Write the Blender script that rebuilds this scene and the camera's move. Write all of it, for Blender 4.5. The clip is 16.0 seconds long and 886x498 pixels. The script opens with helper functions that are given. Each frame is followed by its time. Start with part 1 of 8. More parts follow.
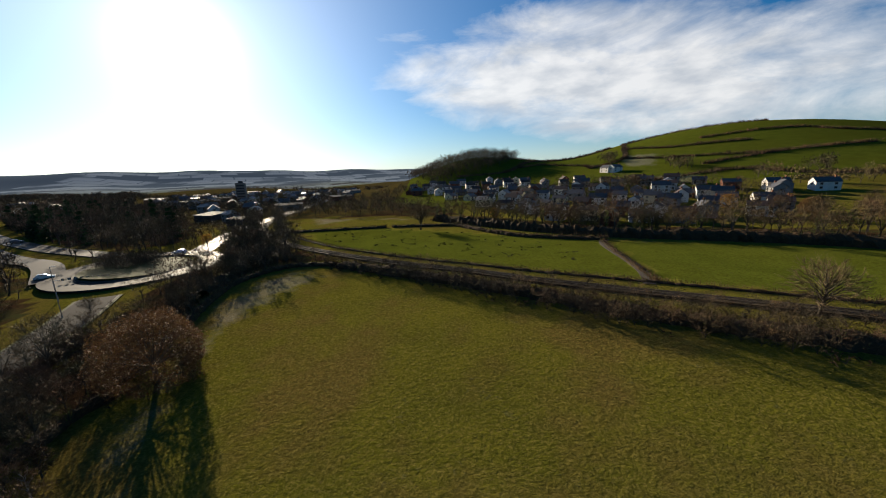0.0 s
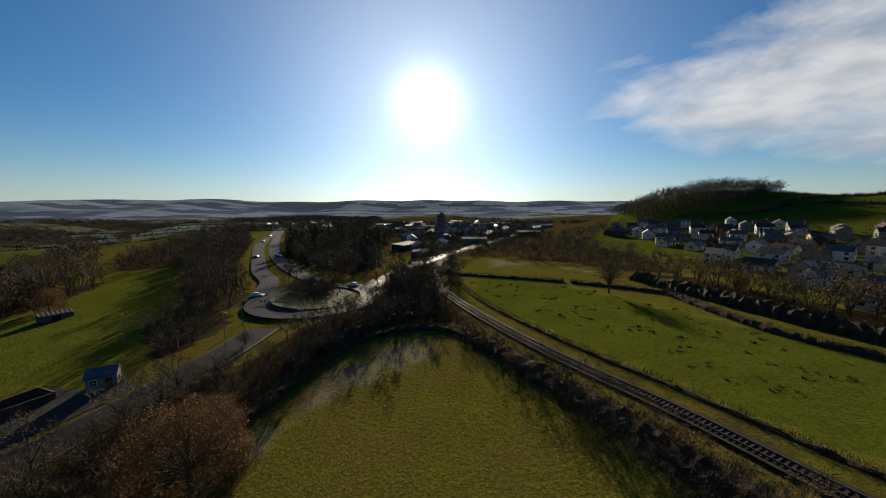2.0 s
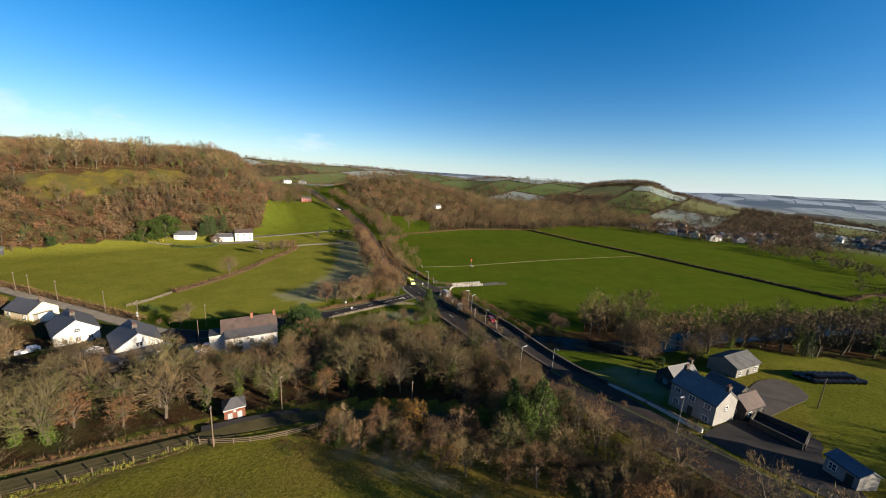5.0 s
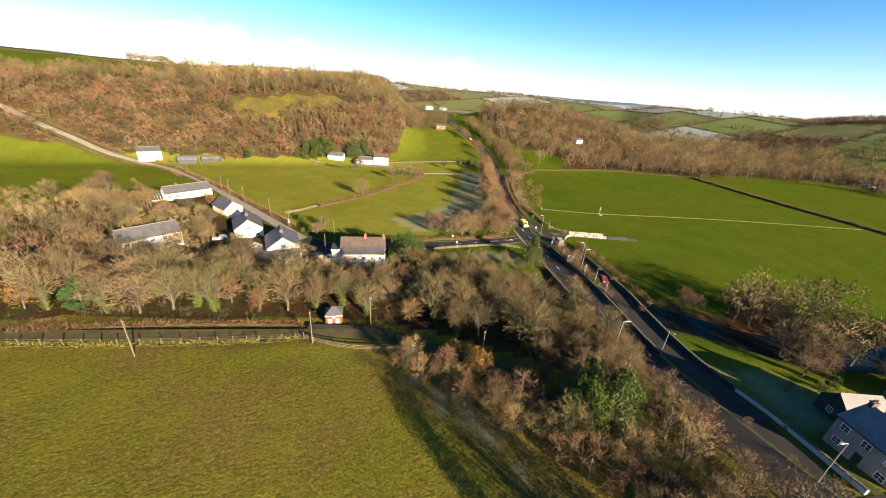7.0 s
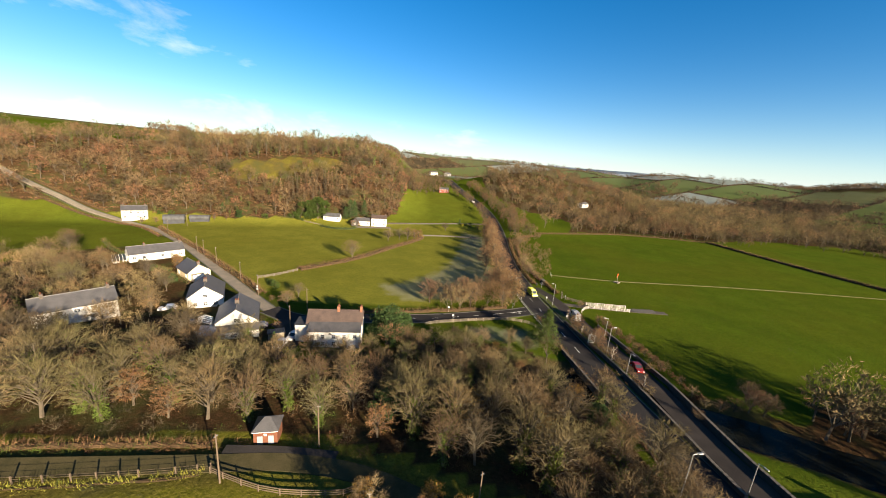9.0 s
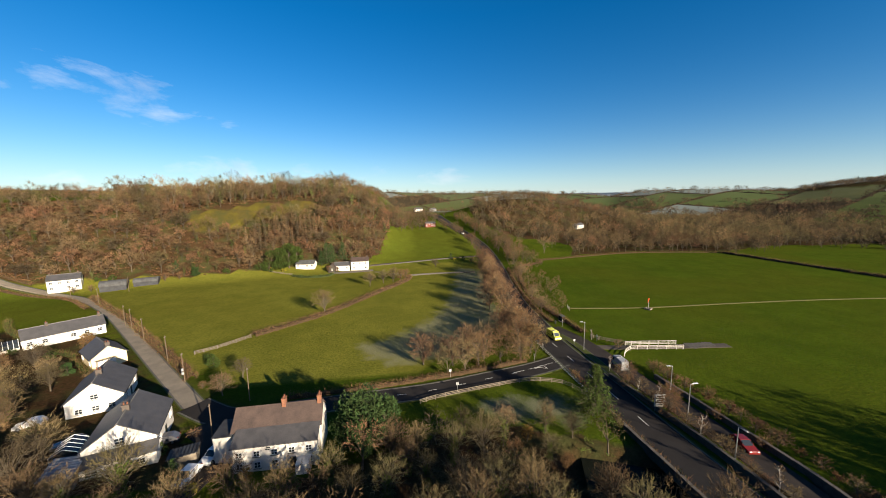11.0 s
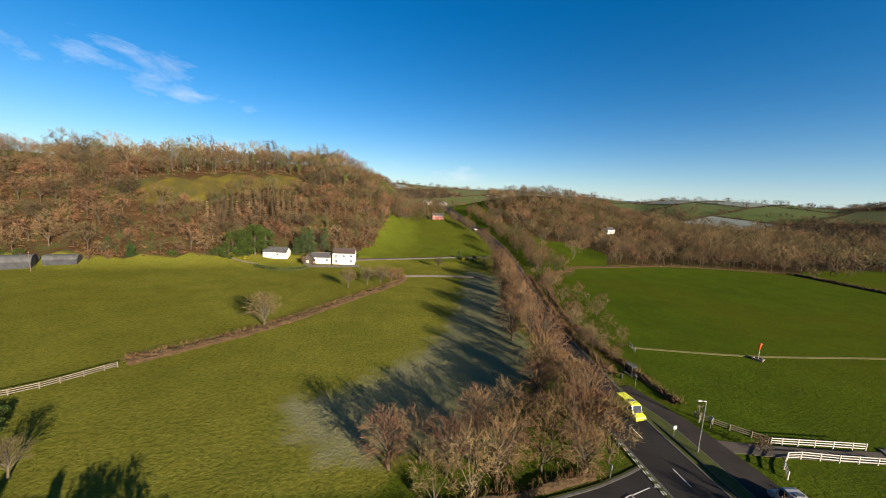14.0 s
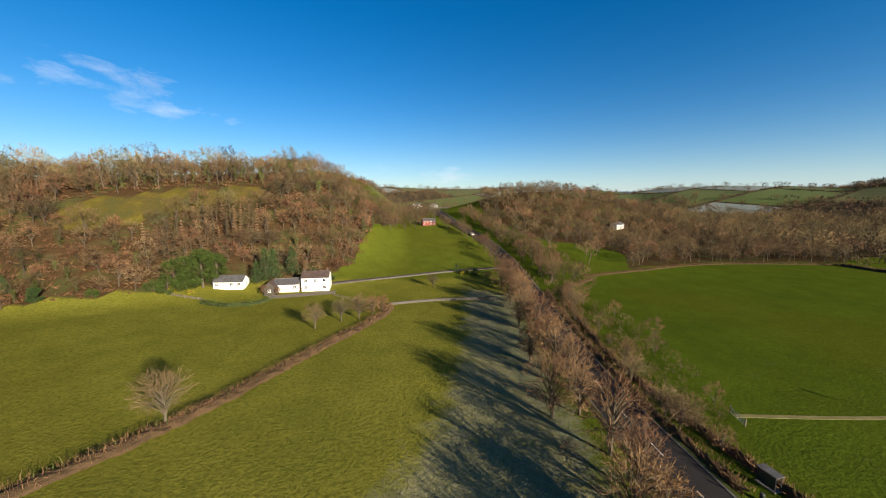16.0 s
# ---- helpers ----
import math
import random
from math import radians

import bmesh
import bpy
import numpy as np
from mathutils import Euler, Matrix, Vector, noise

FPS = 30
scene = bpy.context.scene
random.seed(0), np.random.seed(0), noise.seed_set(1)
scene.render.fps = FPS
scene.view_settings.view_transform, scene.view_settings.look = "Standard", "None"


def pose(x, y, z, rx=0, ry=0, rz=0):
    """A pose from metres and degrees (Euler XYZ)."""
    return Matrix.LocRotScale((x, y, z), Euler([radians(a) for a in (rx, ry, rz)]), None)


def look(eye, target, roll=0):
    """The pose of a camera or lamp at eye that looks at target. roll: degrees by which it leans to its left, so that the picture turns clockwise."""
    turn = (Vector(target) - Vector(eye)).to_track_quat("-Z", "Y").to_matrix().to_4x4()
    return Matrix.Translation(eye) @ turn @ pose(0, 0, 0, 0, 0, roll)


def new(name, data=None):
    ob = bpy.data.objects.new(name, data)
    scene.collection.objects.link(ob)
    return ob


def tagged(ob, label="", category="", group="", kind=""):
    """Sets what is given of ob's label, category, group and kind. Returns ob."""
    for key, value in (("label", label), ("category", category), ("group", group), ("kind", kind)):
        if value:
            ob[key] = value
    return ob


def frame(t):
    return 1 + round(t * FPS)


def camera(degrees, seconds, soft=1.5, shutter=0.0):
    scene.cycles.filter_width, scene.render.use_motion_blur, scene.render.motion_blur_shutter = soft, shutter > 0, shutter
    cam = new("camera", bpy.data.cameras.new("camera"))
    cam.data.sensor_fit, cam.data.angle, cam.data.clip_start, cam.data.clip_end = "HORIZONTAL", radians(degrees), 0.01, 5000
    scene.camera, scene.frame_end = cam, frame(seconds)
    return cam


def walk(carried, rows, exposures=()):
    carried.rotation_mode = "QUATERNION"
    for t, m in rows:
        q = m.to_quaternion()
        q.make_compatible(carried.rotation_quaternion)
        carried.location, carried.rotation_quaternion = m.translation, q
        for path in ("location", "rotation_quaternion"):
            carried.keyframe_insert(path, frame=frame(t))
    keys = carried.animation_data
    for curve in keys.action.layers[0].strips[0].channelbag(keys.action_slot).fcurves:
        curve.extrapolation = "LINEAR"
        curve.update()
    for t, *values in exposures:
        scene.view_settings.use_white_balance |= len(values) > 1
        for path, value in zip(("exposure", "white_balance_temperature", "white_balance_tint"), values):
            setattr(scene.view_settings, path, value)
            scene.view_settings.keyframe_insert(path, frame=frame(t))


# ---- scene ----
cam = camera(103.6, 16.0, 1.0)
METRES, EYE, TILT, LEAN, TURN = 200.0, 34.0, -12.0, 1.7, 0.0
ROWS = [
    (0.0, 0.0, 0.0, 0.0, 0.0, 0.0, -0.0),
    (0.5, 0.0049, 0.0372, 0.013, 2.41, 0.86, -2.13),
    (1.0, 0.009, 0.0732, 0.0266, 7.34, 2.15, -4.14),
    (1.5, 0.0108, 0.1087, 0.0398, 16.54, 3.2, -5.77),
    (2.0, 0.0114, 0.1415, 0.0522, 31.01, 2.82, -7.44),
    (2.5, 0.0103, 0.1706, 0.0661, 50.07, 0.64, -9.47),
    (3.0, 0.0067, 0.1995, 0.0799, 71.64, -3.35, -11.44),
    (3.5, -0.0009, 0.2248, 0.0932, 93.94, -8.41, -12.77),
    (4.0, -0.0122, 0.2469, 0.1057, 116.2, -13.9, -12.54),
    (4.5, -0.0232, 0.2624, 0.1162, 135.46, -18.8, -10.79),
    (5.0, -0.0362, 0.2744, 0.1257, 152.1, -23.06, -7.83),
    (7.5, -0.0921, 0.2467, 0.1248, 174.74, -37.15, -4.02),
    (8.0, -0.0999, 0.2256, 0.1136, 175.09, -34.7, -4.18),
    (8.5, -0.1069, 0.2012, 0.1005, 175.29, -30.48, -4.16),
    (9.0, -0.113, 0.1733, 0.0862, 175.33, -26.13, -3.97),
    (9.5, -0.1179, 0.1432, 0.0722, 174.9, -23.02, -3.35),
    (10.0, -0.1217, 0.1114, 0.0582, 173.86, -21.37, -2.05),
    (12.5, -0.1457, -0.0605, -0.0108, 170.18, -19.8, 2.75),
    (13.0, -0.1521, -0.0956, -0.0245, 171.22, -19.87, 1.46),
    (13.5, -0.1589, -0.1305, -0.0376, 172.96, -20.18, -0.73),
    (14.0, -0.165, -0.1661, -0.0508, 174.52, -20.48, -2.68),
    (14.5, -0.1697, -0.2031, -0.0618, 174.87, -20.6, -3.13),
    (15.0, -0.1737, -0.2422, -0.0706, 174.11, -20.54, -2.07),
    (15.5, -0.1773, -0.2824, -0.0767, 173.02, -20.54, -0.67),
    (16.0, -0.1815, -0.3234, -0.0796, 172.25, -20.26, 0.28),
]
walk(cam, [(t, pose(0, 0, EYE, TILT, LEAN, TURN) @ pose(METRES * x, METRES * y, METRES * z, 90 + pitch, roll, yaw)) for t, x, y, z, yaw, pitch, roll in ROWS],
     exposures=[(0.0, 1.3, 6800, 10), (1.5, 1.08, 6800, 10), (2.5, 0.8, 6600, 10), (3.5, 0.87, 6300, 10), (4.2, 1.8, 6500, 10), (5.0, 1.85, 6600, 11), (7.3, 2.66, 7400, 12), (8.5, 2.56, 7400, 12), (9.5, 1.83, 6950, 11), (10.0, 1.76, 6850, 11), (12.5, 1.77, 6700, 11), (16.0, 1.75, 6700, 11)])

# ---- light ----
SUN_AZ, SUN_EL = 34.2, 16.1                      # degrees west of the y axis, and above the horizon
sun_dir = Vector((-math.sin(radians(SUN_AZ)) * math.cos(radians(SUN_EL)), math.cos(radians(SUN_AZ)) * math.cos(radians(SUN_EL)), math.sin(radians(SUN_EL))))
world = bpy.data.worlds.new("sky")
scene.world = world
world.use_nodes = True
wn, wl = world.node_tree.nodes, world.node_tree.links
wn.clear()


sky = wn.new("ShaderNodeTexSky")
sky.sky_type = "NISHITA"
sky.sun_disc = False
sky.sun_elevation, sky.sun_rotation = radians(SUN_EL), radians(-SUN_AZ)
sky.altitude, sky.air_density, sky.dust_density, sky.ozone_density = 50, 1.0, 0.1, 3.0
wcoord = wn.new("ShaderNodeTexCoord")
# clouds: streaks of thin altocumulus in the part of the sky beside the sun, and faint wisps opposite
wsep = wn.new("ShaderNodeSeparateXYZ")
wl.new(wcoord.outputs["Generated"], wsep.inputs[0])


def wmath(op, a, b=None):
    n = wn.new("ShaderNodeMath")
    n.operation = op
    n.use_clamp = False
    for i, v in enumerate((a, b)):
        if v is None:
            continue
        if isinstance(v, (int, float)):
            n.inputs[i].default_value = v
        else:
            wl.new(v, n.inputs[i])
    return n.outputs[0]


wflat = wn.new("ShaderNodeVectorMath")
wflat.operation = "MULTIPLY"
wflat.inputs[1].default_value = (1.0, 1.0, 2.6)
wl.new(wcoord.outputs["Generated"], wflat.inputs[0])
wnoise = wn.new("ShaderNodeTexNoise")
wnoise.inputs["Scale"].default_value = 4.2
wnoise.inputs["Detail"].default_value = 11
wnoise.inputs["Roughness"].default_value = 0.6
wnoise.inputs["Distortion"].default_value = 0.35
wl.new(wflat.outputs[0], wnoise.inputs["Vector"])


def cloud_band(azimuth, elevation, across, up, slope):
    """A soft elliptic window round a direction of the sky."""
    d = Vector((-math.sin(radians(azimuth)) * math.cos(radians(elevation)), math.cos(radians(azimuth)) * math.cos(radians(elevation)), math.sin(radians(elevation))))
    side = Vector((d.y, -d.x, 0)).normalized()
    top = side.cross(d).normalized()
    s2, t2 = side * math.cos(slope) + top * math.sin(slope), top * math.cos(slope) - side * math.sin(slope)
    out = []
    for axis, size in ((s2, across), (t2, up)):
        n = wn.new("ShaderNodeVectorMath")
        n.operation = "DOT_PRODUCT"
        wl.new(wcoord.outputs["Generated"], n.inputs[0])
        n.inputs[1].default_value = axis
        out.append(wmath("POWER", wmath("DIVIDE", n.outputs["Value"], size), 2.0))
    n = wn.new("ShaderNodeVectorMath")
    n.operation = "DOT_PRODUCT"
    wl.new(wcoord.outputs["Generated"], n.inputs[0])
    n.inputs[1].default_value = d
    front = wmath("GREATER_THAN", n.outputs["Value"], 0.0)
    fall = wmath("SUBTRACT", 1.0, wmath("ADD", out[0], out[1]))
    return wmath("MULTIPLY", wmath("MAXIMUM", fall, 0.0), front)


bank = cloud_band(-25, 13, 0.68, 0.19, -0.13)
wisp = cloud_band(-147, 13, 0.30, 0.15, 0.02)
low = cloud_band(-165, 4, 0.66, 0.06, 0.02)
cov = wmath("ADD", wmath("ADD", wmath("MULTIPLY", bank, 0.68), wmath("MULTIPLY", wisp, 0.235)), wmath("MULTIPLY", low, 0.26))
dens = wmath("MULTIPLY", wmath("SUBTRACT", wmath("ADD", wnoise.outputs["Fac"], cov), 0.72), 2.5)
dens = wmath("MINIMUM", wmath("MAXIMUM", dens, 0.0), 0.92)
wmix = wn.new("ShaderNodeMix")
wmix.data_type = "RGBA"
wl.new(dens, wmix.inputs["Factor"])
# the sky's own colour, a little deeper in blue
whue = wn.new("ShaderNodeHueSaturation")
whue.inputs["Saturation"].default_value = 1.27
wtint = wn.new("ShaderNodeMix")
wtint.data_type, wtint.blend_type = "RGBA", "MULTIPLY"
wtint.inputs["Factor"].default_value = 1.0
wtint.inputs[7].default_value = (0.61, 0.71, 0.83, 1)
wl.new(sky.outputs[0], wtint.inputs[6])
wl.new(wtint.outputs[2], whue.inputs["Color"])
whaze = wn.new("ShaderNodeMix")
whaze.data_type = "RGBA"
wl.new(wmath("MULTIPLY", wmath("POWER", wmath("SUBTRACT", 1.0, wmath("ABSOLUTE", wsep.outputs[2])), 14.0), 0.55), whaze.inputs["Factor"])
wl.new(whue.outputs[0], whaze.inputs[6])
whaze.inputs[7].default_value = (4.7, 5.6, 6.6, 1)
wl.new(whaze.outputs[2], wmix.inputs[6])
wfold = wn.new("ShaderNodeTexNoise")
wfold.inputs["Scale"].default_value = 11.0
wfold.inputs["Detail"].default_value = 6
wl.new(wflat.outputs[0], wfold.inputs["Vector"])
wshade = wn.new("ShaderNodeMix")
wshade.data_type = "RGBA"
wl.new(wmath("MINIMUM", wmath("MAXIMUM", wmath("MULTIPLY", wmath("SUBTRACT", wfold.outputs["Fac"], 0.35), 3.3), 0.0), 1.0), wshade.inputs["Factor"])
wshade.inputs[6].default_value, wshade.inputs[7].default_value = (4.6, 5.0, 5.6, 1), (7.0, 7.2, 7.5, 1)
wl.new(wshade.outputs[2], wmix.inputs[7])
# the bright haze round the sun
wdot = wn.new("ShaderNodeVectorMath")
wdot.operation = "DOT_PRODUCT"
wl.new(wcoord.outputs["Generated"], wdot.inputs[0])
wdot.inputs[1].default_value = sun_dir
toward = wmath("MAXIMUM", wdot.outputs["Value"], 0.0)
halo = wmath("ADD", wmath("MULTIPLY", wmath("POWER", toward, 300.0), 9.0), wmath("ADD", wmath("MULTIPLY", wmath("POWER", toward, 24.0), 3.2), wmath("ADD", wmath("MULTIPLY", wmath("POWER", toward, 9.0), 2.1), wmath("ADD", wmath("MULTIPLY", wmath("POWER", toward, 3.0), 1.0), wmath("MULTIPLY", wmath("MULTIPLY", wmath("POWER", toward, 14.0), wmath("POWER", wmath("SUBTRACT", 1.0, wmath("ABSOLUTE", wsep.outputs[2])), 9.0)), 4.0)))))
wadd = wn.new("ShaderNodeMix")
wadd.data_type, wadd.blend_type = "RGBA", "ADD"
wadd.inputs["Factor"].default_value = 1.0
wl.new(wmix.outputs[2], wadd.inputs[6])
wglow = wn.new("ShaderNodeMix")
wglow.data_type, wglow.blend_type = "RGBA", "MULTIPLY"
wglow.inputs["Factor"].default_value = 1.0
wl.new(halo, wglow.inputs[6])
wglow.inputs[7].default_value = (0.92, 0.98, 1.0, 1)
wl.new(wglow.outputs[2], wadd.inputs[7])
wbg = wn.new("ShaderNodeBackground")
wbg.inputs["Strength"].default_value = 0.05
wl.new(wadd.outputs[2], wbg.inputs["Color"])
wout = wn.new("ShaderNodeOutputWorld")
wl.new(wbg.outputs[0], wout.inputs["Surface"])

sun_data = bpy.data.lights.new("sun", "SUN")
sun_data.energy, sun_data.angle, sun_data.color = 5.0, radians(0.55), (1.0, 0.86, 0.66)
sun = new("sun", sun_data)
sun.matrix_world = look(sun_dir * 900, (0, 0, 0))

# ---- materials ----
def material(name, c1, c2=None, rough=0.8, scale=4.0, fine=40.0, bump=0.2, metal=0.0, island=0.0, objvar=0.0, tint=False, spec=0.1, thin=0.0):
    """A surface with two colours mixed by coarse and fine noise, a bump, and a little variation by piece or object."""
    m = bpy.data.materials.new(name)
    m.use_nodes = True
    n, l = m.node_tree.nodes, m.node_tree.links
    b = n["Principled BSDF"]
    b.inputs["Roughness"].default_value, b.inputs["Metallic"].default_value = rough, metal
    b.inputs["Specular IOR Level"].default_value = spec
    c2 = c2 or tuple(v * 0.7 for v in c1)
    co = n.new("ShaderNodeTexCoord")
    n1, n2 = n.new("ShaderNodeTexNoise"), n.new("ShaderNodeTexNoise")
    n1.inputs["Scale"].default_value, n2.inputs["Scale"].default_value = scale, fine
    n1.inputs["Detail"].default_value = n2.inputs["Detail"].default_value = 4
    for q in (n1, n2):
        l.new(co.outputs["Object"], q.inputs["Vector"])
    add = n.new("ShaderNodeMath")
    add.operation = "ADD"
    l.new(n1.outputs["Fac"], add.inputs[0])
    l.new(n2.outputs["Fac"], add.inputs[1])
    ramp = n.new("ShaderNodeMapRange")
    ramp.inputs["From Min"].default_value, ramp.inputs["From Max"].default_value = 0.75, 1.25
    l.new(add.outputs[0], ramp.inputs["Value"])
    mix = n.new("ShaderNodeMix")
    mix.data_type = "RGBA"
    mix.inputs[6].default_value, mix.inputs[7].default_value = (*c1, 1), (*c2, 1)
    l.new(ramp.outputs[0], mix.inputs["Factor"])
    out = mix.outputs[2]
    for amount, kind, socket in ((island, "ShaderNodeNewGeometry", "Random Per Island"), (objvar, "ShaderNodeObjectInfo", "Random")):
        if amount:
            src = n.new(kind)
            mr = n.new("ShaderNodeMapRange")
            mr.inputs["To Min"].default_value, mr.inputs["To Max"].default_value = 1 - amount, 1 + amount
            l.new(src.outputs[socket], mr.inputs["Value"])
            hs = n.new("ShaderNodeHueSaturation")
            l.new(mr.outputs[0], hs.inputs["Value"])
            mh = n.new("ShaderNodeMapRange")
            mh.inputs["To Min"].default_value, mh.inputs["To Max"].default_value = 0.5 - amount * 0.06, 0.5 + amount * 0.06
            l.new(src.outputs[socket], mh.inputs["Value"])
            l.new(mh.outputs[0], hs.inputs["Hue"])
            l.new(out, hs.inputs["Color"])
            out = hs.outputs[0]
    if tint:
        # each tree of a wood is a little lighter or darker than the next
        at, one, hs = n.new("ShaderNodeAttribute"), n.new("ShaderNodeMath"), n.new("ShaderNodeHueSaturation")
        at.attribute_name = "tint"
        one.operation = "ADD"
        one.inputs[1].default_value = 1.0
        l.new(at.outputs["Fac"], one.inputs[0])
        l.new(one.outputs[0], hs.inputs["Value"])
        l.new(out, hs.inputs["Color"])
        out = hs.outputs[0]
    l.new(out, b.inputs["Base Color"])
    if bump:
        bp = n.new("ShaderNodeBump")
        bp.inputs["Strength"].default_value, bp.inputs["Distance"].default_value = bump, 0.05
        l.new(n2.outputs["Fac"], bp.inputs["Height"])
        l.new(bp.outputs[0], b.inputs["Normal"])
    if thin:
        # leaves let some of the light through
        tr, ms = n.new("ShaderNodeBsdfTranslucent"), n.new("ShaderNodeMixShader")
        l.new(out, tr.inputs["Color"])
        ms.inputs["Fac"].default_value = thin
        l.new(b.outputs[0], ms.inputs[1])
        l.new(tr.outputs[0], ms.inputs[2])
        l.new(ms.outputs[0], n["Material Output"].inputs["Surface"])
    return m


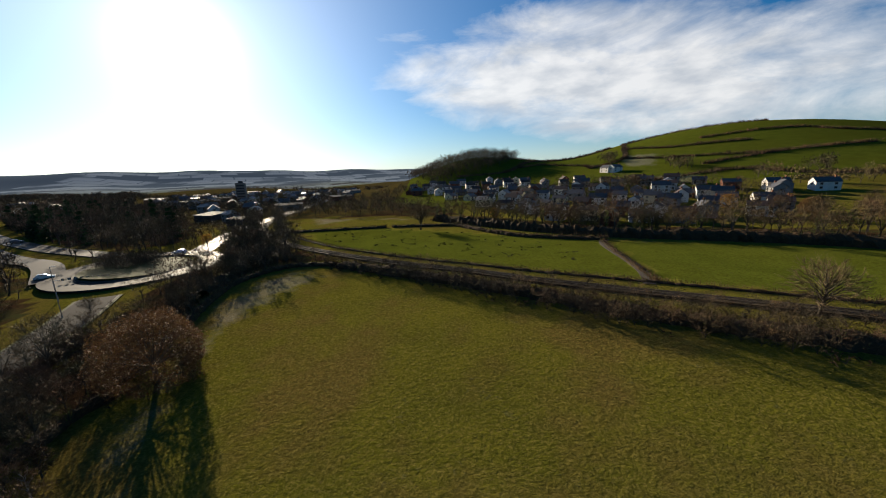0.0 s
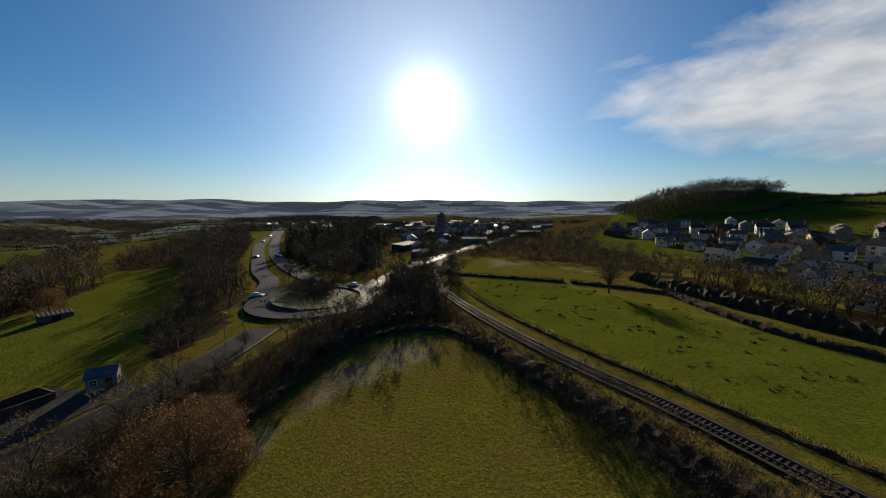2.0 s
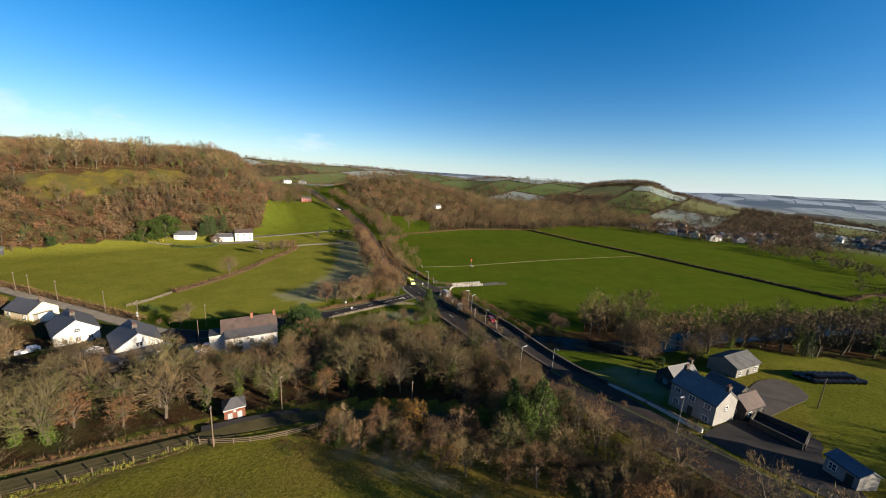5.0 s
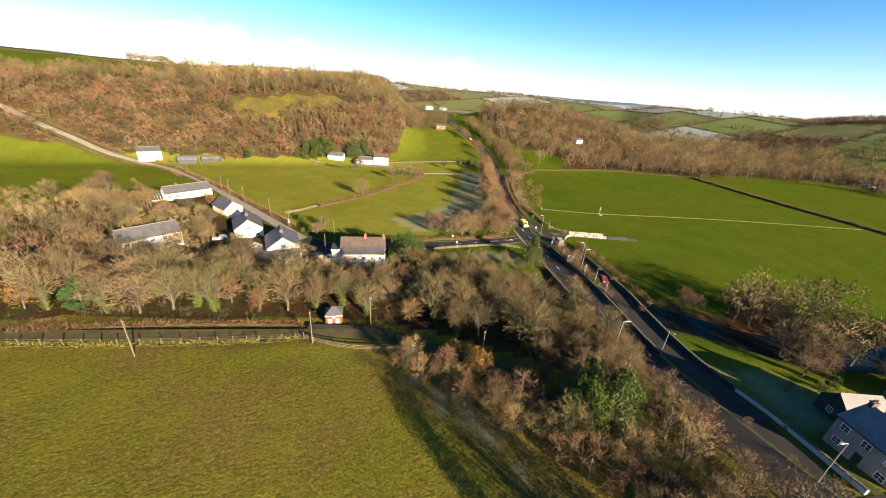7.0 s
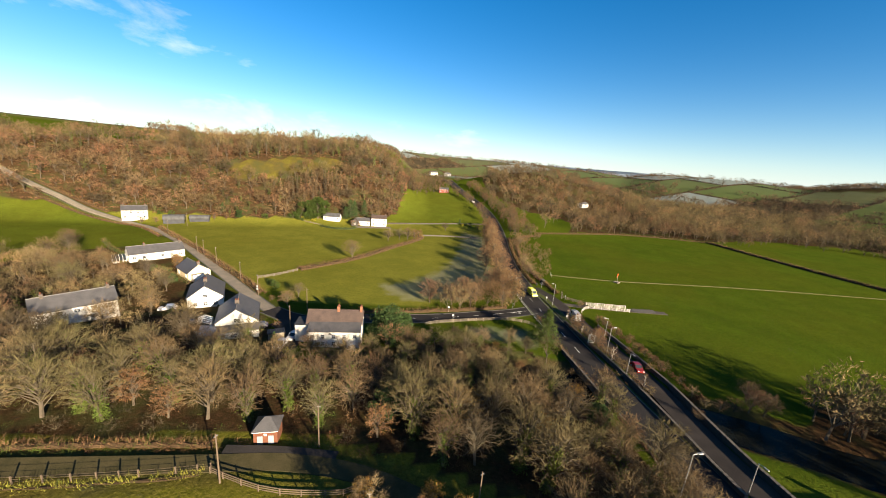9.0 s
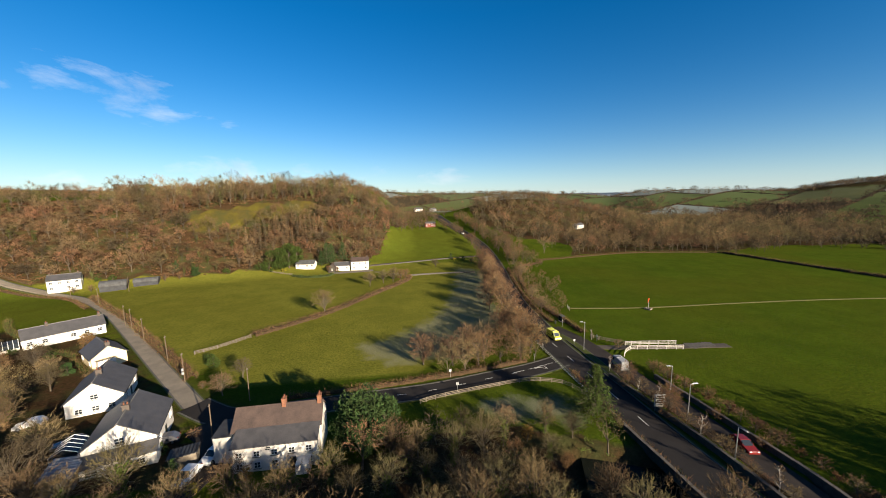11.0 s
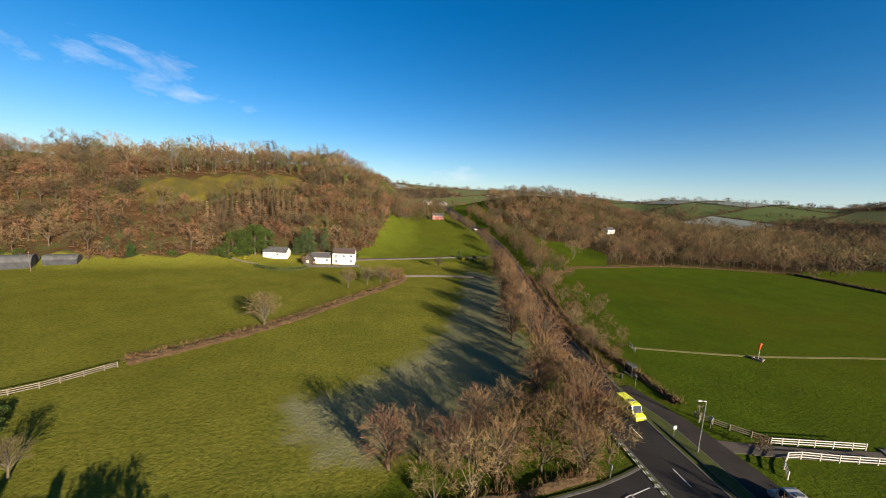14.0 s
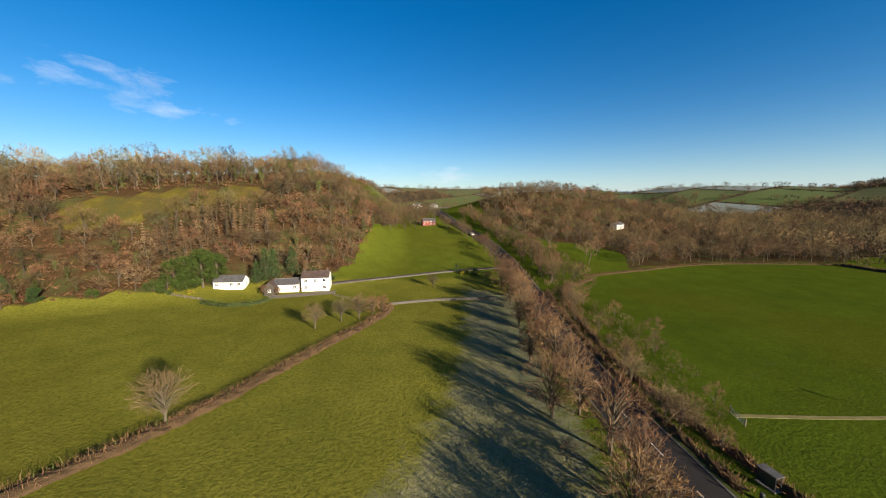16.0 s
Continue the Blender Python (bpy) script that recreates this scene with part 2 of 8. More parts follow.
M = {
    "asphalt": material("asphalt", (0.025, 0.0235, 0.0235), (0.0165, 0.0155, 0.0155), 0.9, 0.25, 18, 0.15, spec=0.05),
    "lane_asphalt": material("lane_asphalt", (0.034, 0.029, 0.026), (0.021, 0.0185, 0.017), 0.85, 0.3, 20, 0.2, spec=0.06),
    "country_lane": material("country_lane", (0.19, 0.165, 0.13), (0.12, 0.105, 0.085), 0.9, 0.3, 16, 0.25, spec=0.08),
    "wet_asphalt": material("wet_asphalt", (0.02, 0.02, 0.021), (0.012, 0.012, 0.013), 0.6, 0.12, 6, 0.05, spec=0.03),
    "road_paint": material("road_paint", (0.5625, 0.5625, 0.54), (0.375, 0.375, 0.36), 0.6, 2, 30, 0.05),
    "verge": material("verge", (0.05, 0.06, 0.014), (0.03, 0.038, 0.011), 0.9, 0.7, 9, 0.6),
    "kerb": material("kerb", (0.088, 0.08525, 0.077), (0.055, 0.055, 0.0495), 0.85, 1.5, 30, 0.2),
    "bark": material("bark", (0.088, 0.072, 0.052), (0.046, 0.039, 0.029), 0.9, 2.0, 14, 0.6, objvar=0.15, tint=True),
    "birch_bark": material("birch_bark", (0.341, 0.319, 0.286), (0.1375, 0.121, 0.11), 0.8, 3.0, 12, 0.3),
    "twig": material("twig", (0.125, 0.088, 0.043), (0.07, 0.05, 0.026), 0.85, 0.5, 6, 0, island=0.2, objvar=0.25, tint=True),
    "twig_red": material("twig_red", (0.15, 0.088, 0.046), (0.09, 0.054, 0.03), 0.85, 0.5, 6, 0, island=0.2, objvar=0.2, tint=True),
    "twig_gold": material("twig_gold", (0.15, 0.106, 0.056), (0.094, 0.067, 0.036), 0.85, 0.5, 6, 0, island=0.2, objvar=0.2, tint=True),
    "twig_dark": material("twig_dark", (0.06, 0.046, 0.027), (0.038, 0.029, 0.018), 0.85, 0.5, 6, 0, island=0.2, tint=True),
    "twig_rust": material("twig_rust", (0.15, 0.08, 0.043), (0.095, 0.052, 0.029), 0.85, 0.5, 6, 0, island=0.2, objvar=0.2, tint=True),
    "twig_olive": material("twig_olive", (0.096, 0.078, 0.036), (0.056, 0.047, 0.022), 0.85, 0.5, 6, 0, island=0.2, objvar=0.2, tint=True),
    "gorse": material("gorse", (0.165, 0.154, 0.0275), (0.099, 0.099, 0.01925), 0.9, 0.3, 4, 0, island=0.3),
    "leaf_brown": material("leaf_brown", (0.14, 0.072, 0.028), (0.085, 0.045, 0.018), 0.75, 0.6, 7, 0, island=0.35, thin=0.15),
    "leaf_gold": material("leaf_gold", (0.252, 0.14, 0.028), (0.154, 0.084, 0.021), 0.75, 0.6, 7, 0, island=0.3, thin=0.45),
    "ivy": material("ivy", (0.085, 0.11, 0.022), (0.045, 0.062, 0.014), 0.8, 0.7, 8, 0, spec=0.1, island=0.3, objvar=0.2, tint=True, thin=0.3),
    "conifer": material("conifer", (0.034, 0.06, 0.017), (0.017, 0.032, 0.011), 0.85, 0.7, 8, 0, spec=0.08, island=0.35, objvar=0.15, tint=True),
    "laurel": material("laurel", (0.058, 0.085, 0.019), (0.032, 0.048, 0.012), 0.85, 0.7, 8, 0, island=0.3, spec=0.08, thin=0.3),
    "yellow_bush": material("yellow_bush", (0.294, 0.252, 0.028), (0.175, 0.154, 0.021), 0.7, 0.8, 8, 0, island=0.3, thin=0.35),
    "hedge_core": material("hedge_core", (0.06, 0.038, 0.02), (0.032, 0.022, 0.013), 0.95, 0.6, 5, 0.8),
    "hedge_green": material("hedge_green", (0.03218, 0.04505, 0.01287), (0.01716, 0.0236, 0.00858), 0.9, 0.6, 5, 0.8),
    "hedge_twig": material("hedge_twig", (0.135, 0.075, 0.038), (0.08, 0.048, 0.025), 0.9, 0.3, 4, 0, island=0.3),
    "bracken": material("bracken", (0.105, 0.055, 0.027), (0.06, 0.034, 0.018), 0.95, 0.3, 4, 0, island=0.35, tint=True),
    "white_wall": material("white_wall", (0.56, 0.54, 0.5), (0.42, 0.4, 0.37), 0.85, 0.5, 12, 0.1, spec=0.2),
    "cream_wall": material("cream_wall", (0.58, 0.48, 0.3), (0.48, 0.4, 0.26), 0.85, 0.5, 12, 0.1, spec=0.2),
    "slate_grey": material("slate_grey", (0.125, 0.128, 0.14), (0.08, 0.083, 0.09), 0.55, 0.7, 8, 0.35, spec=0.3),
    "grey_wall": material("grey_wall", (0.2, 0.196, 0.188), (0.145, 0.142, 0.136), 0.9, 0.8, 9, 0.3, spec=0.2),
    "stone_wall": material("stone_wall", (0.06, 0.053, 0.045), (0.032, 0.03, 0.026), 0.95, 1.2, 6, 0.8, spec=0.2),
    "slate": material("slate", (0.058, 0.056, 0.058), (0.034, 0.034, 0.036), 0.5, 0.7, 8, 0.35, spec=0.45),
    "slate_brown": material("slate_brown", (0.06864, 0.04934, 0.0429), (0.03861, 0.03003, 0.02789), 0.65, 0.7, 8, 0.35),
    "tin": material("tin", (0.26, 0.273, 0.286), (0.1755, 0.182, 0.195), 0.62, 0.6, 9, 0.1, metal=0.05),
    "tin_blue": material("tin_blue", (0.1, 0.112, 0.14), (0.07, 0.08, 0.1), 0.6, 0.6, 9, 0.1),
    "tin_worn": material("tin_worn", (0.0715, 0.07425, 0.077), (0.0385, 0.0385, 0.0396), 0.8, 0.6, 5, 0.15, spec=0.08),
    "tin_dark": material("tin_dark", (0.042, 0.0455, 0.049), (0.0245, 0.0245, 0.028), 0.6, 0.6, 9, 0.1),
    "brick": material("brick", (0.1287, 0.05363, 0.03218), (0.0858, 0.03432, 0.02145), 0.9, 1.5, 16, 0.3),
    "chimney_dark": material("chimney_dark", (0.088, 0.0715, 0.06325), (0.0495, 0.044, 0.0385), 0.9, 1.5, 16, 0.3),
    "coping": material("coping", (0.085, 0.078, 0.068), (0.05, 0.046, 0.041), 0.95, 1.2, 10, 0.4, spec=0.15),
    "yard_tarmac": material("yard_tarmac", (0.03, 0.027, 0.026), (0.018, 0.017, 0.017), 0.9, 0.2, 7, 0.3, spec=0.1),
    "chimney": material("chimney", (0.198, 0.0935, 0.055), (0.121, 0.055, 0.0385), 0.9, 1.5, 16, 0.3),
    "red_wall": material("red_wall", (0.176, 0.0605, 0.044), (0.1375, 0.04675, 0.03575), 0.9, 1.0, 12, 0.2),
    "frame_white": material("frame_white", (0.6, 0.6, 0.6), (0.525, 0.525, 0.525), 0.45, 2, 20, 0),
    "door_dark": material("door_dark", (0.0275, 0.033, 0.0275), (0.01925, 0.022, 0.01925), 0.5, 2, 20, 0.05),
    "timber": material("timber", (0.165, 0.1403, 0.11), (0.1045, 0.088, 0.06875), 0.9, 1.5, 18, 0.3, objvar=0.15),
    "timber_white": material("timber_white", (0.4, 0.38, 0.345), (0.26, 0.245, 0.22), 0.8, 1.5, 18, 0.2),
    "pole_wood": material("pole_wood", (0.11, 0.0825, 0.05775), (0.0715, 0.055, 0.04125), 0.9, 1.0, 15, 0.3),
    "steel": material("steel", (0.294, 0.301, 0.308), (0.224, 0.231, 0.238), 0.45, 2, 20, 0, metal=0.7),
    "rail_steel": material("rail_steel", (0.11, 0.0935, 0.0825), (0.077, 0.0605, 0.0495), 0.8, 2, 20, 0, spec=0.1),
    "ballast": material("ballast", (0.045, 0.034, 0.024), (0.024, 0.019, 0.014), 0.95, 1.0, 9, 0.25, spec=0.05),
    "sleeper": material("sleeper", (0.034, 0.028, 0.022), (0.022, 0.018, 0.015), 0.9, 2, 12, 0.3),
    "water": material("water", (0.008, 0.009, 0.007), (0.005, 0.006, 0.004), 0.22, 0.3, 3, 0.2, spec=0.04),
    "gravel": material("gravel", (0.07, 0.06, 0.05), (0.042, 0.037, 0.031), 0.95, 0.3, 7, 0.4),
    "van_yellow": material("van_yellow", (0.54, 0.555, 0.03), (0.495, 0.51, 0.03), 0.3, 2, 20, 0, spec=0.5),
    "car_white": material("car_white", (0.5625, 0.5625, 0.5625), (0.525, 0.525, 0.525), 0.25, 2, 20, 0, spec=0.5),
    "van_silver": material("van_silver", (0.24, 0.245, 0.25), (0.19, 0.195, 0.2), 0.35, 2, 20, 0, spec=0.4),
    "car_red": material("car_red", (0.14, 0.014, 0.012), (0.11, 0.012, 0.01), 0.25, 2, 20, 0, spec=0.5),
    "car_grey": material("car_grey", (0.096, 0.1, 0.112), (0.08, 0.08, 0.092), 0.25, 2, 20, 0, metal=0.4, spec=0.5),
    "car_gold": material("car_gold", (0.28, 0.216, 0.096), (0.24, 0.184, 0.08), 0.3, 2, 20, 0, metal=0.4, spec=0.5),
    "tyre": material("tyre", (0.02, 0.02, 0.02), (0.014, 0.014, 0.014), 0.85, 3, 20, 0.1),
    "orange": material("orange", (0.6375, 0.1105, 0.0255), (0.51, 0.085, 0.0255), 0.5, 2, 20, 0),
    "sign_white": material("sign_white", (0.4, 0.416, 0.416), (0.304, 0.312, 0.312), 0.5, 2, 20, 0),
    "sign_dark": material("sign_dark", (0.03, 0.045, 0.04), (0.025, 0.035, 0.03), 0.5, 2, 20, 0),
    "concrete": material("concrete", (0.15, 0.145, 0.135), (0.1, 0.097, 0.09), 0.9, 0.8, 12, 0.2),
    "worn_path": material("worn_path", (0.15, 0.135, 0.062), (0.10, 0.095, 0.04), 0.95, 0.8, 8, 0.3, spec=0.0),
    "track_moss": material("track_moss", (0.06, 0.05, 0.026), (0.034, 0.032, 0.016), 0.95, 0.5, 7, 0.3, spec=0.0),
    "moss": material("moss", (0.0429, 0.05148, 0.01716), (0.02574, 0.03218, 0.01287), 0.95, 1.0, 10, 0.5),
    "tuft": material("tuft", (0.05577, 0.06006, 0.02145), (0.03861, 0.03647, 0.01716), 0.95, 1.0, 10, 0, island=0.3),
}


def glass_material():
    m = bpy.data.materials.new("window_glass")
    m.use_nodes = True
    b = m.node_tree.nodes["Principled BSDF"]
    b.inputs["Base Color"].default_value = (0.02, 0.025, 0.03, 1)
    b.inputs["Roughness"].default_value = 0.06
    b.inputs["Specular IOR Level"].default_value = 0.6
    return m


M["glass"] = glass_material()


FIELD_U, FIELD_V, FIELD_COS, FIELD_SIN = 150.0, 95.0, math.cos(0.42), math.sin(0.42)


def ground_material():
    """Pasture, leaf litter and frost, mixed by the cover attribute of the ground sheet; far fields get their own tones
    and painted haze.
    """
    m = bpy.data.materials.new("ground")
    m.use_nodes = True
    n, l = m.node_tree.nodes, m.node_tree.links
    b = n["Principled BSDF"]
    b.inputs["Roughness"].default_value = 0.95
    b.inputs["Specular IOR Level"].default_value = 0.0
    geo = n.new("ShaderNodeNewGeometry")
    att = n.new("ShaderNodeAttribute")
    att.attribute_name = "cover"
    sep = n.new("ShaderNodeSeparateColor")
    l.new(att.outputs["Color"], sep.inputs[0])

    def tex(scale, detail=4, rough=0.55):
        t = n.new("ShaderNodeTexNoise")
        t.inputs["Scale"].default_value, t.inputs["Detail"].default_value, t.inputs["Roughness"].default_value = scale, detail, rough
        l.new(geo.outputs["Position"], t.inputs["Vector"])
        return t.outputs["Fac"]

    def rng(v, a, c, lo=0.0, hi=1.0):
        r = n.new("ShaderNodeMapRange")
        r.inputs["From Min"].default_value, r.inputs["From Max"].default_value = a, c
        r.inputs["To Min"].default_value, r.inputs["To Max"].default_value = lo, hi
        l.new(v, r.inputs["Value"])
        return r.outputs[0]

    def mix(f, a, c, blend="MIX"):
        x = n.new("ShaderNodeMix")
        x.data_type, x.blend_type = "RGBA", blend
        for i, v in ((6, a), (7, c)):
            if isinstance(v, tuple):
                x.inputs[i].default_value = (*v, 1)
            else:
                l.new(v, x.inputs[i])
        if isinstance(f, float):
            x.inputs["Factor"].default_value = f
        else:
            l.new(f, x.inputs["Factor"])
        return x.outputs[2]

    def mul(a, c):
        x = n.new("ShaderNodeMath")
        x.operation = "MULTIPLY"
        x.use_clamp = True
        for i, v in enumerate((a, c)):
            if isinstance(v, float):
                x.inputs[i].default_value = v
            else:
                l.new(v, x.inputs[i])
        return x.outputs[0]

    big, mid, small, tiny = tex(0.018, 3), tex(0.12, 4), tex(1.5, 5, 0.7), tex(5.0, 4, 0.75)
    lush = mix(rng(mid, 0.35, 0.65), (0.041, 0.068, 0.006), (0.031, 0.053, 0.005))
    sward = mix(rng(mid, 0.35, 0.65), (0.132, 0.132, 0.021), (0.098, 0.104, 0.016))
    rough_g = mix(rng(mid, 0.35, 0.65), (0.098, 0.092, 0.012), (0.064, 0.066, 0.009))
    grass = mix(rng(sep.outputs[2], 0.0, 0.5), lush, sward)
    grass = mix(rng(sep.outputs[2], 0.5, 1.0), grass, rough_g)
    grass = mix(rng(big, 0.4, 0.7, 0.0, 0.35), grass, (0.0672, 0.0616, 0.00728))
    sere = mul(rng(tex(0.06, 4, 0.6), 0.46, 0.62, 0.0, 0.8), rng(sep.outputs[2], 0.5, 1.0))
    grass = mix(sere, grass, (0.1, 0.066, 0.02))
    grass = mix(rng(small, 0.42, 0.68, 0.0, 0.6), grass, (0.01904, 0.02688, 0.00336))
    grass = mix(rng(tiny, 0.5, 0.72, 0.0, 0.7), grass, (0.0868, 0.0756, 0.01456))
    grass = mix(mul(rng(tex(2.6, 5, 0.8), 0.48, 0.66, 0.0, 0.75), rng(sep.outputs[2], 0.3, 0.9)), grass, (0.165, 0.135, 0.034))
    litter = mix(rng(small, 0.35, 0.7), (0.0504, 0.028, 0.01456), (0.02016, 0.01624, 0.0084))
    litter = mix(rng(mid, 0.45, 0.65, 0.0, 0.7), litter, (0.0392, 0.0476, 0.0168))
    edge = rng(mid, 0.2, 0.8, -0.18, 0.18)
    lf = n.new("ShaderNodeMath")
    lf.operation = "ADD"
    l.new(sep.outputs[0], lf.inputs[0])
    l.new(edge, lf.inputs[1])
    col = mix(rng(lf.outputs[0], 0.35, 0.65), grass, litter)
    ff = n.new("ShaderNodeMath")
    ff.operation = "ADD"
    l.new(sep.outputs[1], ff.inputs[0])
    l.new(rng(small, 0.25, 0.75, -0.3, 0.2), ff.inputs[1])
    f2 = n.new("ShaderNodeMath")
    f2.operation = "ADD"
    l.new(ff.outputs[0], f2.inputs[0])
    l.new(rng(tex(0.22, 3), 0.3, 0.7, -0.3, 0.3), f2.inputs[1])
    frost = mul(rng(f2.outputs[0], 0.25, 0.85), rng(tiny, 0.35, 0.7, 0.05, 0.66))
    col = mix(frost, col, (0.245, 0.225, 0.195))
    # patchwork of far fields, laid out like bricks on wavering lines; hedges stand on the same lines
    def calc(op, a, c=0.0):
        x = n.new("ShaderNodeMath")
        x.operation = op
        for i, v in enumerate((a, c)):
            if isinstance(v, (int, float)):
                x.inputs[i].default_value = v
            else:
                l.new(v, x.inputs[i])
        return x.outputs[0]

    where = n.new("ShaderNodeSeparateXYZ")
    l.new(geo.outputs["Position"], where.inputs[0])
    px, py = where.outputs[0], where.outputs[1]
    qx = calc("ADD", calc("MULTIPLY", px, FIELD_COS), calc("MULTIPLY", py, FIELD_SIN))
    qy = calc("SUBTRACT", calc("MULTIPLY", py, FIELD_COS), calc("MULTIPLY", px, FIELD_SIN))
    v0 = calc("DIVIDE", calc("ADD", qy, calc("MULTIPLY", calc("SINE", calc("DIVIDE", qx, 120.0)), 24.0)), FIELD_V)
    row = calc("FLOOR", v0)
    u0 = calc("ADD", calc("DIVIDE", calc("ADD", qx, calc("MULTIPLY", calc("SINE", calc("DIVIDE", qy, 130.0)), 28.0)), FIELD_U), calc("MULTIPLY", row, 0.37))
    col_i = calc("FLOOR", u0)

    def cell(f, a, c, d):
        return calc("FRACT", calc("ABSOLUTE", calc("MULTIPLY", calc("SINE", calc("ADD", calc("ADD", calc("MULTIPLY", col_i, a), calc("MULTIPLY", row, c)), d)), f)))

    h1, h2, h3 = cell(7.31, 2.17, 3.71, 0.2), cell(5.77, 1.31, 4.19, 0.7), cell(6.13, 3.07, 1.73, 1.9)
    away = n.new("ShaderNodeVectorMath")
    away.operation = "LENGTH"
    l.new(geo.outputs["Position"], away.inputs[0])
    # haze put into the colour: fields and woods turn paler and bluer with distance
    far_haze = rng(away.outputs["Value"], 1300, 2000)
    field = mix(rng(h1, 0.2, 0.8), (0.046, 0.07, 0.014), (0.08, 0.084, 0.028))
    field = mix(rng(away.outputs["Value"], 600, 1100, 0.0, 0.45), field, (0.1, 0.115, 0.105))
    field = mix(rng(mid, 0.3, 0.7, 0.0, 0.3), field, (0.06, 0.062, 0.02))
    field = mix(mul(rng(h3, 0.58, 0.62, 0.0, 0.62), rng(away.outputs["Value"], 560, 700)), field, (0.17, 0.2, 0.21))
    field = mix(mul(far_haze, 0.85), field, (0.2, 0.245, 0.3))
    woods = mix(rng(small, 0.3, 0.7), (0.058, 0.045, 0.028), (0.034, 0.03, 0.019))
    woods = mix(far_haze, woods, (0.07, 0.095, 0.125))
    field = mix(rng(h2, 0.715, 0.725), field, woods)
    field = mix(mul(far_haze, rng(tex(0.0022, 3), 0.5, 0.56)), field, woods)
    edge_u = calc("ABSOLUTE", calc("SUBTRACT", calc("FRACT", calc("ADD", u0, 0.5)), 0.5))
    edge_v = calc("ABSOLUTE", calc("SUBTRACT", calc("FRACT", calc("ADD", v0, 0.5)), 0.5))
    field = mix(rng(edge_u, 0.016, 0.026), woods, field)
    field = mix(rng(edge_v, 0.022, 0.036), woods, field)
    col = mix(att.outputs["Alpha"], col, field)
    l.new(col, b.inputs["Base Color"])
    bp = n.new("ShaderNodeBump")
    bp.inputs["Strength"].default_value, bp.inputs["Distance"].default_value = 0.9, 0.32
    near = n.new("ShaderNodeVectorMath")
    near.operation = "LENGTH"
    l.new(geo.outputs["Position"], near.inputs[0])
    l.new(rng(near.outputs["Value"], 120, 480, 0.9, 0.05), bp.inputs["Strength"])
    l.new(small, bp.inputs["Height"])
    bp2 = n.new("ShaderNodeBump")
    bp2.inputs["Strength"].default_value, bp2.inputs["Distance"].default_value = 0.6, 0.12
    l.new(rng(near.outputs["Value"], 120, 480, 0.6, 0.03), bp2.inputs["Strength"])
    l.new(tiny, bp2.inputs["Height"])
    l.new(bp.outputs[0], bp2.inputs["Normal"])
    l.new(bp2.outputs[0], b.inputs["Normal"])
    return m


M["ground"] = ground_material()

# ---- shape of the land ----
def ramp(a, b, v):
    t = np.clip((np.asarray(v, float) - a) / (b - a), 0, 1)
    return t * t * (3 - 2 * t)


def bell(x, y, cx, cy, rx, ry):
    return np.exp(-((x - cx) / rx) ** 2 - ((y - cy) / ry) ** 2)


FAR_AZ = (-180, -135, -100, -60, -20, 5, 15, 26, 40, 51, 67, 80, 88, 102, 115, 125, 150, 170, 180)
FAR_EL = (0.9, 1.0, 1.5, 2.0, 1.0, 0.9, 1.0, 1.25, 1.45, 1.1, 1.3, 1.15, 0.6, 0.5, 0.2, 0.3, 0.8, 0.9, 0.9)
MID_AZ = (-180, -175, -150, -138, -115, -95, 96, 108, 115, 118, 121, 123, 127, 134, 141, 146, 150, 157, 171, 180)
MID_EL = (1.3, 1.2, 1.2, 0.9, 0.2, -2.3, -2.3, -1.4, 0.0, 1.35, 1.3, 1.1, 0.5, 1.1, 1.15, 0.5, 0.8, 0.9, 0.9, 1.3)


def height(x, y):
    """Height of the ground: a river valley, the wooded hill, the knoll, the green hill and the far ridges."""
    x, y = np.asarray(x, float), np.asarray(y, float)
    z = -3.5 + 12 * ramp(-50, 110, y + 0.35 * (x + 60))
    west = ramp(-230, -120, x)
    z = z + 22 * ramp(190, 400, -y) * west + 10 * ramp(250, 450, -y) * (1 - west)
    d1 = (x + 10) * 0.243 + (-206 - y) * 0.97
    z = z + 41 * ramp(0, 84, d1) * ramp(-45, 22, x)
    z = z - 9 * bell(x, y, 230, -400, 190, 110)
    z = z + 31 * bell(x, y, -203, -394, 95, 52)
    z = z + 88 * bell(x, y, 470, 560, 320, 300) + 34 * bell(x, y, 40, 520, 95, 90)
    r, az = np.hypot(x + 20, y), np.degrees(np.arctan2(-(x + 20), y))
    mid = np.maximum(0, 40 + 1000 * np.tan(np.radians(np.interp(az, MID_AZ, MID_EL)))) * np.exp(-(np.minimum(0, r - 1000) / 270) ** 2) * (1 - 0.5 * ramp(1000, 2000, r))
    far = np.maximum(0, 40 + 3000 * np.tan(np.radians(np.interp(az, FAR_AZ, FAR_EL)))) * np.exp(-((r - 3000) / 750) ** 2)
    big = 7 * np.sin(x / 210 + 1.3) * np.sin(y / 170 + 0.4) + 4 * np.sin(x / 97 + y / 130)
    z = np.maximum(z, np.maximum(mid, far) - 14 * (1 - ramp(450, 700, r))) + big * ramp(500, 1100, r)
    return z


def hz(x, y):
    return float(height(x, y))


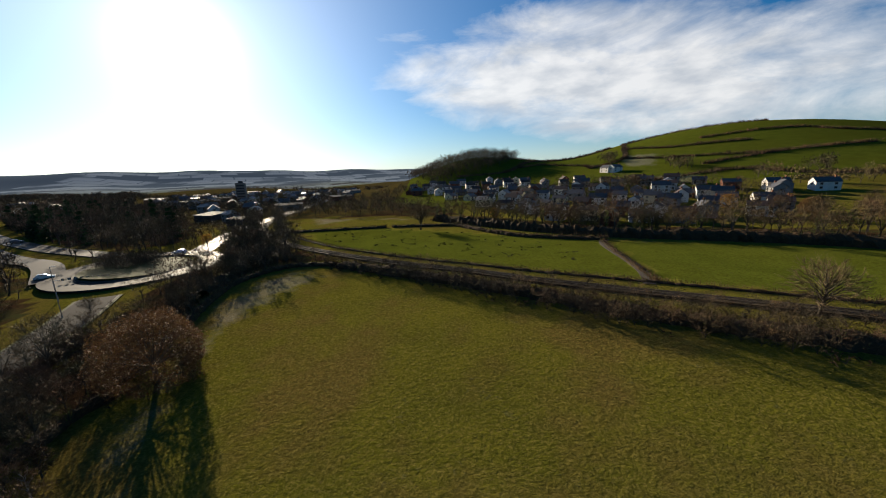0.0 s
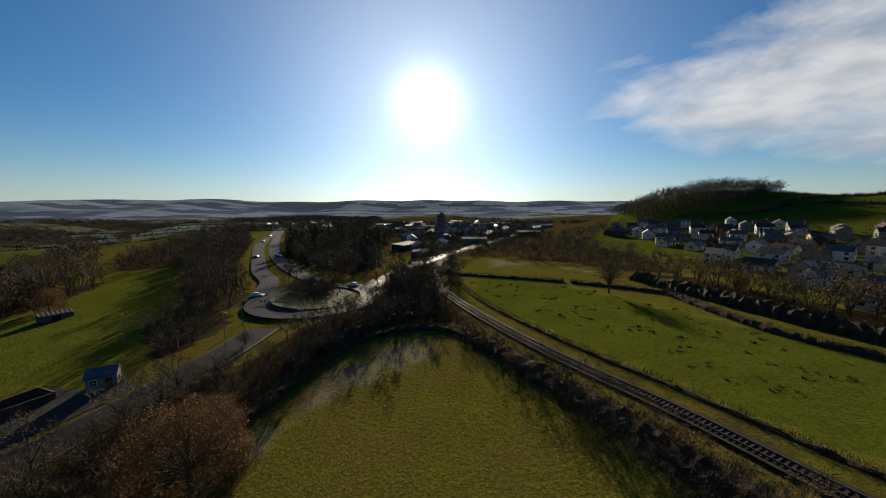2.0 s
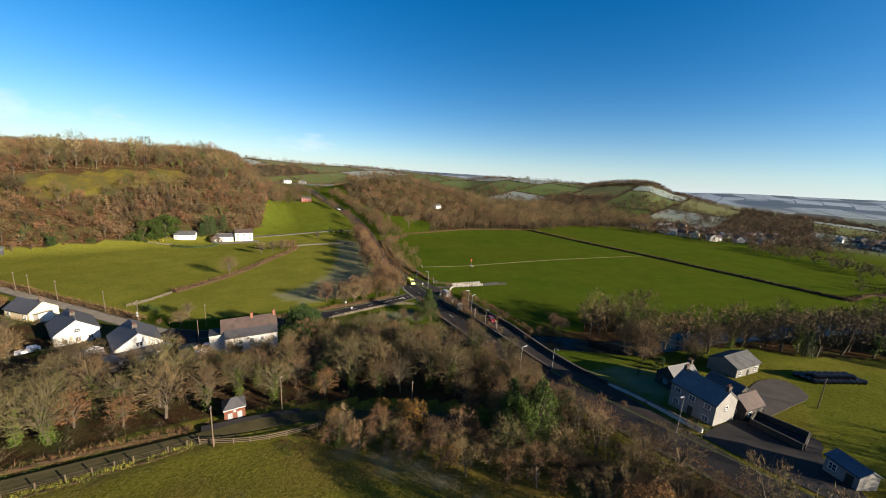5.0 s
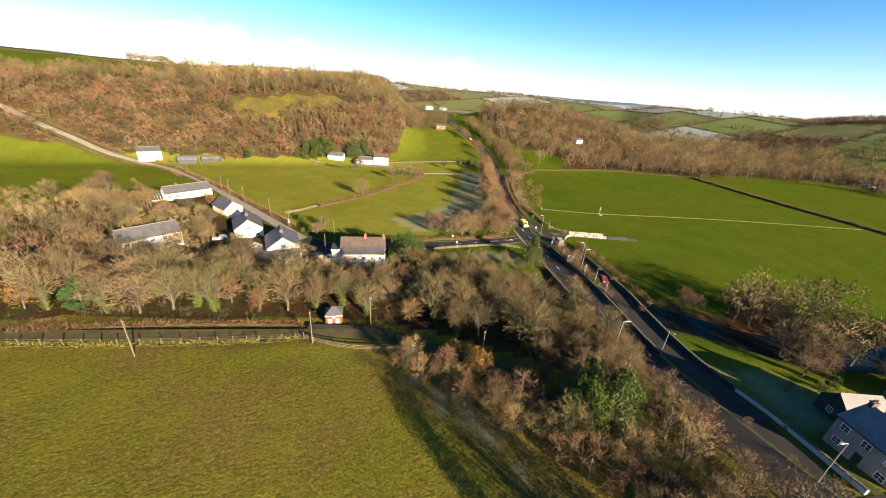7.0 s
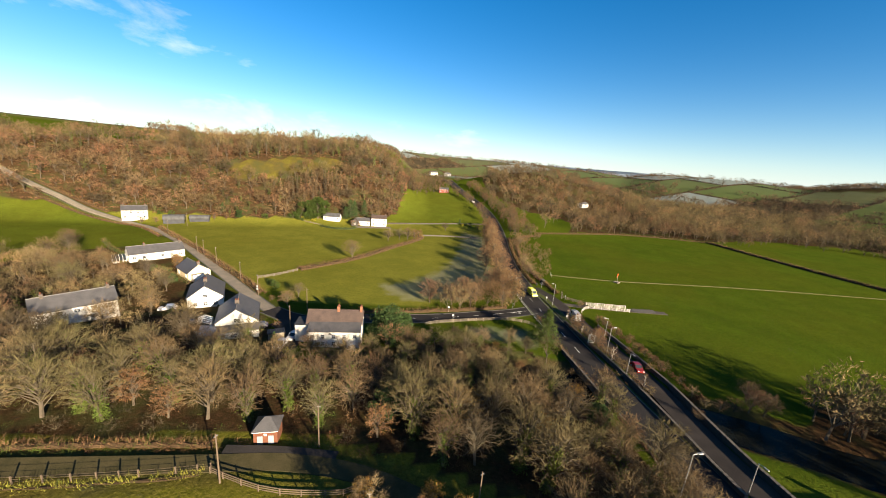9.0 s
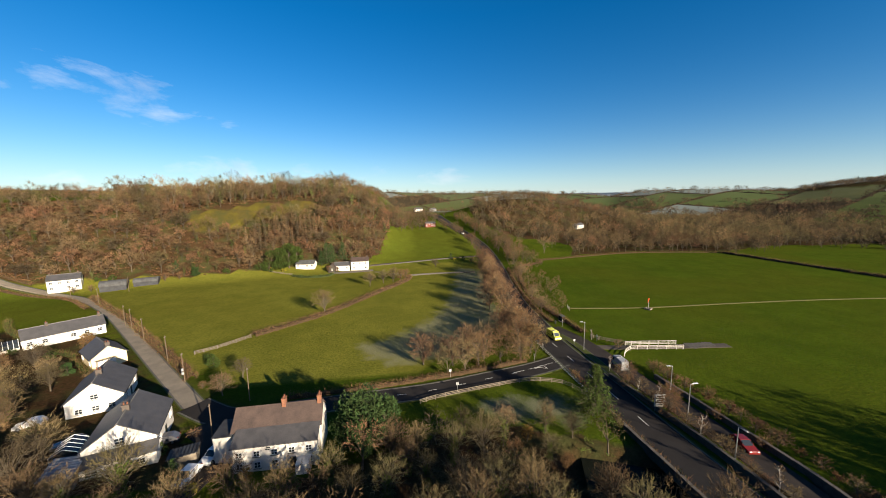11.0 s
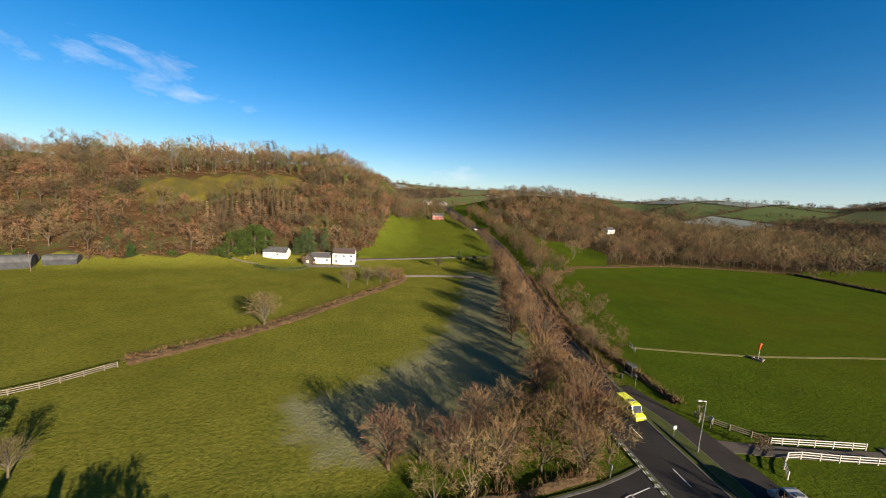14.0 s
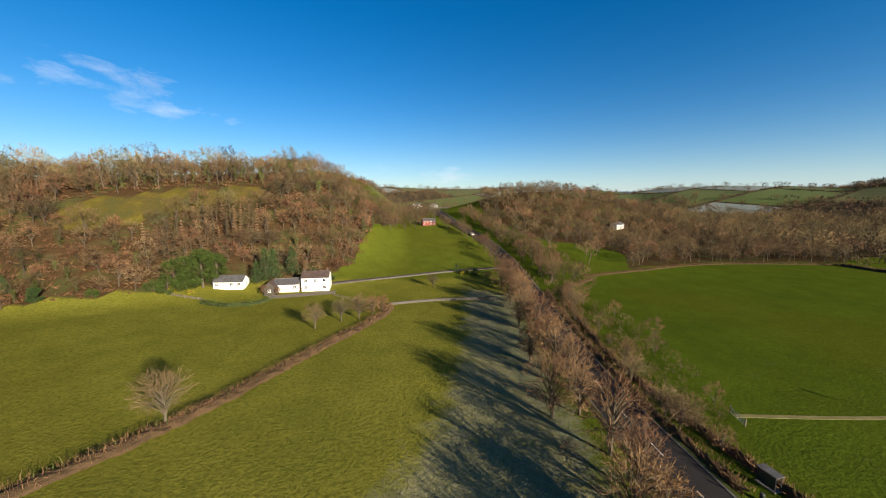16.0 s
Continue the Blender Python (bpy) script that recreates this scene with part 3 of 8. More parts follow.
# ---- making meshes ----
def mesh_arrays(name, verts, tris, mats, slots=None, smooth=False):
    """A mesh from arrays of places and of triangles (or quads)."""
    verts, tris = np.asarray(verts, np.float32), np.asarray(tris, np.int32)
    me = bpy.data.meshes.new(name)
    k = tris.shape[1]
    me.vertices.add(len(verts))
    me.vertices.foreach_set("co", verts.ravel())
    me.loops.add(tris.size)
    me.loops.foreach_set("vertex_index", tris.ravel())
    me.polygons.add(len(tris))
    me.polygons.foreach_set("loop_start", np.arange(0, tris.size, k, dtype=np.int32))
    for m in mats:
        me.materials.append(m)
    if slots is not None:
        me.polygons.foreach_set("material_index", np.asarray(slots, np.int32))
    me.update(calc_edges=True)
    me.validate()
    if not smooth:
        me.shade_flat()
    return me


def part(name, bm, mat, parent=None, label=""):
    """Links a bmesh as one mesh object under a thing or a part."""
    me = bpy.data.meshes.new(name)
    bm.normal_update()
    bm.to_mesh(me)
    bm.free()
    me.materials.append(mat)
    ob = new(name, me)
    if parent is not None:
        ob.parent = parent
    if label:
        tagged(ob, label)
    return ob


def box(bm, cx, cy, cz, sx, sy, sz, rot=0.0, bevel=0.0):
    """A box of full sizes sx, sy, sz, turned by rot radians about its own upright axis."""
    m = Matrix.Translation((cx, cy, cz)) @ Matrix.Rotation(rot, 4, "Z") @ Matrix.Diagonal((sx, sy, sz, 1))
    got = bmesh.ops.create_cube(bm, size=1, matrix=m)
    if bevel:
        es = list({e for v in got["verts"] for e in v.link_edges})
        bmesh.ops.bevel(bm, geom=es, offset=bevel, segments=2, affect="EDGES", profile=0.5)
    return got


def tube(bm, p0, p1, r0, r1, n=8):
    p0, p1 = Vector(p0), Vector(p1)
    m = Matrix.Translation((p0 + p1) / 2) @ (p1 - p0).to_track_quat("Z", "Y").to_matrix().to_4x4()
    bmesh.ops.create_cone(bm, cap_ends=True, segments=n, radius1=r0, radius2=r1, depth=(p1 - p0).length, matrix=m)


def prism(bm, outline, x0, x1):
    """A solid with the outline (y, z) in section, from x0 to x1."""
    a = [bm.verts.new((x0, y, z)) for y, z in outline]
    b = [bm.verts.new((x1, y, z)) for y, z in outline]
    bm.faces.new(a[::-1])
    bm.faces.new(b)
    for i in range(len(a)):
        j = (i + 1) % len(a)
        bm.faces.new((a[i], a[j], b[j], b[i]))
    bmesh.ops.recalc_face_normals(bm, faces=bm.faces[:])


def empty(name, x, y, z, rot=0.0, label="", category="", group=""):
    ob = new(name)
    ob.empty_display_size = 0.3
    ob.matrix_basis = pose(x, y, z, 0, 0, rot)
    return tagged(ob, label, category, group)


def resample(pts, step):
    """A smooth line of points through pts, about step apart."""
    p = np.array(pts, float)
    q = []
    for i in range(len(p) - 1):
        a, b, c, d = p[max(0, i - 1)], p[i], p[i + 1], p[min(len(p) - 1, i + 2)]
        n = max(2, int(np.linalg.norm(c - b) / step))
        for t in np.arange(n) / n:
            q.append(0.5 * (2 * b + (c - a) * t + (2 * a - 5 * b + 4 * c - d) * t * t + (3 * b - a - 3 * c + d) * t ** 3))
    q.append(p[-1])
    return np.array(q)


def sides(line):
    """Unit vectors to the left of a line at each of its points."""
    t = np.gradient(line, axis=0)
    t /= np.linalg.norm(t, axis=1)[:, None]
    return np.stack([-t[:, 1], t[:, 0]], 1)


def strip(name, pts, left, right, mat, lift=0.12, step=3.0, thick=0.5, parent=None, curve=True):
    """A band along a line on the ground, from left to right metres beside it, with sides that go down into the soil."""
    line = resample(pts, step) if curve else np.array(pts, float)
    nrm = sides(line)
    lo, hi = line + nrm * right, line + nrm * left
    n = len(line)
    mid = height(line[:, 0], line[:, 1])
    top = np.maximum(np.maximum(height(lo[:, 0], lo[:, 1]), height(hi[:, 0], hi[:, 1])), mid) + lift
    v = np.concatenate([np.c_[hi, top], np.c_[lo, top], np.c_[lo, top - thick], np.c_[hi, top - thick]])
    i = np.arange(n - 1)
    quads = [np.c_[i + a * n, i + b * n, i + b * n + 1, i + a * n + 1] for a, b in ((0, 1), (1, 2), (3, 0))]
    me = mesh_arrays(name, v, np.concatenate(quads), [mat])
    ob = new(name, me)
    if parent is not None:
        ob.parent = parent
    return ob


def dashes(name, pts, offset, length, gap, width, lift, parent, start=0.0, stop=1e9):
    """Painted dashes along a road, each a thin raised plate; one mesh."""
    line = resample(pts, 0.5)
    nrm = sides(line)
    s = np.r_[0, np.cumsum(np.linalg.norm(np.diff(line, axis=0), axis=1))]
    v, f = [], []
    d = start
    while d + length < min(s[-1], stop):
        ps = []
        for k in np.linspace(d, d + length, 4):
            c = np.array([np.interp(k, s, line[:, 0]), np.interp(k, s, line[:, 1])])
            nn = np.array([np.interp(k, s, nrm[:, 0]), np.interp(k, s, nrm[:, 1])])
            ps.append((c + nn * (offset - width / 2), c + nn * (offset + width / 2)))
        b = len(v)
        for a, c in ps:
            z = hz(*((a + c) / 2)) + lift
            v += [(a[0], a[1], z), (c[0], c[1], z)]
        for k in range(3):
            f.append((b + 2 * k, b + 2 * k + 1, b + 2 * k + 3, b + 2 * k + 2))
        d += length + gap
    if not f:
        return None
    ob = new(name, mesh_arrays(name, v, f, [M["road_paint"]]))
    ob.parent = parent
    return ob


def inside(x, y, poly):
    """Whether the points x, y lie inside a polygon."""
    res = np.zeros(np.shape(x), bool)
    j = len(poly) - 1
    for i in range(len(poly)):
        (xi, yi), (xj, yj) = poly[i], poly[j]
        hit = ((yi > y) != (yj > y)) & (x < (xj - xi) * (y - yi) / ((yj - yi) or 1e-9) + xi)
        res ^= hit
        j = i
    return res


def near_line(x, y, pts):
    """Distance of the points x, y from a line."""
    best = np.full(np.shape(x), 1e9)
    for (ax, ay), (bx, by) in zip(pts[:-1], pts[1:]):
        dx, dy = bx - ax, by - ay
        t = np.clip(((x - ax) * dx + (y - ay) * dy) / (dx * dx + dy * dy), 0, 1)
        best = np.minimum(best, np.hypot(x - ax - t * dx, y - ay - t * dy))
    return best


# ---- the plan ----
MAIN = [(-84, 80), (-78, 66), (-74, 50), (-72.3, 33), (-71, 20), (-70.7, 8), (-71.2, -9), (-71.6, -35), (-71.5, -60), (-71, -84), (-72.6, -98), (-74, -118),
        (-76.8, -137), (-82, -165), (-88, -193), (-93, -225), (-95, -260), (-91, -295), (-82, -330), (-74, -370), (-72, -430), (-80, -520)]
BRIDGE_LANE = [(-73.5, 52), (-75.6, 38), (-77.4, 26), (-79.2, 14), (-78.9, 4), (-79.7, -5), (-81, -16), (-82.8, -30), (-82.2, -47), (-81.2, -60), (-80.8, -72), (-79.6, -84), (-76.5, -95)]
SIDE = [(-68, -72), (-60, -69), (-47, -66), (-33, -63), (-18, -61.6), (-5, -60.2), (7, -58.5), (17, -64.5), (39, -88.5), (66, -118), (85, -138), (106, -157), (124, -169.5), (142, -176.5), (160, -181), (178, -186.5), (197, -191), (250, -205)]
FIELD_LANE = [(150, 8), (90, 1), (50, -1.6), (33, -2.7), (4, -4.4), (-7, -5), (-18, -3), (-27, 1.5), (-36, 6), (-43, 11)]
DUAL_WEST = [(-112, 94), (-134, 113), (-159, 124), (-200, 147), (-286, 199), (-398, 281), (-560, 400), (-760, 520)]
DUAL_EAST = [(-117, 122), (-141, 131), (-167, 142), (-223, 172), (-300, 222), (-406, 296), (-560, 412)]
TOWN_ROAD = [(-88, 120), (-96, 144), (-106, 183), (-111, 220), (-118, 290), (-128, 400)]
RAIL = [(200, -10), (120, 28), (70, 53), (37, 69), (21, 77.5), (6, 87), (-12, 96.7), (-28, 106.8), (-48, 121.5), (-66, 138), (-84, 162), (-100, 195), (-112, 250)]
PATH_N = [(56, 119), (52, 112), (48.5, 85), (44, 72)]
RIVER = [(-300, 56), (-240, 26), (-190, 12), (-150, 2), (-125, -1), (-109, -5), (-98, -13), (-80, -23), (-64, -31), (-54, -35)]
RBT = (-95.0, 105.5)

# woods
WOOD_HILL = [(215, -180), (150, -186), (95, -194), (50, -206), (22, -213), (-2, -217), (-14, -232), (-17, -252), (-22, -290), (-40, -345), (-5, -355), (60, -325), (120, -300), (180, -266), (260, -232), (330, -190)]
CLEARING = [(112, -238), (88, -250), (66, -261), (35, -267), (29, -260), (34, -251), (56, -243), (78, -230), (99, -225)]
GARDENS = [(2, -40), (12, -54), (22, -64), (44, -88), (70, -112), (100, -128), (118, -110), (130, -70), (90, -60), (64, -50), (45, -38)]
WOOD_STRIP = [(110, -14), (64, -8), (3, -11), (-8, -12), (-18, -9), (-30, -5), (-44, 3), (-56, 14), (-64, 24), (-64.5, 0), (-64.5, -30), (-60, -42), (-46, -48), (-30, -47), (-16, -42), (4, -35), (22, -38), (38, -42), (50, -40), (66, -62), (90, -70)]
WOOD_KNOLL = [(-152, -226), (-215, -240), (-290, -231), (-330, -250), (-335, -330), (-300, -425), (-200, -450), (-130, -430), (-108, -372), (-112, -330), (-124, -300), (-140, -282), (-168, -272), (-172, -258)]
WOOD_WEST = [(-106, -14), (-118, -24), (-146, -6), (-166, 2), (-207, 13), (-276, 42), (-329, 72), (-322, 86), (-262, 70), (-236, 86), (-224, 84), (-212, 70), (-198, 52), (-180, 39), (-161, 27), (-150, 15), (-130, 8), (-112, 1)]
WOOD_LEFT = [(-128, 76), (-112, 86), (-125, 100), (-160, 112), (-215, 145), (-300, 200), (-340, 196), (-262, 140), (-215, 116), (-165, 96)]
WOOD_FARM = [(-108, 84), (-98, 78), (-92, 66), (-92, 60), (-108, 62), (-128, 70), (-130, 84)]
WOOD_RIGHT = [(-128, 132), (-170, 150), (-240, 192), (-300, 235), (-280, 290), (-200, 270), (-165, 205), (-140, 190), (-125, 170), (-112, 145)]
WOOD_DRIVE = [(-75, 86), (-69, 66), (-63, 48), (-56, 34), (-47, 42), (-50, 56), (-54, 72), (-55, 88), (-50, 100), (-36, 106), (-50, 118), (-66, 132), (-80, 150), (-88, 134), (-78, 122), (-72, 108)]
WOOD_SUBURB = [(-10, 190), (14, 172), (38, 148), (60, 128), (96, 112), (128, 94), (200, 60), (300, 20), (300, 50), (200, 90), (140, 116), (100, 132), (64, 148), (40, 172), (10, 200)]
WOOD_NORTH = [(-108, 236), (-62, 216), (-34, 213), (-6, 200), (10, 205), (-10, 260), (-60, 330), (-110, 330)]
WOOD_W1 = [(-222, 124), (-262, 144), (-345, 204), (-480, 305), (-570, 340), (-520, 240), (-420, 180), (-340, 120), (-270, 100)]
WOOD_N2 = [(-300, 240), (-420, 318), (-560, 436), (-500, 500), (-380, 420), (-280, 320), (-250, 280)]
WOOD_SW = [(-285, -232), (-345, -248), (-440, -240), (-470, -208), (-520, -230), (-560, -330), (-500, -430), (-400, -430), (-300, -390), (-262, -330)]
WOODS = [WOOD_SW, WOOD_W1, WOOD_N2, WOOD_HILL, WOOD_STRIP, WOOD_KNOLL, WOOD_WEST, WOOD_LEFT, WOOD_RIGHT, WOOD_DRIVE, WOOD_FARM, WOOD_SUBURB, WOOD_NORTH]
# frosted ground
FROSTS = [[(-50, 90), (-42, 96), (-26, 90), (-31, 84), (-35, 72), (-39, 62), (-38, 50), (-34, 40), (-32, 30), (-38, 26), (-43, 36), (-48, 52), (-52, 74)],
          [(-38, 30), (-31, 31), (-23, 20), (-13, 8), (-20, 1), (-34, 14)], [(-8, -93), (-14, -80), (-22, -73), (-46, -74), (-66, -98), (-71, -130), (-78, -160), (-86, -192), (-62, -212), (-57, -190), (-52, -165), (-43, -132), (-34, -112), (-22, -99)]] + [[(-82.5, 2), (-92, 1), (-100, 6), (-106, 10), (-103, 18), (-96, 25), (-82.5, 27)], [(-65, -42), (-40, -48), (-30, -57), (-46, -62), (-65, -61)],
          [(180, 309), (218, 296), (185, 259), (145, 256), (152, 290)], [(225, 446), (250, 413), (210, 351), (187, 371), (200, 410)], [(66, 150), (84, 134), (112, 122), (150, 104), (140, 92), (106, 104), (78, 118), (60, 122)], [(-68, 180), (-92, 228), (-60, 210), (-30, 206), (-8, 190), (-20, 186), (-50, 200)], [(-2, 172), (14, 150), (40, 124), (60, 112), (110, 92), (60, 120), (30, 142)]]


def build_ground():
    """One sheet from the meadow to the horizon, finer near the middle, with its cover in an attribute."""
    u = np.linspace(-1, 1, 381)
    gx, gy = -40 + 75 * np.sinh(4.8 * u), -20 + 75 * np.sinh(4.8 * u)
    x, y = [a.ravel() for a in np.meshgrid(gx, gy)]
    z = height(x, y)
    bed = near_line(x, y, RIVER)
    z = z - 2.6 * (1 - ramp(3.5, 8.5, bed))
    n = len(u)
    i, j = [a.ravel() for a in np.meshgrid(np.arange(n - 1), np.arange(n - 1))]
    q = np.c_[j * n + i, j * n + i + 1, (j + 1) * n + i + 1, (j + 1) * n + i]
    me = mesh_arrays("ground", np.c_[x, y, z], q, [M["ground"]], smooth=True)
    r = np.hypot(x + 40, y + 20)
    litter, frost = np.zeros(len(x)), np.zeros(len(x))
    close = r < 900
    for w in WOODS:
        litter[close] = np.maximum(litter[close], inside(x[close], y[close], w))
    litter[close] = np.where(inside(x[close], y[close], CLEARING), 0.54, litter[close])
    litter[close] = np.maximum(litter[close], 0.72 * inside(x[close], y[close], GARDENS))
    litter = np.maximum(litter, 1 - ramp(6, 11, bed))
    for w in FROSTS:
        frost[close] = np.maximum(frost[close], inside(x[close], y[close], w) * ramp(-1, 9, near_line(x[close], y[close], w + w[:1])))
    for line in (MAIN[:12], SIDE, FIELD_LANE, RAIL):
        litter[close] = np.maximum(litter[close], 0.45 * (1 - ramp(4, 7, near_line(x[close], y[close], line))))
    tone = ramp(-30, 10, y + 0.25 * x)
    tone = np.where(inside(x, y, CLEARING), 1.0, tone)
    cow = [(31, -92), (101, -184), (50, -199), (-32, -190), (-62, -188), (-60, -100), (-30, -72), (10, -71)]
    tone = np.where(inside(x, y, cow), 0.5, tone)
    upper = [(24, -78), (40, -95), (74, -131), (112, -167), (150, -184), (220, -225), (120, -200), (50, -212), (-2, -217), (-14, -245), (-25, -300), (-45, -352), (-78, -345), (-94, -250), (-80, -192), (-33, -186), (10, -125), (24, -100)]
    tone = np.where(inside(x, y, upper), 0.5, tone)
    croft = [(-86, 47), (-100, 45), (-128, 33), (-140, 26), (-175, 48), (-208, 68), (-240, 84), (-238, 126), (-165, 92), (-128, 70), (-100, 58)]
    tone = np.where(inside(x, y, croft), 0.32, tone)
    tone = np.where(inside(x, y, [(-70, 175), (-30, 165), (56, 118), (46, 74), (6, 95), (-48, 128)]), 0.22, tone)
    tone = np.where(inside(x, y, [(48, 74), (57, 118), (120, 95), (230, 45), (210, -4), (120, 38)]), 0.22, tone)
    tone = np.where((x > 62) & (y < -66) & (y > -270) & ~inside(x, y, upper) & ~inside(x, y, CLEARING), 0.14, tone)
    tone = np.where(inside(x, y, [(-2, -217), (-14, -245), (-25, -300), (-45, -352), (-78, -345), (-94, -250), (-82, -218)]), 0.16, tone)
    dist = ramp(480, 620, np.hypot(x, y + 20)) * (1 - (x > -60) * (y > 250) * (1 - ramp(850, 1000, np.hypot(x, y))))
    tone = np.where((x > -60) & (y > 250), 0.16, tone)
    town = (x < -45) & (y > 190) & (r > 240) & (r < 1300) & (y > -0.9 * x - 20)
    litter = np.where(town, 0.62, litter)
    dist = np.where(town, 0.0, dist)
    tor = np.hypot((x + 886) / 150, (y + 505) / 110) < 1
    litter, dist = np.where(tor, 1.0, litter), np.where(tor, 0.0, dist)
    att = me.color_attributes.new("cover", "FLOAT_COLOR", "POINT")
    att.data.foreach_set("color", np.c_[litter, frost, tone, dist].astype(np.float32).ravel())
    return tagged(new("ground", me), "green valley pasture with frosted shade and leaf litter", "ground", kind="structure")


build_ground()

# ---- roads, railway, river ----
def road(name, pts, width, mat, label, lift=0.14, centre=(2.0, 4.0), edge=False, verge=0.0, step=3.0, start=0.0, stop=1e9):
    ob = tagged(strip(name, pts, width / 2, -width / 2, mat, lift, step), label, "road", kind="structure")
    if centre:
        dashes("centre_line", pts, 0.0, centre[0], centre[1], 0.11, lift + 0.02, ob, start, stop)
    if edge:
        for s in (1, -1):
            dashes("edge_line", pts, s * (width / 2 - 0.35), 6.0, 0.02, 0.12, lift + 0.02, ob, start, stop)
    if verge:
        for s in (1, -1):
            a, b = (width / 2 + 0.35, width / 2 + 0.02) if s > 0 else (-width / 2 - 0.02, -width / 2 - 0.35)
            strip("kerb", pts, a, b, M["kerb"], lift + 0.06, step, 0.5, ob)
            a, b = (width / 2 + verge, width / 2 + 0.35) if s > 0 else (-width / 2 - 0.35, -width / 2 - verge)
            strip("verge", pts, a, b, M["verge"], lift + 0.03, step, 0.6, ob)
    return ob


road("main_road", MAIN, 7.4, M["asphalt"], "dark asphalt main road with white centre dashes", 0.16, (3.0, 6.0), False, 0.9, stop=480)
road("bridge_lane", BRIDGE_LANE, 5.4, M["lane_asphalt"], "worn grey lane running beside the main road", 0.13, None)
# the wood's shade is put into the colour: dark road here, paler lane beyond
road("side_road", SIDE[:8], 5.4, M["asphalt"], "side road leaving the main road, coloured dark for tree shade", 0.11, (2.0, 5.0), False, 0.6)
road("country_lane", SIDE[7:], 3.4, M["country_lane"], "narrow pale country lane past the white houses", 0.125, None, False, 0.6)
road("field_lane", FIELD_LANE, 3.0, M["track_moss"], "narrow tarmac lane behind a low fence", 0.10, None)
road("dual_carriageway", DUAL_WEST, 7.4, M["wet_asphalt"], "wet westbound carriageway shining in the sun", 0.2, (3.0, 6.0), False, 0.0, 5.0, stop=400)
road("dual_carriageway", DUAL_EAST, 7.4, M["wet_asphalt"], "wet eastbound carriageway shining in the sun", 0.2, (3.0, 6.0), False, 0.0, 5.0, stop=400)
road("town_road", TOWN_ROAD, 8.0, M["wet_asphalt"], "wet road from the roundabout into the town", 0.2, None, False, 0.0, 5.0)
junction = bpy.data.objects["side_road"]
for off in (0.0, 0.36):
    dashes("give_way_line", [(-67.0 + off, -86), (-66.9 + off, -72), (-67.1 + off, -56)], 0.0, 0.6, 0.5, 0.12, 0.2, junction)
dashes("centre_line", [(-65.5, -71.2), (-58, -68.8), (-50, -66.8)], 0.0, 3.2, 1.4, 0.12, 0.15, junction)
bm = bmesh.new()
for a, b in (((-62.8, -68.4), (-60.2, -69.3)), ((-60.2, -69.3), (-62.2, -70.2)), ((-62.2, -70.2), (-62.8, -68.4))):
    a, b = Vector((*a, hz(*a) + 0.22)), Vector((*b, hz(*b) + 0.22))
    m = Matrix.Translation((a + b) / 2) @ (b - a).to_track_quat("X", "Z").to_matrix().to_4x4() @ Matrix.Diagonal(((b - a).length, 0.1, 0.02, 1))
    bmesh.ops.create_cube(bm, size=1, matrix=m)
part("give_way_triangle", bm, M["road_paint"], junction)
strip("footpath", PATH_N, 1.2, -1.2, M["gravel"], 0.1, 2.0)
tagged(bpy.data.objects["footpath"], "pale gravel footpath between two pastures", "path", kind="structure")


def roundabout():
    cx, cy = RBT
    a = np.linspace(0, 2 * math.pi, 61)
    ring = [(cx + 19.5 * math.cos(t), cy + 17.5 * math.sin(t)) for t in a]
    ob = strip("roundabout_road", ring, 3.7, -3.7, M["wet_asphalt"], 0.24, 2.0, curve=False)
    tagged(ob, "wet roundabout carriageway", "road", kind="structure")
    bm = bmesh.new()
    c = bm.verts.new((cx, cy, hz(cx, cy) + 1.0))
    rim = [bm.verts.new((cx + 15.6 * math.cos(t), cy + 13.6 * math.sin(t), hz(cx, cy) + 0.3)) for t in a[:-1]]
    mid = [bm.verts.new((cx + 7 * math.cos(t), cy + 6 * math.sin(t), hz(cx, cy) + 0.75)) for t in a[:-1]]
    n = len(rim)
    for i in range(n):
        k = (i + 1) % n
        bm.faces.new((rim[i], rim[k], mid[k], mid[i]))
        bm.faces.new((mid[i], mid[k], c))
    isl = tagged(part("roundabout_island", bm, M["verge"]), "grassy roundabout island with shrubs", "traffic island", kind="structure")
    rim = [(cx + 15.7 * math.cos(t), cy + 13.7 * math.sin(t)) for t in a]
    strip("kerb", rim, 0.25, -0.25, M["kerb"], 0.45, 2.0, curve=False, parent=isl)


roundabout()


def railway():
    bed = tagged(strip("railway_bed", RAIL, 1.9, -1.9, M["ballast"], 0.35, 3.0, 0.9), "single railway track on stone ballast", "railway", kind="structure")
    for s in (0.75, -0.75):
        strip("rail", RAIL, s + 0.035, s - 0.035, M["rail_steel"], 0.62, 2.0, 0.14, bed)
    line = resample(RAIL[1:9], 0.65)
    t = np.gradient(line, axis=0)
    v, f = [], []
    for (x, y), (tx, ty) in zip(line, t):
        k = math.hypot(tx, ty)
        tx, ty = tx / k, ty / k
        z = hz(x, y) + 0.36
        b = len(v)
        for dz in (0, 0.12):
            for a, c in ((-1, -1), (1, -1), (1, 1), (-1, 1)):
                v.append((x + a * 0.125 * tx - c * 1.25 * ty, y + a * 0.125 * ty + c * 1.25 * tx, z + dz))
        f += [(b + 4, b + 5, b + 6, b + 7), (b, b + 1, b + 5, b + 4), (b + 1, b + 2, b + 6, b + 5), (b + 2, b + 3, b + 7, b + 6), (b + 3, b, b + 4, b + 7)]
    ob = new("sleepers", mesh_arrays("sleepers", v, f, [M["sleeper"]]))
    ob.parent = bed
    tagged(ob, kind="stuff")


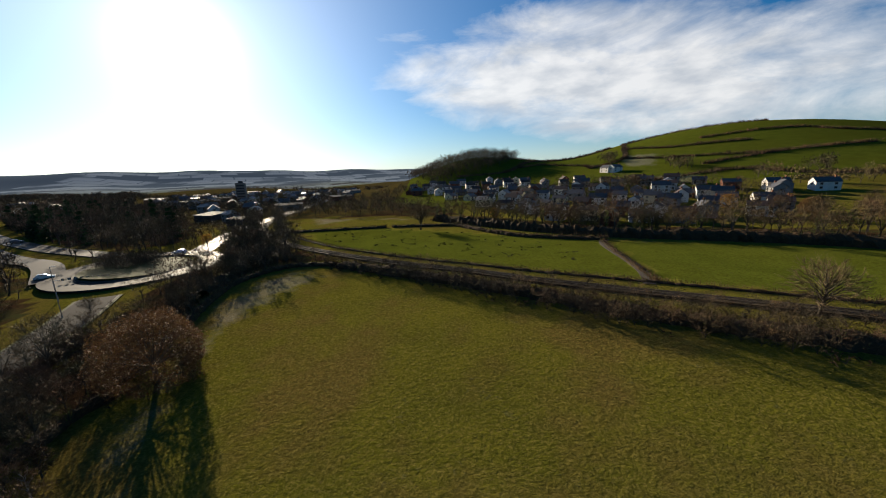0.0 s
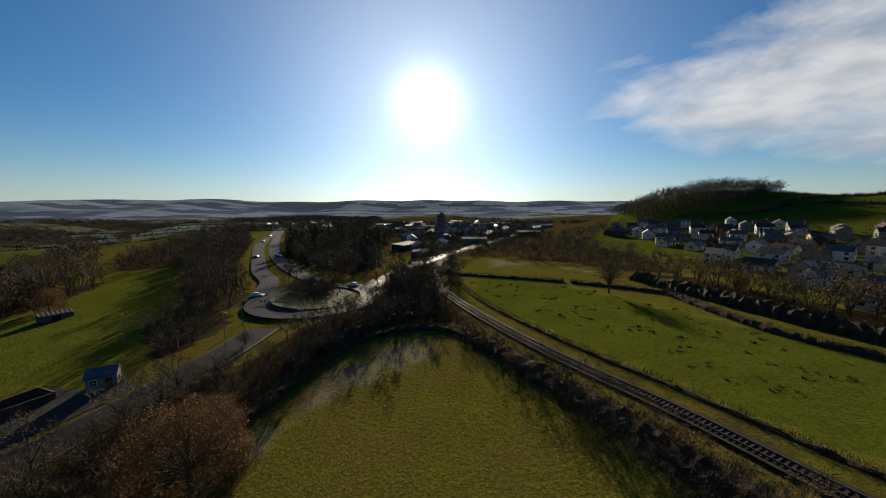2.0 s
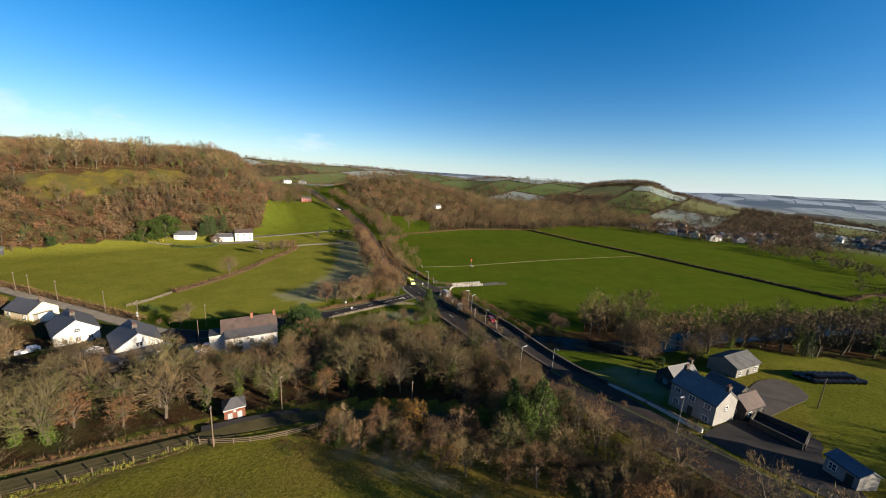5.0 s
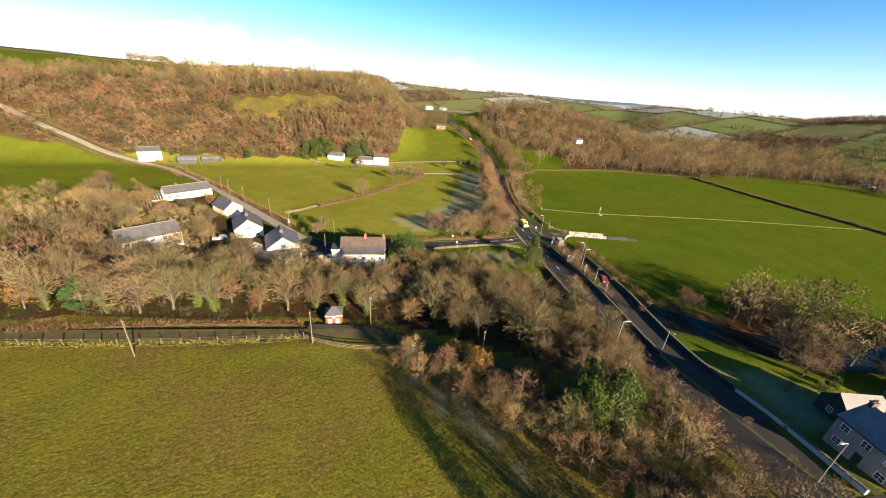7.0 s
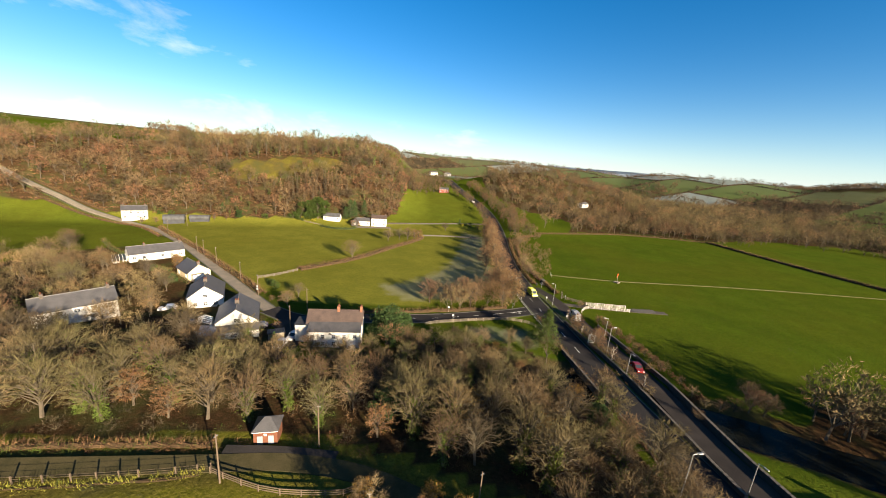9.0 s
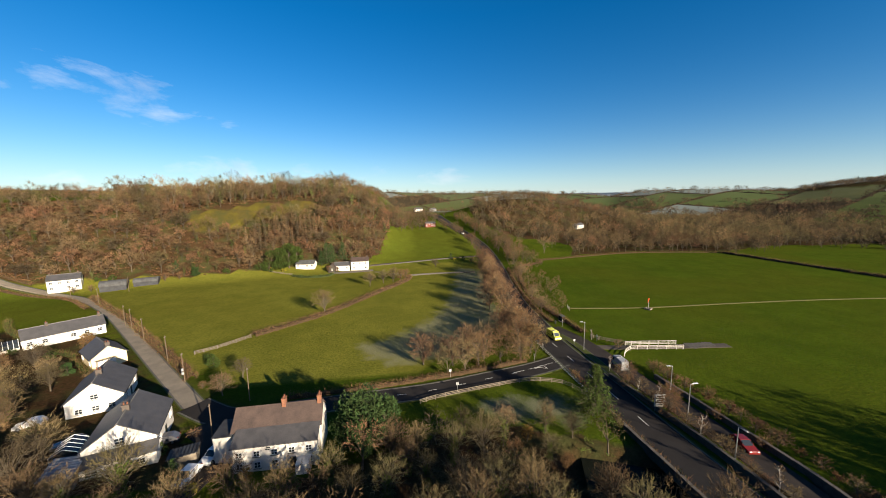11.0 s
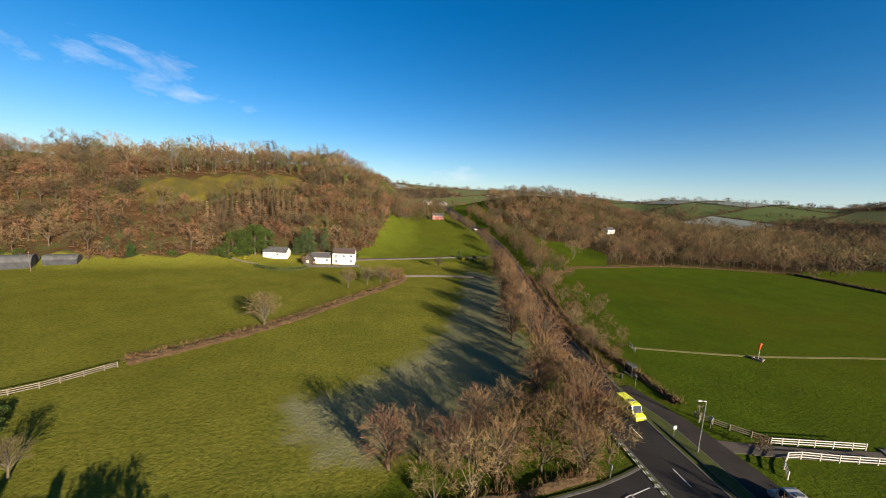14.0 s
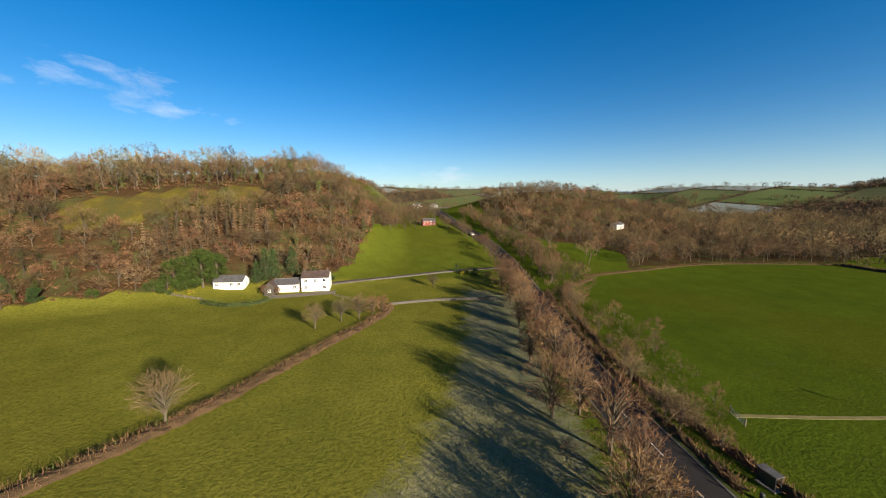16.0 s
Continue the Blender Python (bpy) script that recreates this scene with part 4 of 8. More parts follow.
railway()
line = resample(RIVER, 4)
nrm = sides(line)
zz = height(line[:, 0], line[:, 1]) - 1.7
n = len(line)
v = np.concatenate([np.c_[line + nrm * 5.6, zz], np.c_[line - nrm * 5.6, zz]])
i = np.arange(n - 1)
tagged(new("river", mesh_arrays("river", v, np.c_[i, i + 1, i + n + 1, i + n], [M["water"]])), "dark slow river between wooded banks", "river", kind="structure")

# ---- plants ----
class Sprig:
    """Collects triangles for one plant mesh."""

    def __init__(self):
        self.v, self.f = [], []

    def tube(self, p0, p1, r0, r1, n):
        d = p1 - p0
        a = np.cross(d, (0.3, 0.5, 0.81))
        a /= np.linalg.norm(a) + 1e-9
        c = np.cross(d, a)
        c /= np.linalg.norm(c) + 1e-9
        b = len(self.v)
        for p, r in ((p0, r0), (p1, r1)):
            for k in range(n):
                t = 2 * math.pi * k / n
                self.v.append(p + r * (math.cos(t) * a + math.sin(t) * c))
        for k in range(n):
            k2 = (k + 1) % n
            self.f += [(b + k, b + k2, b + n + k2), (b + k, b + n + k2, b + n + k)]

    def blade(self, p0, p1, w, rng):
        """A twig: a thin tapering triangle."""
        s = np.cross(p1 - p0, rng.normal(size=3))
        s *= w / 2 / (np.linalg.norm(s) + 1e-9)
        b = len(self.v)
        self.v += [p0 - s, p0 + s, p1]
        self.f.append((b, b + 1, b + 2))

    def leaf(self, p, size, rng):
        a, c = rng.normal(size=3), rng.normal(size=3)
        a *= size / (np.linalg.norm(a) + 1e-9)
        c *= size * 0.7 / (np.linalg.norm(c) + 1e-9)
        b = len(self.v)
        self.v += [p - a, p + c, p + a]
        self.f.append((b, b + 1, b + 2))

    def arrays(self):
        return np.array(self.v, np.float32), np.array(self.f, np.int32)


def bare_tree(seed, h, spread, limbs=9, boughs=6, twigs=13, w=0.05, ivy=0.0, leaves=0, upright=0.35, forks=3):
    """Wood, twigs and leaves of a winter tree of height h: a forked, tapering trunk, limbs, boughs and fans of twigs."""
    rng = np.random.default_rng(seed)
    wood, fine, leaf = Sprig(), Sprig(), Sprig()
    p, d, r = np.zeros(3), np.array([rng.normal(0, .05), rng.normal(0, .05), 1.0]), 0.022 * h
    trunk = [p]
    steps = 6
    for k in range(steps):
        q = p + d * h * 0.78 / steps
        wood.tube(p, q, r, r * 0.82, 6)
        p, r = q, r * 0.82
        d = d + rng.normal(0, 0.10, 3)
        d[2] = max(d[2], 0.8)
        d /= np.linalg.norm(d)
        trunk.append(p)
    if ivy:
        for k in range(int(420 * ivy)):
            s = rng.uniform(0.03, 0.72)
            c = trunk[int(s * steps)] + (trunk[min(steps, int(s * steps) + 1)] - trunk[int(s * steps)]) * (s * steps % 1)
            leaf.leaf(c + rng.normal(0, 0.028 * h + 0.25, 3) * (1, 1, 0.8), rng.uniform(0.16, 0.34), rng)
    for a in range(limbs):
        s = 0.24 + 0.76 * (a + rng.uniform(0, 1)) / limbs
        base = trunk[min(steps, int(s * steps))]
        az = a * 2.4 + rng.normal(0, 0.4)
        reach = spread * (1.0 - 0.55 * max(0, s - 0.45)) * rng.uniform(0.75, 1.1)
        out = np.array([math.cos(az), math.sin(az), upright + 0.9 * s * rng.uniform(0.6, 1.2)])
        out /= np.linalg.norm(out)
        tip = base + out * reach
        tip[2] = min(tip[2], h * rng.uniform(0.86, 0.99))
        bend = (base + tip) / 2 + rng.normal(0, 0.06, 3) * reach - np.array([0, 0, 0.05 * reach])
        rr = 0.009 * h
        wood.tube(base, bend, rr, rr * 0.7, 4)
        wood.tube(bend, tip, rr * 0.7, rr * 0.25, 3)
        for c in range(boughs):
            t = 0.25 + 0.75 * (c + rng.uniform(0, 1)) / boughs
            b0 = base + (bend - base) * min(1, 2 * t) if t < 0.5 else bend + (tip - bend) * (2 * t - 1)
            o = out * 0.6 + rng.normal(0, 0.55, 3) + np.array([0, 0, 0.25])
            o /= np.linalg.norm(o)
            ln = reach * rng.uniform(0.28, 0.48) * (1.15 - 0.4 * t)
            b1 = b0 + o * ln
            wood.tube(b0, b1, rr * 0.35, rr * 0.12, 3)
            for e in range(twigs):
                u = rng.uniform(0.15, 1.0)
                q0 = b0 + (b1 - b0) * u
                oo = o * 0.7 + rng.normal(0, 0.5, 3) + np.array([0, 0, 0.3])
                oo /= np.linalg.norm(oo)
                q1 = q0 + oo * ln * rng.uniform(0.35, 0.65)
                fine.blade(q0, q1, w * rng.uniform(0.7, 1.3), rng)
                for g in range(forks):
                    m = q0 + (q1 - q0) * rng.uniform(0.25, 0.9)
                    fine.blade(m, m + (oo * 0.8 + rng.normal(0, 0.5, 3)) * ln * 0.36, w * 0.7, rng)
                for g in range(leaves):
                    m = q0 + (q1 - q0) * rng.uniform(0.2, 1.1)
                    leaf.leaf(m + rng.normal(0, 0.15, 3), rng.uniform(0.14, 0.28), rng)
    return wood.arrays(), fine.arrays(), (leaf.arrays() if leaf.f else None)


def winter_tree(seed, h, spread, boughs=56, twigs=9, forks=2, w=0.07, low=-0.45, ivy=0.0, leaves=0, sides3=3, seg=3):
    """A full-crowned winter tree: boughs that rise from the trunk and fan out to an uneven dome, all set with fine twigs."""
    rng = np.random.default_rng(seed)
    wood, fine, leaf = Sprig(), Sprig(), Sprig()
    top = np.array([rng.normal(0, 0.04) * h, rng.normal(0, 0.04) * h, 0.62 * h])
    mid = top * 0.5 + np.array([rng.normal(0, 0.015) * h, rng.normal(0, 0.015) * h, 0])
    wood.tube(np.zeros(3), mid, 0.026 * h, 0.02 * h, 6 if seg > 1 else 4)
    wood.tube(mid, top, 0.02 * h, 0.008 * h, 5 if seg > 1 else 3)
    centre = np.array([top[0] * 0.6, top[1] * 0.6, 0.56 * h])
    lobe = rng.uniform(0.78, 1.12, 9)
    for k in range(boughs):
        z = 1 - (1 - low) * (k + 0.5) / boughs
        t = 2.39996 * k + rng.normal(0, 0.2)
        q = math.sqrt(max(0, 1 - z * z))
        d = np.array([q * math.cos(t), q * math.sin(t), z])
        f = lobe[int(t / 0.7) % 9] * rng.uniform(0.72, 0.95)
        tip = centre + d * np.array([spread, spread, 0.44 * h]) * f
        u = np.clip(0.30 + 0.65 * (z + 0.45) / 1.45 + rng.normal(0, 0.08), 0.22, 1.0)
        base = mid * min(1, 2 * u) if u < 0.5 else mid + (top - mid) * (2 * u - 1)
        knee = base + (tip - base) * 0.45 + np.array([0, 0, 0.10 * h * (0.3 + q)]) + rng.normal(0, 0.02, 3) * h
        r = 0.006 * h * (1.3 - 0.5 * max(0, z))
        if seg > 1:
            wood.tube(base, knee, r, r * 0.6, sides3)
            wood.tube(knee, tip, r * 0.6, r * 0.15, 3)
        else:
            fine.blade(base, tip, r * 2.4, rng)
        for e in range(twigs):
            m = rng.uniform(0.25, 1.0)
            q0 = base + (knee - base) * (m / 0.45) if m < 0.45 else knee + (tip - knee) * (m - 0.45) / 0.55
            o = (q0 - centre * 0.75) / (np.linalg.norm(q0 - centre * 0.75) + 1e-6) * 0.8 + rng.normal(0, 0.42, 3) + np.array([0, 0, 0.15])
            o /= np.linalg.norm(o)
            ln = spread * rng.uniform(0.16, 0.32)
            q1 = q0 + o * ln
            fine.blade(q0, q1, w * rng.uniform(0.75, 1.3), rng)
            for g in range(forks):
                p = q0 + (q1 - q0) * rng.uniform(0.2, 0.9)
                fine.blade(p, p + (o * 0.8 + rng.normal(0, 0.4, 3)) * ln * 0.6, w * 0.7, rng)
            for g in range(leaves):
                p = q0 + (q1 - q0) * rng.uniform(0.2, 1.15)
                leaf.leaf(p + rng.normal(0, 0.15, 3), rng.uniform(0.14, 0.28), rng)
    for k in range(int(420 * ivy)):
        s = rng.uniform(0.02, 1.0)
        c = top * s
        leaf.leaf(c + rng.normal(0, 0.022 * h + 0.2, 3) * (1, 1, 0.8), rng.uniform(0.16, 0.34), rng)
    return wood.arrays(), (fine.arrays() if fine.f else None), (leaf.arrays() if leaf.f else None)


def crown_tree(seed, h, rx, n_leaf, size, base=0.12, shape=1.0):
    """A tree or shrub that keeps its leaves: trunk and limbs inside a lobed crown of many leaves."""
    rng = np.random.default_rng(seed)
    wood, leaf = Sprig(), Sprig()
    wood.tube(np.zeros(3), np.array([0, 0, h * 0.5]), 0.03 * h, 0.02 * h, 6)
    wood.tube(np.array([0, 0, h * 0.5]), np.array([0.1, 0.1, h * 0.9]), 0.02 * h, 0.005 * h, 5)
    mids = []
    for k in range(26):
        t, u = rng.uniform(0, 2 * math.pi), rng.uniform(0, 1)
        z = base + (1 - base) * (0.1 + 0.85 * u)
        env = math.sin(math.pi * min(1, (z - base) / (1 - base) * 0.86 + 0.14)) ** (0.6 * shape)
        r = rx * env * rng.uniform(0.45, 0.82)
        c = np.array([r * math.cos(t), r * math.sin(t), z * h * 0.93])
        mids.append((c, rx * rng.uniform(0.22, 0.38)))
        wood.tube(np.array([0, 0, max(0.15, z * 0.6) * h]), c, 0.008 * h, 0.003 * h, 3)
    for k in range(n_leaf):
        c, r = mids[rng.integers(len(mids))]
        d = rng.normal(size=3)
        d /= np.linalg.norm(d)
        leaf.leaf(c + d * r * rng.uniform(0.55, 1.08) * (1, 1, 0.85), size * rng.uniform(0.6, 1.3), rng)
    return wood.arrays(), None, leaf.arrays()


def fir(seed, h, rx, n=16, size=0.35, sprays=13):
    """A conifer: tiers of drooping boughs with needle sprays."""
    rng = np.random.default_rng(seed)
    wood, leaf = Sprig(), Sprig()
    wood.tube(np.zeros(3), np.array([0, 0, h * 0.97]), 0.022 * h, 0.004 * h, 6)
    for k in range(n):
        s = 0.10 + 0.88 * k / (n - 1)
        r = rx * (1 - s) ** 0.75 * rng.uniform(0.8, 1.15) + 0.25
        m = max(5, int(9 * (1 - s) + 4))
        for a in range(m):
            t = 2 * math.pi * (a + rng.uniform(-.3, .3)) / m
            tip = np.array([r * math.cos(t), r * math.sin(t), s * h - 0.12 * r + rng.normal(0, 0.15)])
            b0 = np.array([0, 0, s * h + 0.12 * r])
            wood.tube(b0, tip, 0.04, 0.015, 3)
            for g in range(sprays):
                u = rng.uniform(0.15, 1.05)
                leaf.leaf(b0 + (tip - b0) * u + rng.normal(0, 0.14 + 0.06 * r, 3), size * rng.uniform(0.6, 1.2), rng)
    return wood.arrays(), None, leaf.arrays()


PROTO, DETAIL = {}, {}
SLOT = {"twig": 1, "twig_olive": 8, "twig_dark": 7, "twig_red": 2, "twig_gold": 3, "hedge_twig": 1}


def proto(key, arrays, bark, twig, leaf):
    """Keeps the meshes of one kind of tree, to be shared by all that stand in the place."""
    wood, fine, lf = arrays
    DETAIL[key] = [(a[0], a[1], s) for a, s in ((wood, (0,)), (fine, (SLOT.get(twig, 1),)), (lf, (6 if leaf.startswith("leaf") else 4,))) if a is not None]
    PROTO[key] = [mesh_arrays("trunk", *wood, [M[bark]])]
    if fine is not None:
        PROTO[key].append(mesh_arrays("crown", *fine, [M[twig]]))
    if lf is not None:
        PROTO[key].append(mesh_arrays("leaves", *lf, [M[leaf]]))
    return PROTO[key]


for k in range(4):
    proto(f"ash{k}", winter_tree(10 + k, 11, 5.2, 64, 11, 3, 0.064), "bark", ("twig", "twig_olive", "twig", "twig_dark")[k], "ivy")
    proto(f"ivied{k}", winter_tree(20 + k, 11, 4.2, 54, 11, 3, 0.062, ivy=(2.2, 3.4, 1.6, 2.8)[k]), "bark", ("twig", "twig_olive")[k % 2], "ivy")
for k in range(3):
    proto(f"alder{k}", winter_tree(30 + k, 9, 3.7, 58, 12, 3, 0.056, low=-0.85), "bark", "twig_red", "ivy")
    proto(f"oak{k}", winter_tree(40 + k, 9, 5.2, 62, 11, 3, 0.064, low=-0.5), "bark", "twig_gold", "ivy")
proto("birch0", bare_tree(50, 8, 1.9, 10, 5, 10, 0.035, upright=1.1), "birch_bark", "twig_red", "ivy")
proto("birch1", bare_tree(51, 7, 1.7, 10, 5, 10, 0.035, upright=1.1), "birch_bark", "twig", "ivy")


def leafy_dome(seed, h, rx, n, size):
    """A tree that still holds its leaves: trunk, limbs and a rounded, softly lobed dome of small leaves down to the ground."""
    rng = np.random.default_rng(seed)
    wood, leaf = Sprig(), Sprig()
    wood.tube(np.zeros(3), np.array([0, 0, h * 0.6]), 0.035 * h, 0.015 * h, 7)
    for k in range(30):
        t, e = k * 2.4, rng.uniform(-0.1, 1.4)
        d = np.array([math.cos(t) * math.cos(e) * rx, math.sin(t) * math.cos(e) * rx, math.sin(e) * h * 0.55])
        wood.tube(np.array([0, 0, h * 0.25]), np.array([0, 0, h * 0.36]) + d * 0.8, 0.01 * h, 0.002 * h, 3)
    ph = rng.uniform(0, 6.28, 12)
    for k in range(n):
        t, z = rng.uniform(0, 6.283), rng.uniform(-0.62, 1.0)
        q = math.sqrt(1 - z * z)
        lobe = 1 + 0.07 * math.sin(3 * t + ph[0]) + 0.06 * math.sin(5 * t + 4 * z + ph[1]) + 0.05 * math.sin(9 * t - 7 * z + ph[2]) + 0.04 * math.sin(13 * z + 6 * t + ph[3])
        r = lobe * (0.72 + 0.28 * rng.uniform() ** 0.6)
        leaf.leaf(np.array([q * math.cos(t) * rx * r, q * math.sin(t) * rx * r, h * 0.42 + z * h * 0.58 * r]), size * rng.uniform(0.6, 1.3), rng)
    return wood.arrays(), None, leaf.arrays()


proto("beech", leafy_dome(52, 10, 5.4, 26000, 0.135), "bark", None, "leaf_brown")
proto("golden", winter_tree(53, 7, 2.8, 44, 8, 1, 0.06, low=-0.7, leaves=3), "bark", "twig", "leaf_gold")
proto("russet", winter_tree(54, 7, 3.0, 48, 9, 2, 0.06, low=-0.75, leaves=1), "bark", "twig_red", "leaf_brown")
proto("fir0", fir(60, 11, 3.4), "bark", None, "conifer")
proto("fir1", fir(61, 9, 3.2, 13), "bark", None, "conifer")
proto("cedar", fir(62, 9, 3.4, 17, 0.30), "bark", None, "laurel")
proto("pine", fir(68, 10.5, 4.4, 15, 0.3, 34), "bark", None, "laurel")
proto("cypress", crown_tree(66, 9, 4.0, 5200, 0.26, 0.04, 1.3), "bark", None, "laurel")
proto("yew", crown_tree(63, 7, 3.2, 4200, 0.24), "bark", None, "conifer")
proto("laurel", crown_tree(64, 4, 2.4, 1500, 0.24, 0.02), "bark", None, "laurel")
proto("yellow", crown_tree(65, 2.6, 1.5, 700, 0.2, 0.02), "bark", None, "yellow_bush")
for k in range(3):
    proto(f"scrub{k}", winter_tree(70 + k, 4.2, 2.5, 36, 8, 2, 0.06, low=-0.85), "bark", ("twig", "twig_red", "hedge_twig")[k], "ivy")
    proto(f"bramble{k}", bare_tree(76 + k, 2.4, 2.0, 8, 5, 7, 0.07, leaves=1, upright=0.5), "bark", "hedge_twig", ("bracken", "ivy", "leaf_brown")[k])

TREE_NAMES = {
    "ash": ("tree", "leafless ash tree with a fine twiggy crown", "tree"), "ivied": ("tree", "bare tree with green ivy on its trunk", "tree"),
    "alder": ("tree", "upright leafless alder with reddish twigs", "tree"), "oak": ("tree", "broad leafless oak with golden brown twigs", "tree"),
    "birch": ("tree", "slender bare birch with a pale trunk", "tree"), "beech": ("tree", "rounded beech holding its rusty brown leaves", "tree"),
    "golden": ("tree", "small tree with golden autumn leaves", "tree"), "russet": ("tree", "small tree with a few russet leaves", "tree"),
    "fir": ("conifer", "dark green conifer with drooping tiers", "conifer"), "cedar": ("conifer", "bright green spreading conifer", "conifer"),
    "pine": ("conifer", "full green pine at the road junction", "conifer"), "cypress": ("conifer", "broad bright green evergreen beside the road", "evergreen"), "yew": ("conifer", "dense dark evergreen tree", "evergreen"), "laurel": ("bush", "dense glossy green evergreen bush", "bush"),
    "yellow": ("bush", "bright yellow evergreen garden bush", "bush"), "scrub": ("shrub", "bare thorny shrub of thin brown stems", "shrub"),
    "bramble": ("shrub", "low tangled bramble with withered leaves", "shrub")}
rand = random.Random(7)


def plant(key, x, y, size=1.0, rot=None, group="", tall=1.0, dz=0.0):
    """A tree of one kind on the ground at x, y."""
    kind = key.rstrip("0123456789")
    name, label, cat = TREE_NAMES[kind]
    rot = rand.uniform(0, 360) if rot is None else rot
    root = empty(name, x, y, hz(x, y) - 0.12 + dz, rot, label, cat, group)
    root.scale = (size, size, size * tall)
    for me in PROTO[key]:
        new(me.name.split(".")[0], me).parent = root
    return root


ROADS = [(MAIN, 6.0), (BRIDGE_LANE, 4.2), (SIDE, 4.2), (FIELD_LANE, 3.0), (RIVER, 5.0), (DUAL_WEST, 5.4), (DUAL_EAST, 5.4), (TOWN_ROAD, 5.6), (RAIL, 4.5)]
KEEP_OUT = []          # circles x, y, r where buildings and yards stand


def scatter(poly, gap, seed, limit=100000):
    """Random places inside a polygon, at least about gap apart, off the roads and buildings."""
    rng = random.Random(seed)
    xs, ys = [p[0] for p in poly], [p[1] for p in poly]
    cells, out = {}, []
    area = (max(xs) - min(xs)) * (max(ys) - min(ys))
    n = int(area / gap ** 2 * 4)
    px = np.array([rng.uniform(min(xs), max(xs)) for _ in range(n)])
    py = np.array([rng.uniform(min(ys), max(ys)) for _ in range(n)])
    ok = inside(px, py, poly)
    for line, away in ROADS:
        ok &= near_line(px, py, line) > away
    rbt = np.hypot(px - RBT[0], py - RBT[1]) > 25
    ok &= rbt
    for cx, cy, r in KEEP_OUT:
        ok &= np.hypot(px - cx, py - cy) > r
    for x, y in zip(px[ok], py[ok]):
        c = (int(x // gap), int(y // gap))
        if any(math.hypot(x - a, y - b) < gap * 0.85 for i in (-1, 0, 1) for j in (-1, 0, 1) for a, b in cells.get((c[0] + i, c[1] + j), ())):
            continue
        cells.setdefault(c, []).append((x, y))
        out.append((float(x), float(y)))
        if len(out) >= limit:
            break
    return out


def merged_plants(name, places, templates, label, mats, seed, size=(0.8, 1.2), lean=0.0):
    """Many small trees in one mesh: each a template of wood and twigs, turned and scaled."""
    rng = np.random.default_rng(seed)
    vs, fs, ss, ts, base = [], [], [], [], 0
    for x, y in places:
        pieces = templates[rng.integers(len(templates))]
        t, s = rng.uniform(0, 2 * math.pi), rng.uniform(*size)
        sz = s * rng.uniform(0.85, 1.15)
        c, q = math.cos(t) * s, math.sin(t) * s
        z0 = hz(x, y) - 0.2
        pick = rng.integers(0, 1000)
        shade = rng.uniform(-0.34, 0.28)
        for v, f, slots in pieces:
            w = np.empty_like(v)
            w[:, 0], w[:, 1], w[:, 2] = x + c * v[:, 0] - q * v[:, 1], y + q * v[:, 0] + c * v[:, 1], z0 + sz * v[:, 2]
            vs.append(w)
            fs.append(f + base)
            ss.append(np.full(len(f), slots[pick % len(slots)]))
            ts.append(np.full(len(v), shade, np.float32))
            base += len(v)
    if not vs:
        return None
    me = mesh_arrays(name, np.concatenate(vs), np.concatenate(fs), mats, np.concatenate(ss))
    me.attributes.new("tint", "FLOAT", "POINT").data.foreach_set("value", np.concatenate(ts))
    return tagged(new(name, me), label, "woodland", kind="stuff")


def template(arrays, slots):
    return [(a[0], a[1], s) for a, s in zip(arrays, slots) if a is not None]


WOOD_MATS = [M["bark"], M["twig"], M["twig_red"], M["twig_gold"], M["ivy"], M["conifer"], M["bracken"], M["twig_dark"], M["twig_olive"], M["twig_rust"]]


def clump(seed, h, r, n, w):
    """A low clump of stems."""
    rng = np.random.default_rng(seed)
    fine = Sprig()
    for k in range(n):
        a = np.array([rng.normal(0, r * 0.4), rng.normal(0, r * 0.4), 0.05])
        fine.blade(a, a + np.array([rng.normal(0, r * 0.4), rng.normal(0, r * 0.4), h * rng.uniform(0.5, 1.1)]), w, rng)
    return fine.arrays(), None, None


